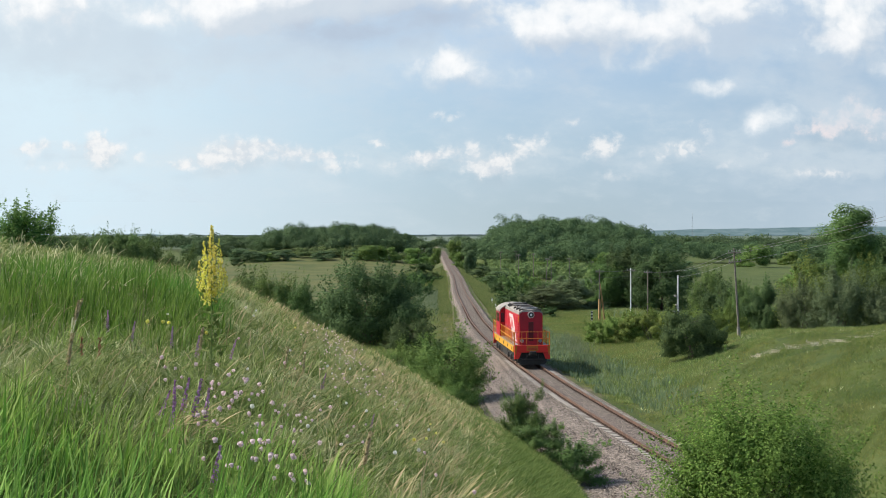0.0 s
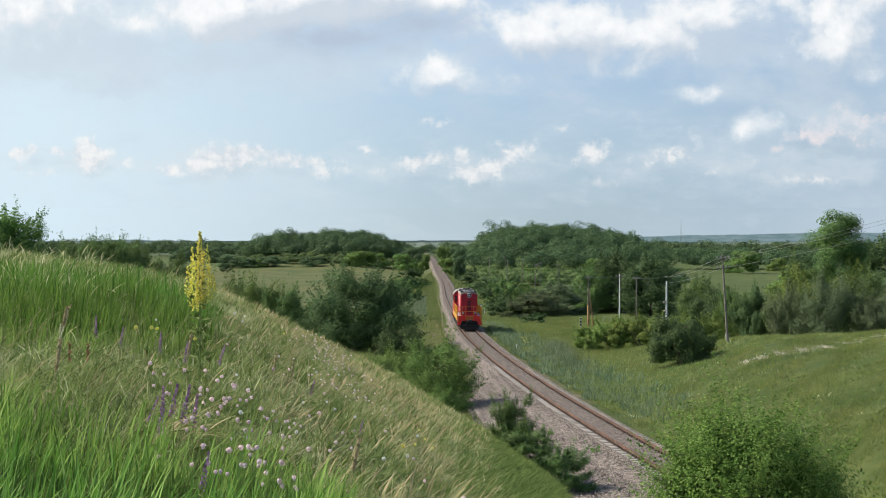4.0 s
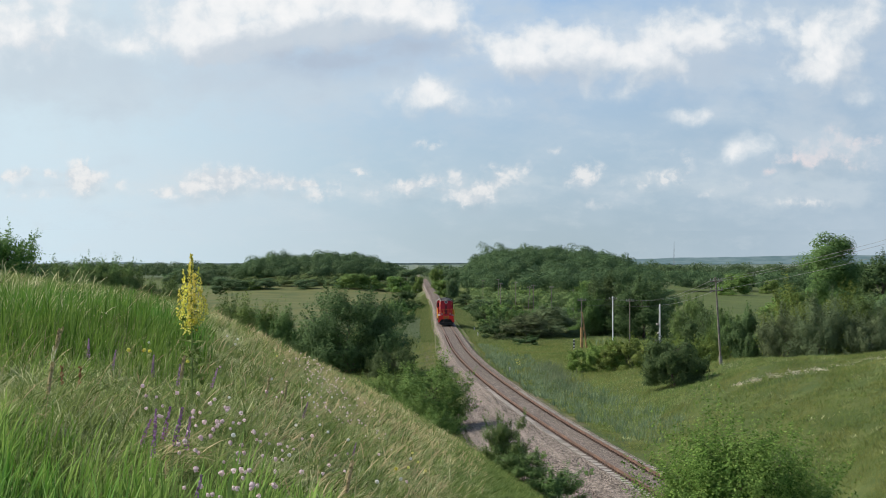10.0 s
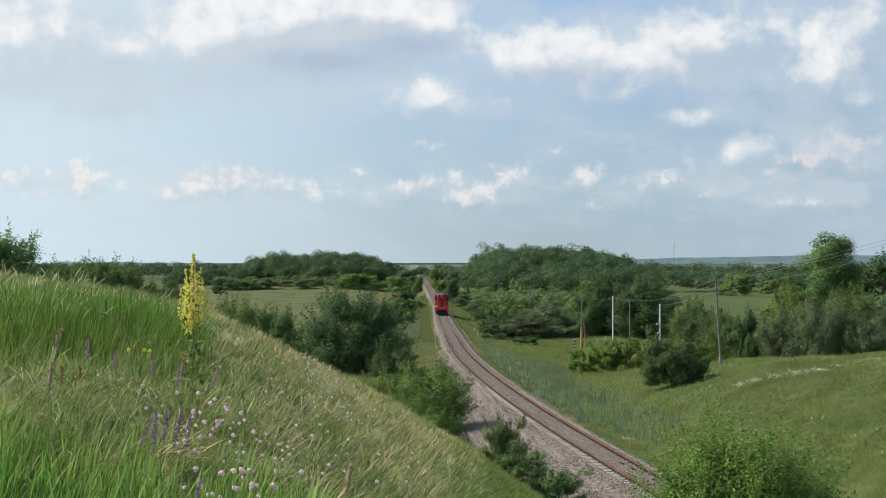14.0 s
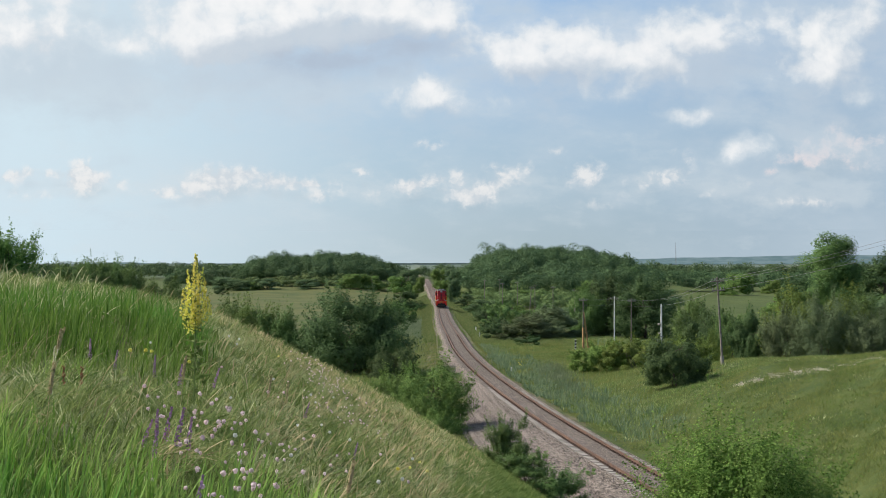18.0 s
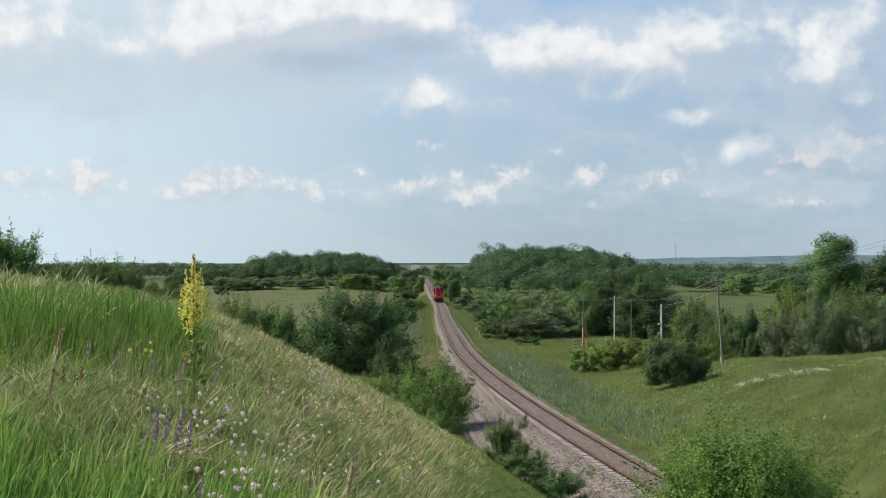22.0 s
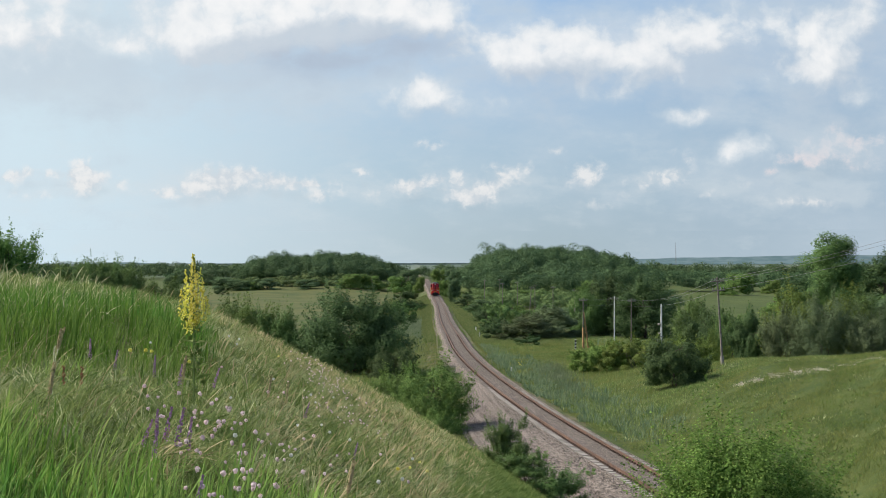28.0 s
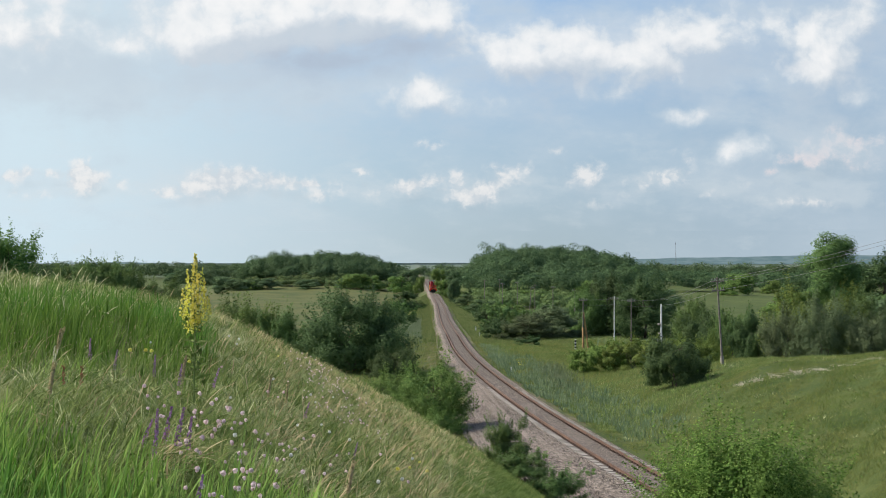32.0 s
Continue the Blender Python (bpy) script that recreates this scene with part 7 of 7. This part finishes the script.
    c = n.mix(n.math("MULTIPLY", g, 0.8), c, srgb(178, 192, 211))
    cover = n.math("MAXIMUM", a, n.math("MAXIMUM", n.math("MULTIPLY", thin, 0.72), n.math("MULTIPLY", g, 0.9)))
    m = n.add("ShaderNodeMixShader", Fac=cover)
    clear = n.add("ShaderNodeBsdfTransparent")
    n.t.links.new(clear.outputs[0], m.inputs[1])
    n.t.links.new(glow(n, c).outputs[0], m.inputs[2])
    return n.done(m)


sky_patch("backdrop", 4800, -1.5, 24, 30, sky_material(), "hazy pale blue summer sky with low clouds")
CLOUDS = sky_patch("cloud_layer", 4600, 1.2, 23, 29, cloud_material(), "white and grey summer cumulus clouds")

build_sleepers(TRACK)


# ---- what moves ----
def loco_rows():
    # how far along y the trailing end is, second by second
    known = [(0, 110.4), (0.5, 117.4), (1, 124.1), (1.5, 130.8), (2, 137.6), (2.5, 144.4), (3, 151.1), (3.5, 156.5), (6, 188.0), (8, 212.0), (10, 240), (12, 269), (14, 297), (17, 333), (20, 377), (22, 406), (25, 442), (28, 477), (32, 526)]
    ts = np.array([k[0] for k in known], dtype=float)
    ys = np.array([k[1] for k in known], dtype=float)
    # a smooth curve through them, closest to the near ones
    fit = np.polyfit(ts, ys, 5, w=1 / ys ** 2)
    rows = []
    for i in range(0, 641):
        t = i / 20.0
        y = float(np.polyval(fit, t)) + 8.1
        rows.append((t, y))
    return rows


def motions():
    rows = loco_rows()
    path = []
    for t, y in rows[::4]:
        p = along(y, 0.0, 0.0)
        path.append((t, Matrix.Translation(p) @ Matrix.Rotation(-math.atan(float(track_slope(y))), 4, "Z")))
    walk(LOCO, path)
    roll = []
    run = 0.0
    last = rows[0][1]
    for t, y in rows:
        run += (y - last) * math.sqrt(1 + float(track_slope(y)) ** 2)
        last = y
        roll.append((t, -run / 0.525))
    for w in WHEELS:
        spot = w.matrix_basis.translation.copy()
        walk(w, [(t, Matrix.Translation(spot) @ Matrix.Rotation(a, 4, "X")) for t, a in roll])
    # clouds drift slowly to the left
    walk(CLOUDS, [(0, Matrix.Translation(EYE) @ Matrix.Rotation(radians(-0.11), 4, "Z")), (16, Matrix.Translation(EYE) @ Matrix.Rotation(radians(0.08), 4, "Z")), (32, Matrix.Translation(EYE) @ Matrix.Rotation(radians(0.27), 4, "Z"))])
    # gusts move the tall grass and the leafy bush
    for i, ob in enumerate(SWAYING):
        rest = ob.matrix_basis.copy()
        lean = [(k * 0.8, 1.6 * math.sin(k * 1.15 + i * 0.9) + 0.9 * math.sin(k * 0.53 + i * 2.1)) for k in range(41)]
        walk(ob, [(t, rest @ Matrix.Rotation(radians(a), 4, "Y")) for t, a in lean])
    bush = SET["near_bush", 10.35]
    rest = bush.matrix_basis.copy()
    rest = Matrix.LocRotScale(rest.to_translation(), rest.to_quaternion(), None)
    walk(bush, [(k * 1.0, Matrix.Translation(rest.translation) @ Matrix.Rotation(radians(0.5 * math.sin(k * 1.3) + 0.3 * math.sin(k * 0.41)), 4, "Y") @ Matrix.Translation(-rest.translation) @ rest) for k in range(33)])
    # the mullein sways in the wind
    foot = MULLEIN.matrix_basis.copy()
    sway = [(0, 0.4), (1, -0.5), (2, 0.2), (3, 0.5), (4.5, 0.0), (6, -0.2), (9, 0.3), (9.6, -0.5), (11, -0.3), (12.5, -0.4), (14, 0.4), (15.5, 0.6), (17, 0.5), (19, 0.9), (20.5, 0.4), (22, -0.2), (23, -0.1), (24, 0.1), (25.5, 1.0), (26.5, 0.3), (28, -0.3), (29, 0.3), (30, 0.2), (31.5, 0.7), (32, 0.5)]
    walk(MULLEIN, [(t, foot @ Matrix.Rotation(radians(a), 4, "Y")) for t, a in sway])


motions()
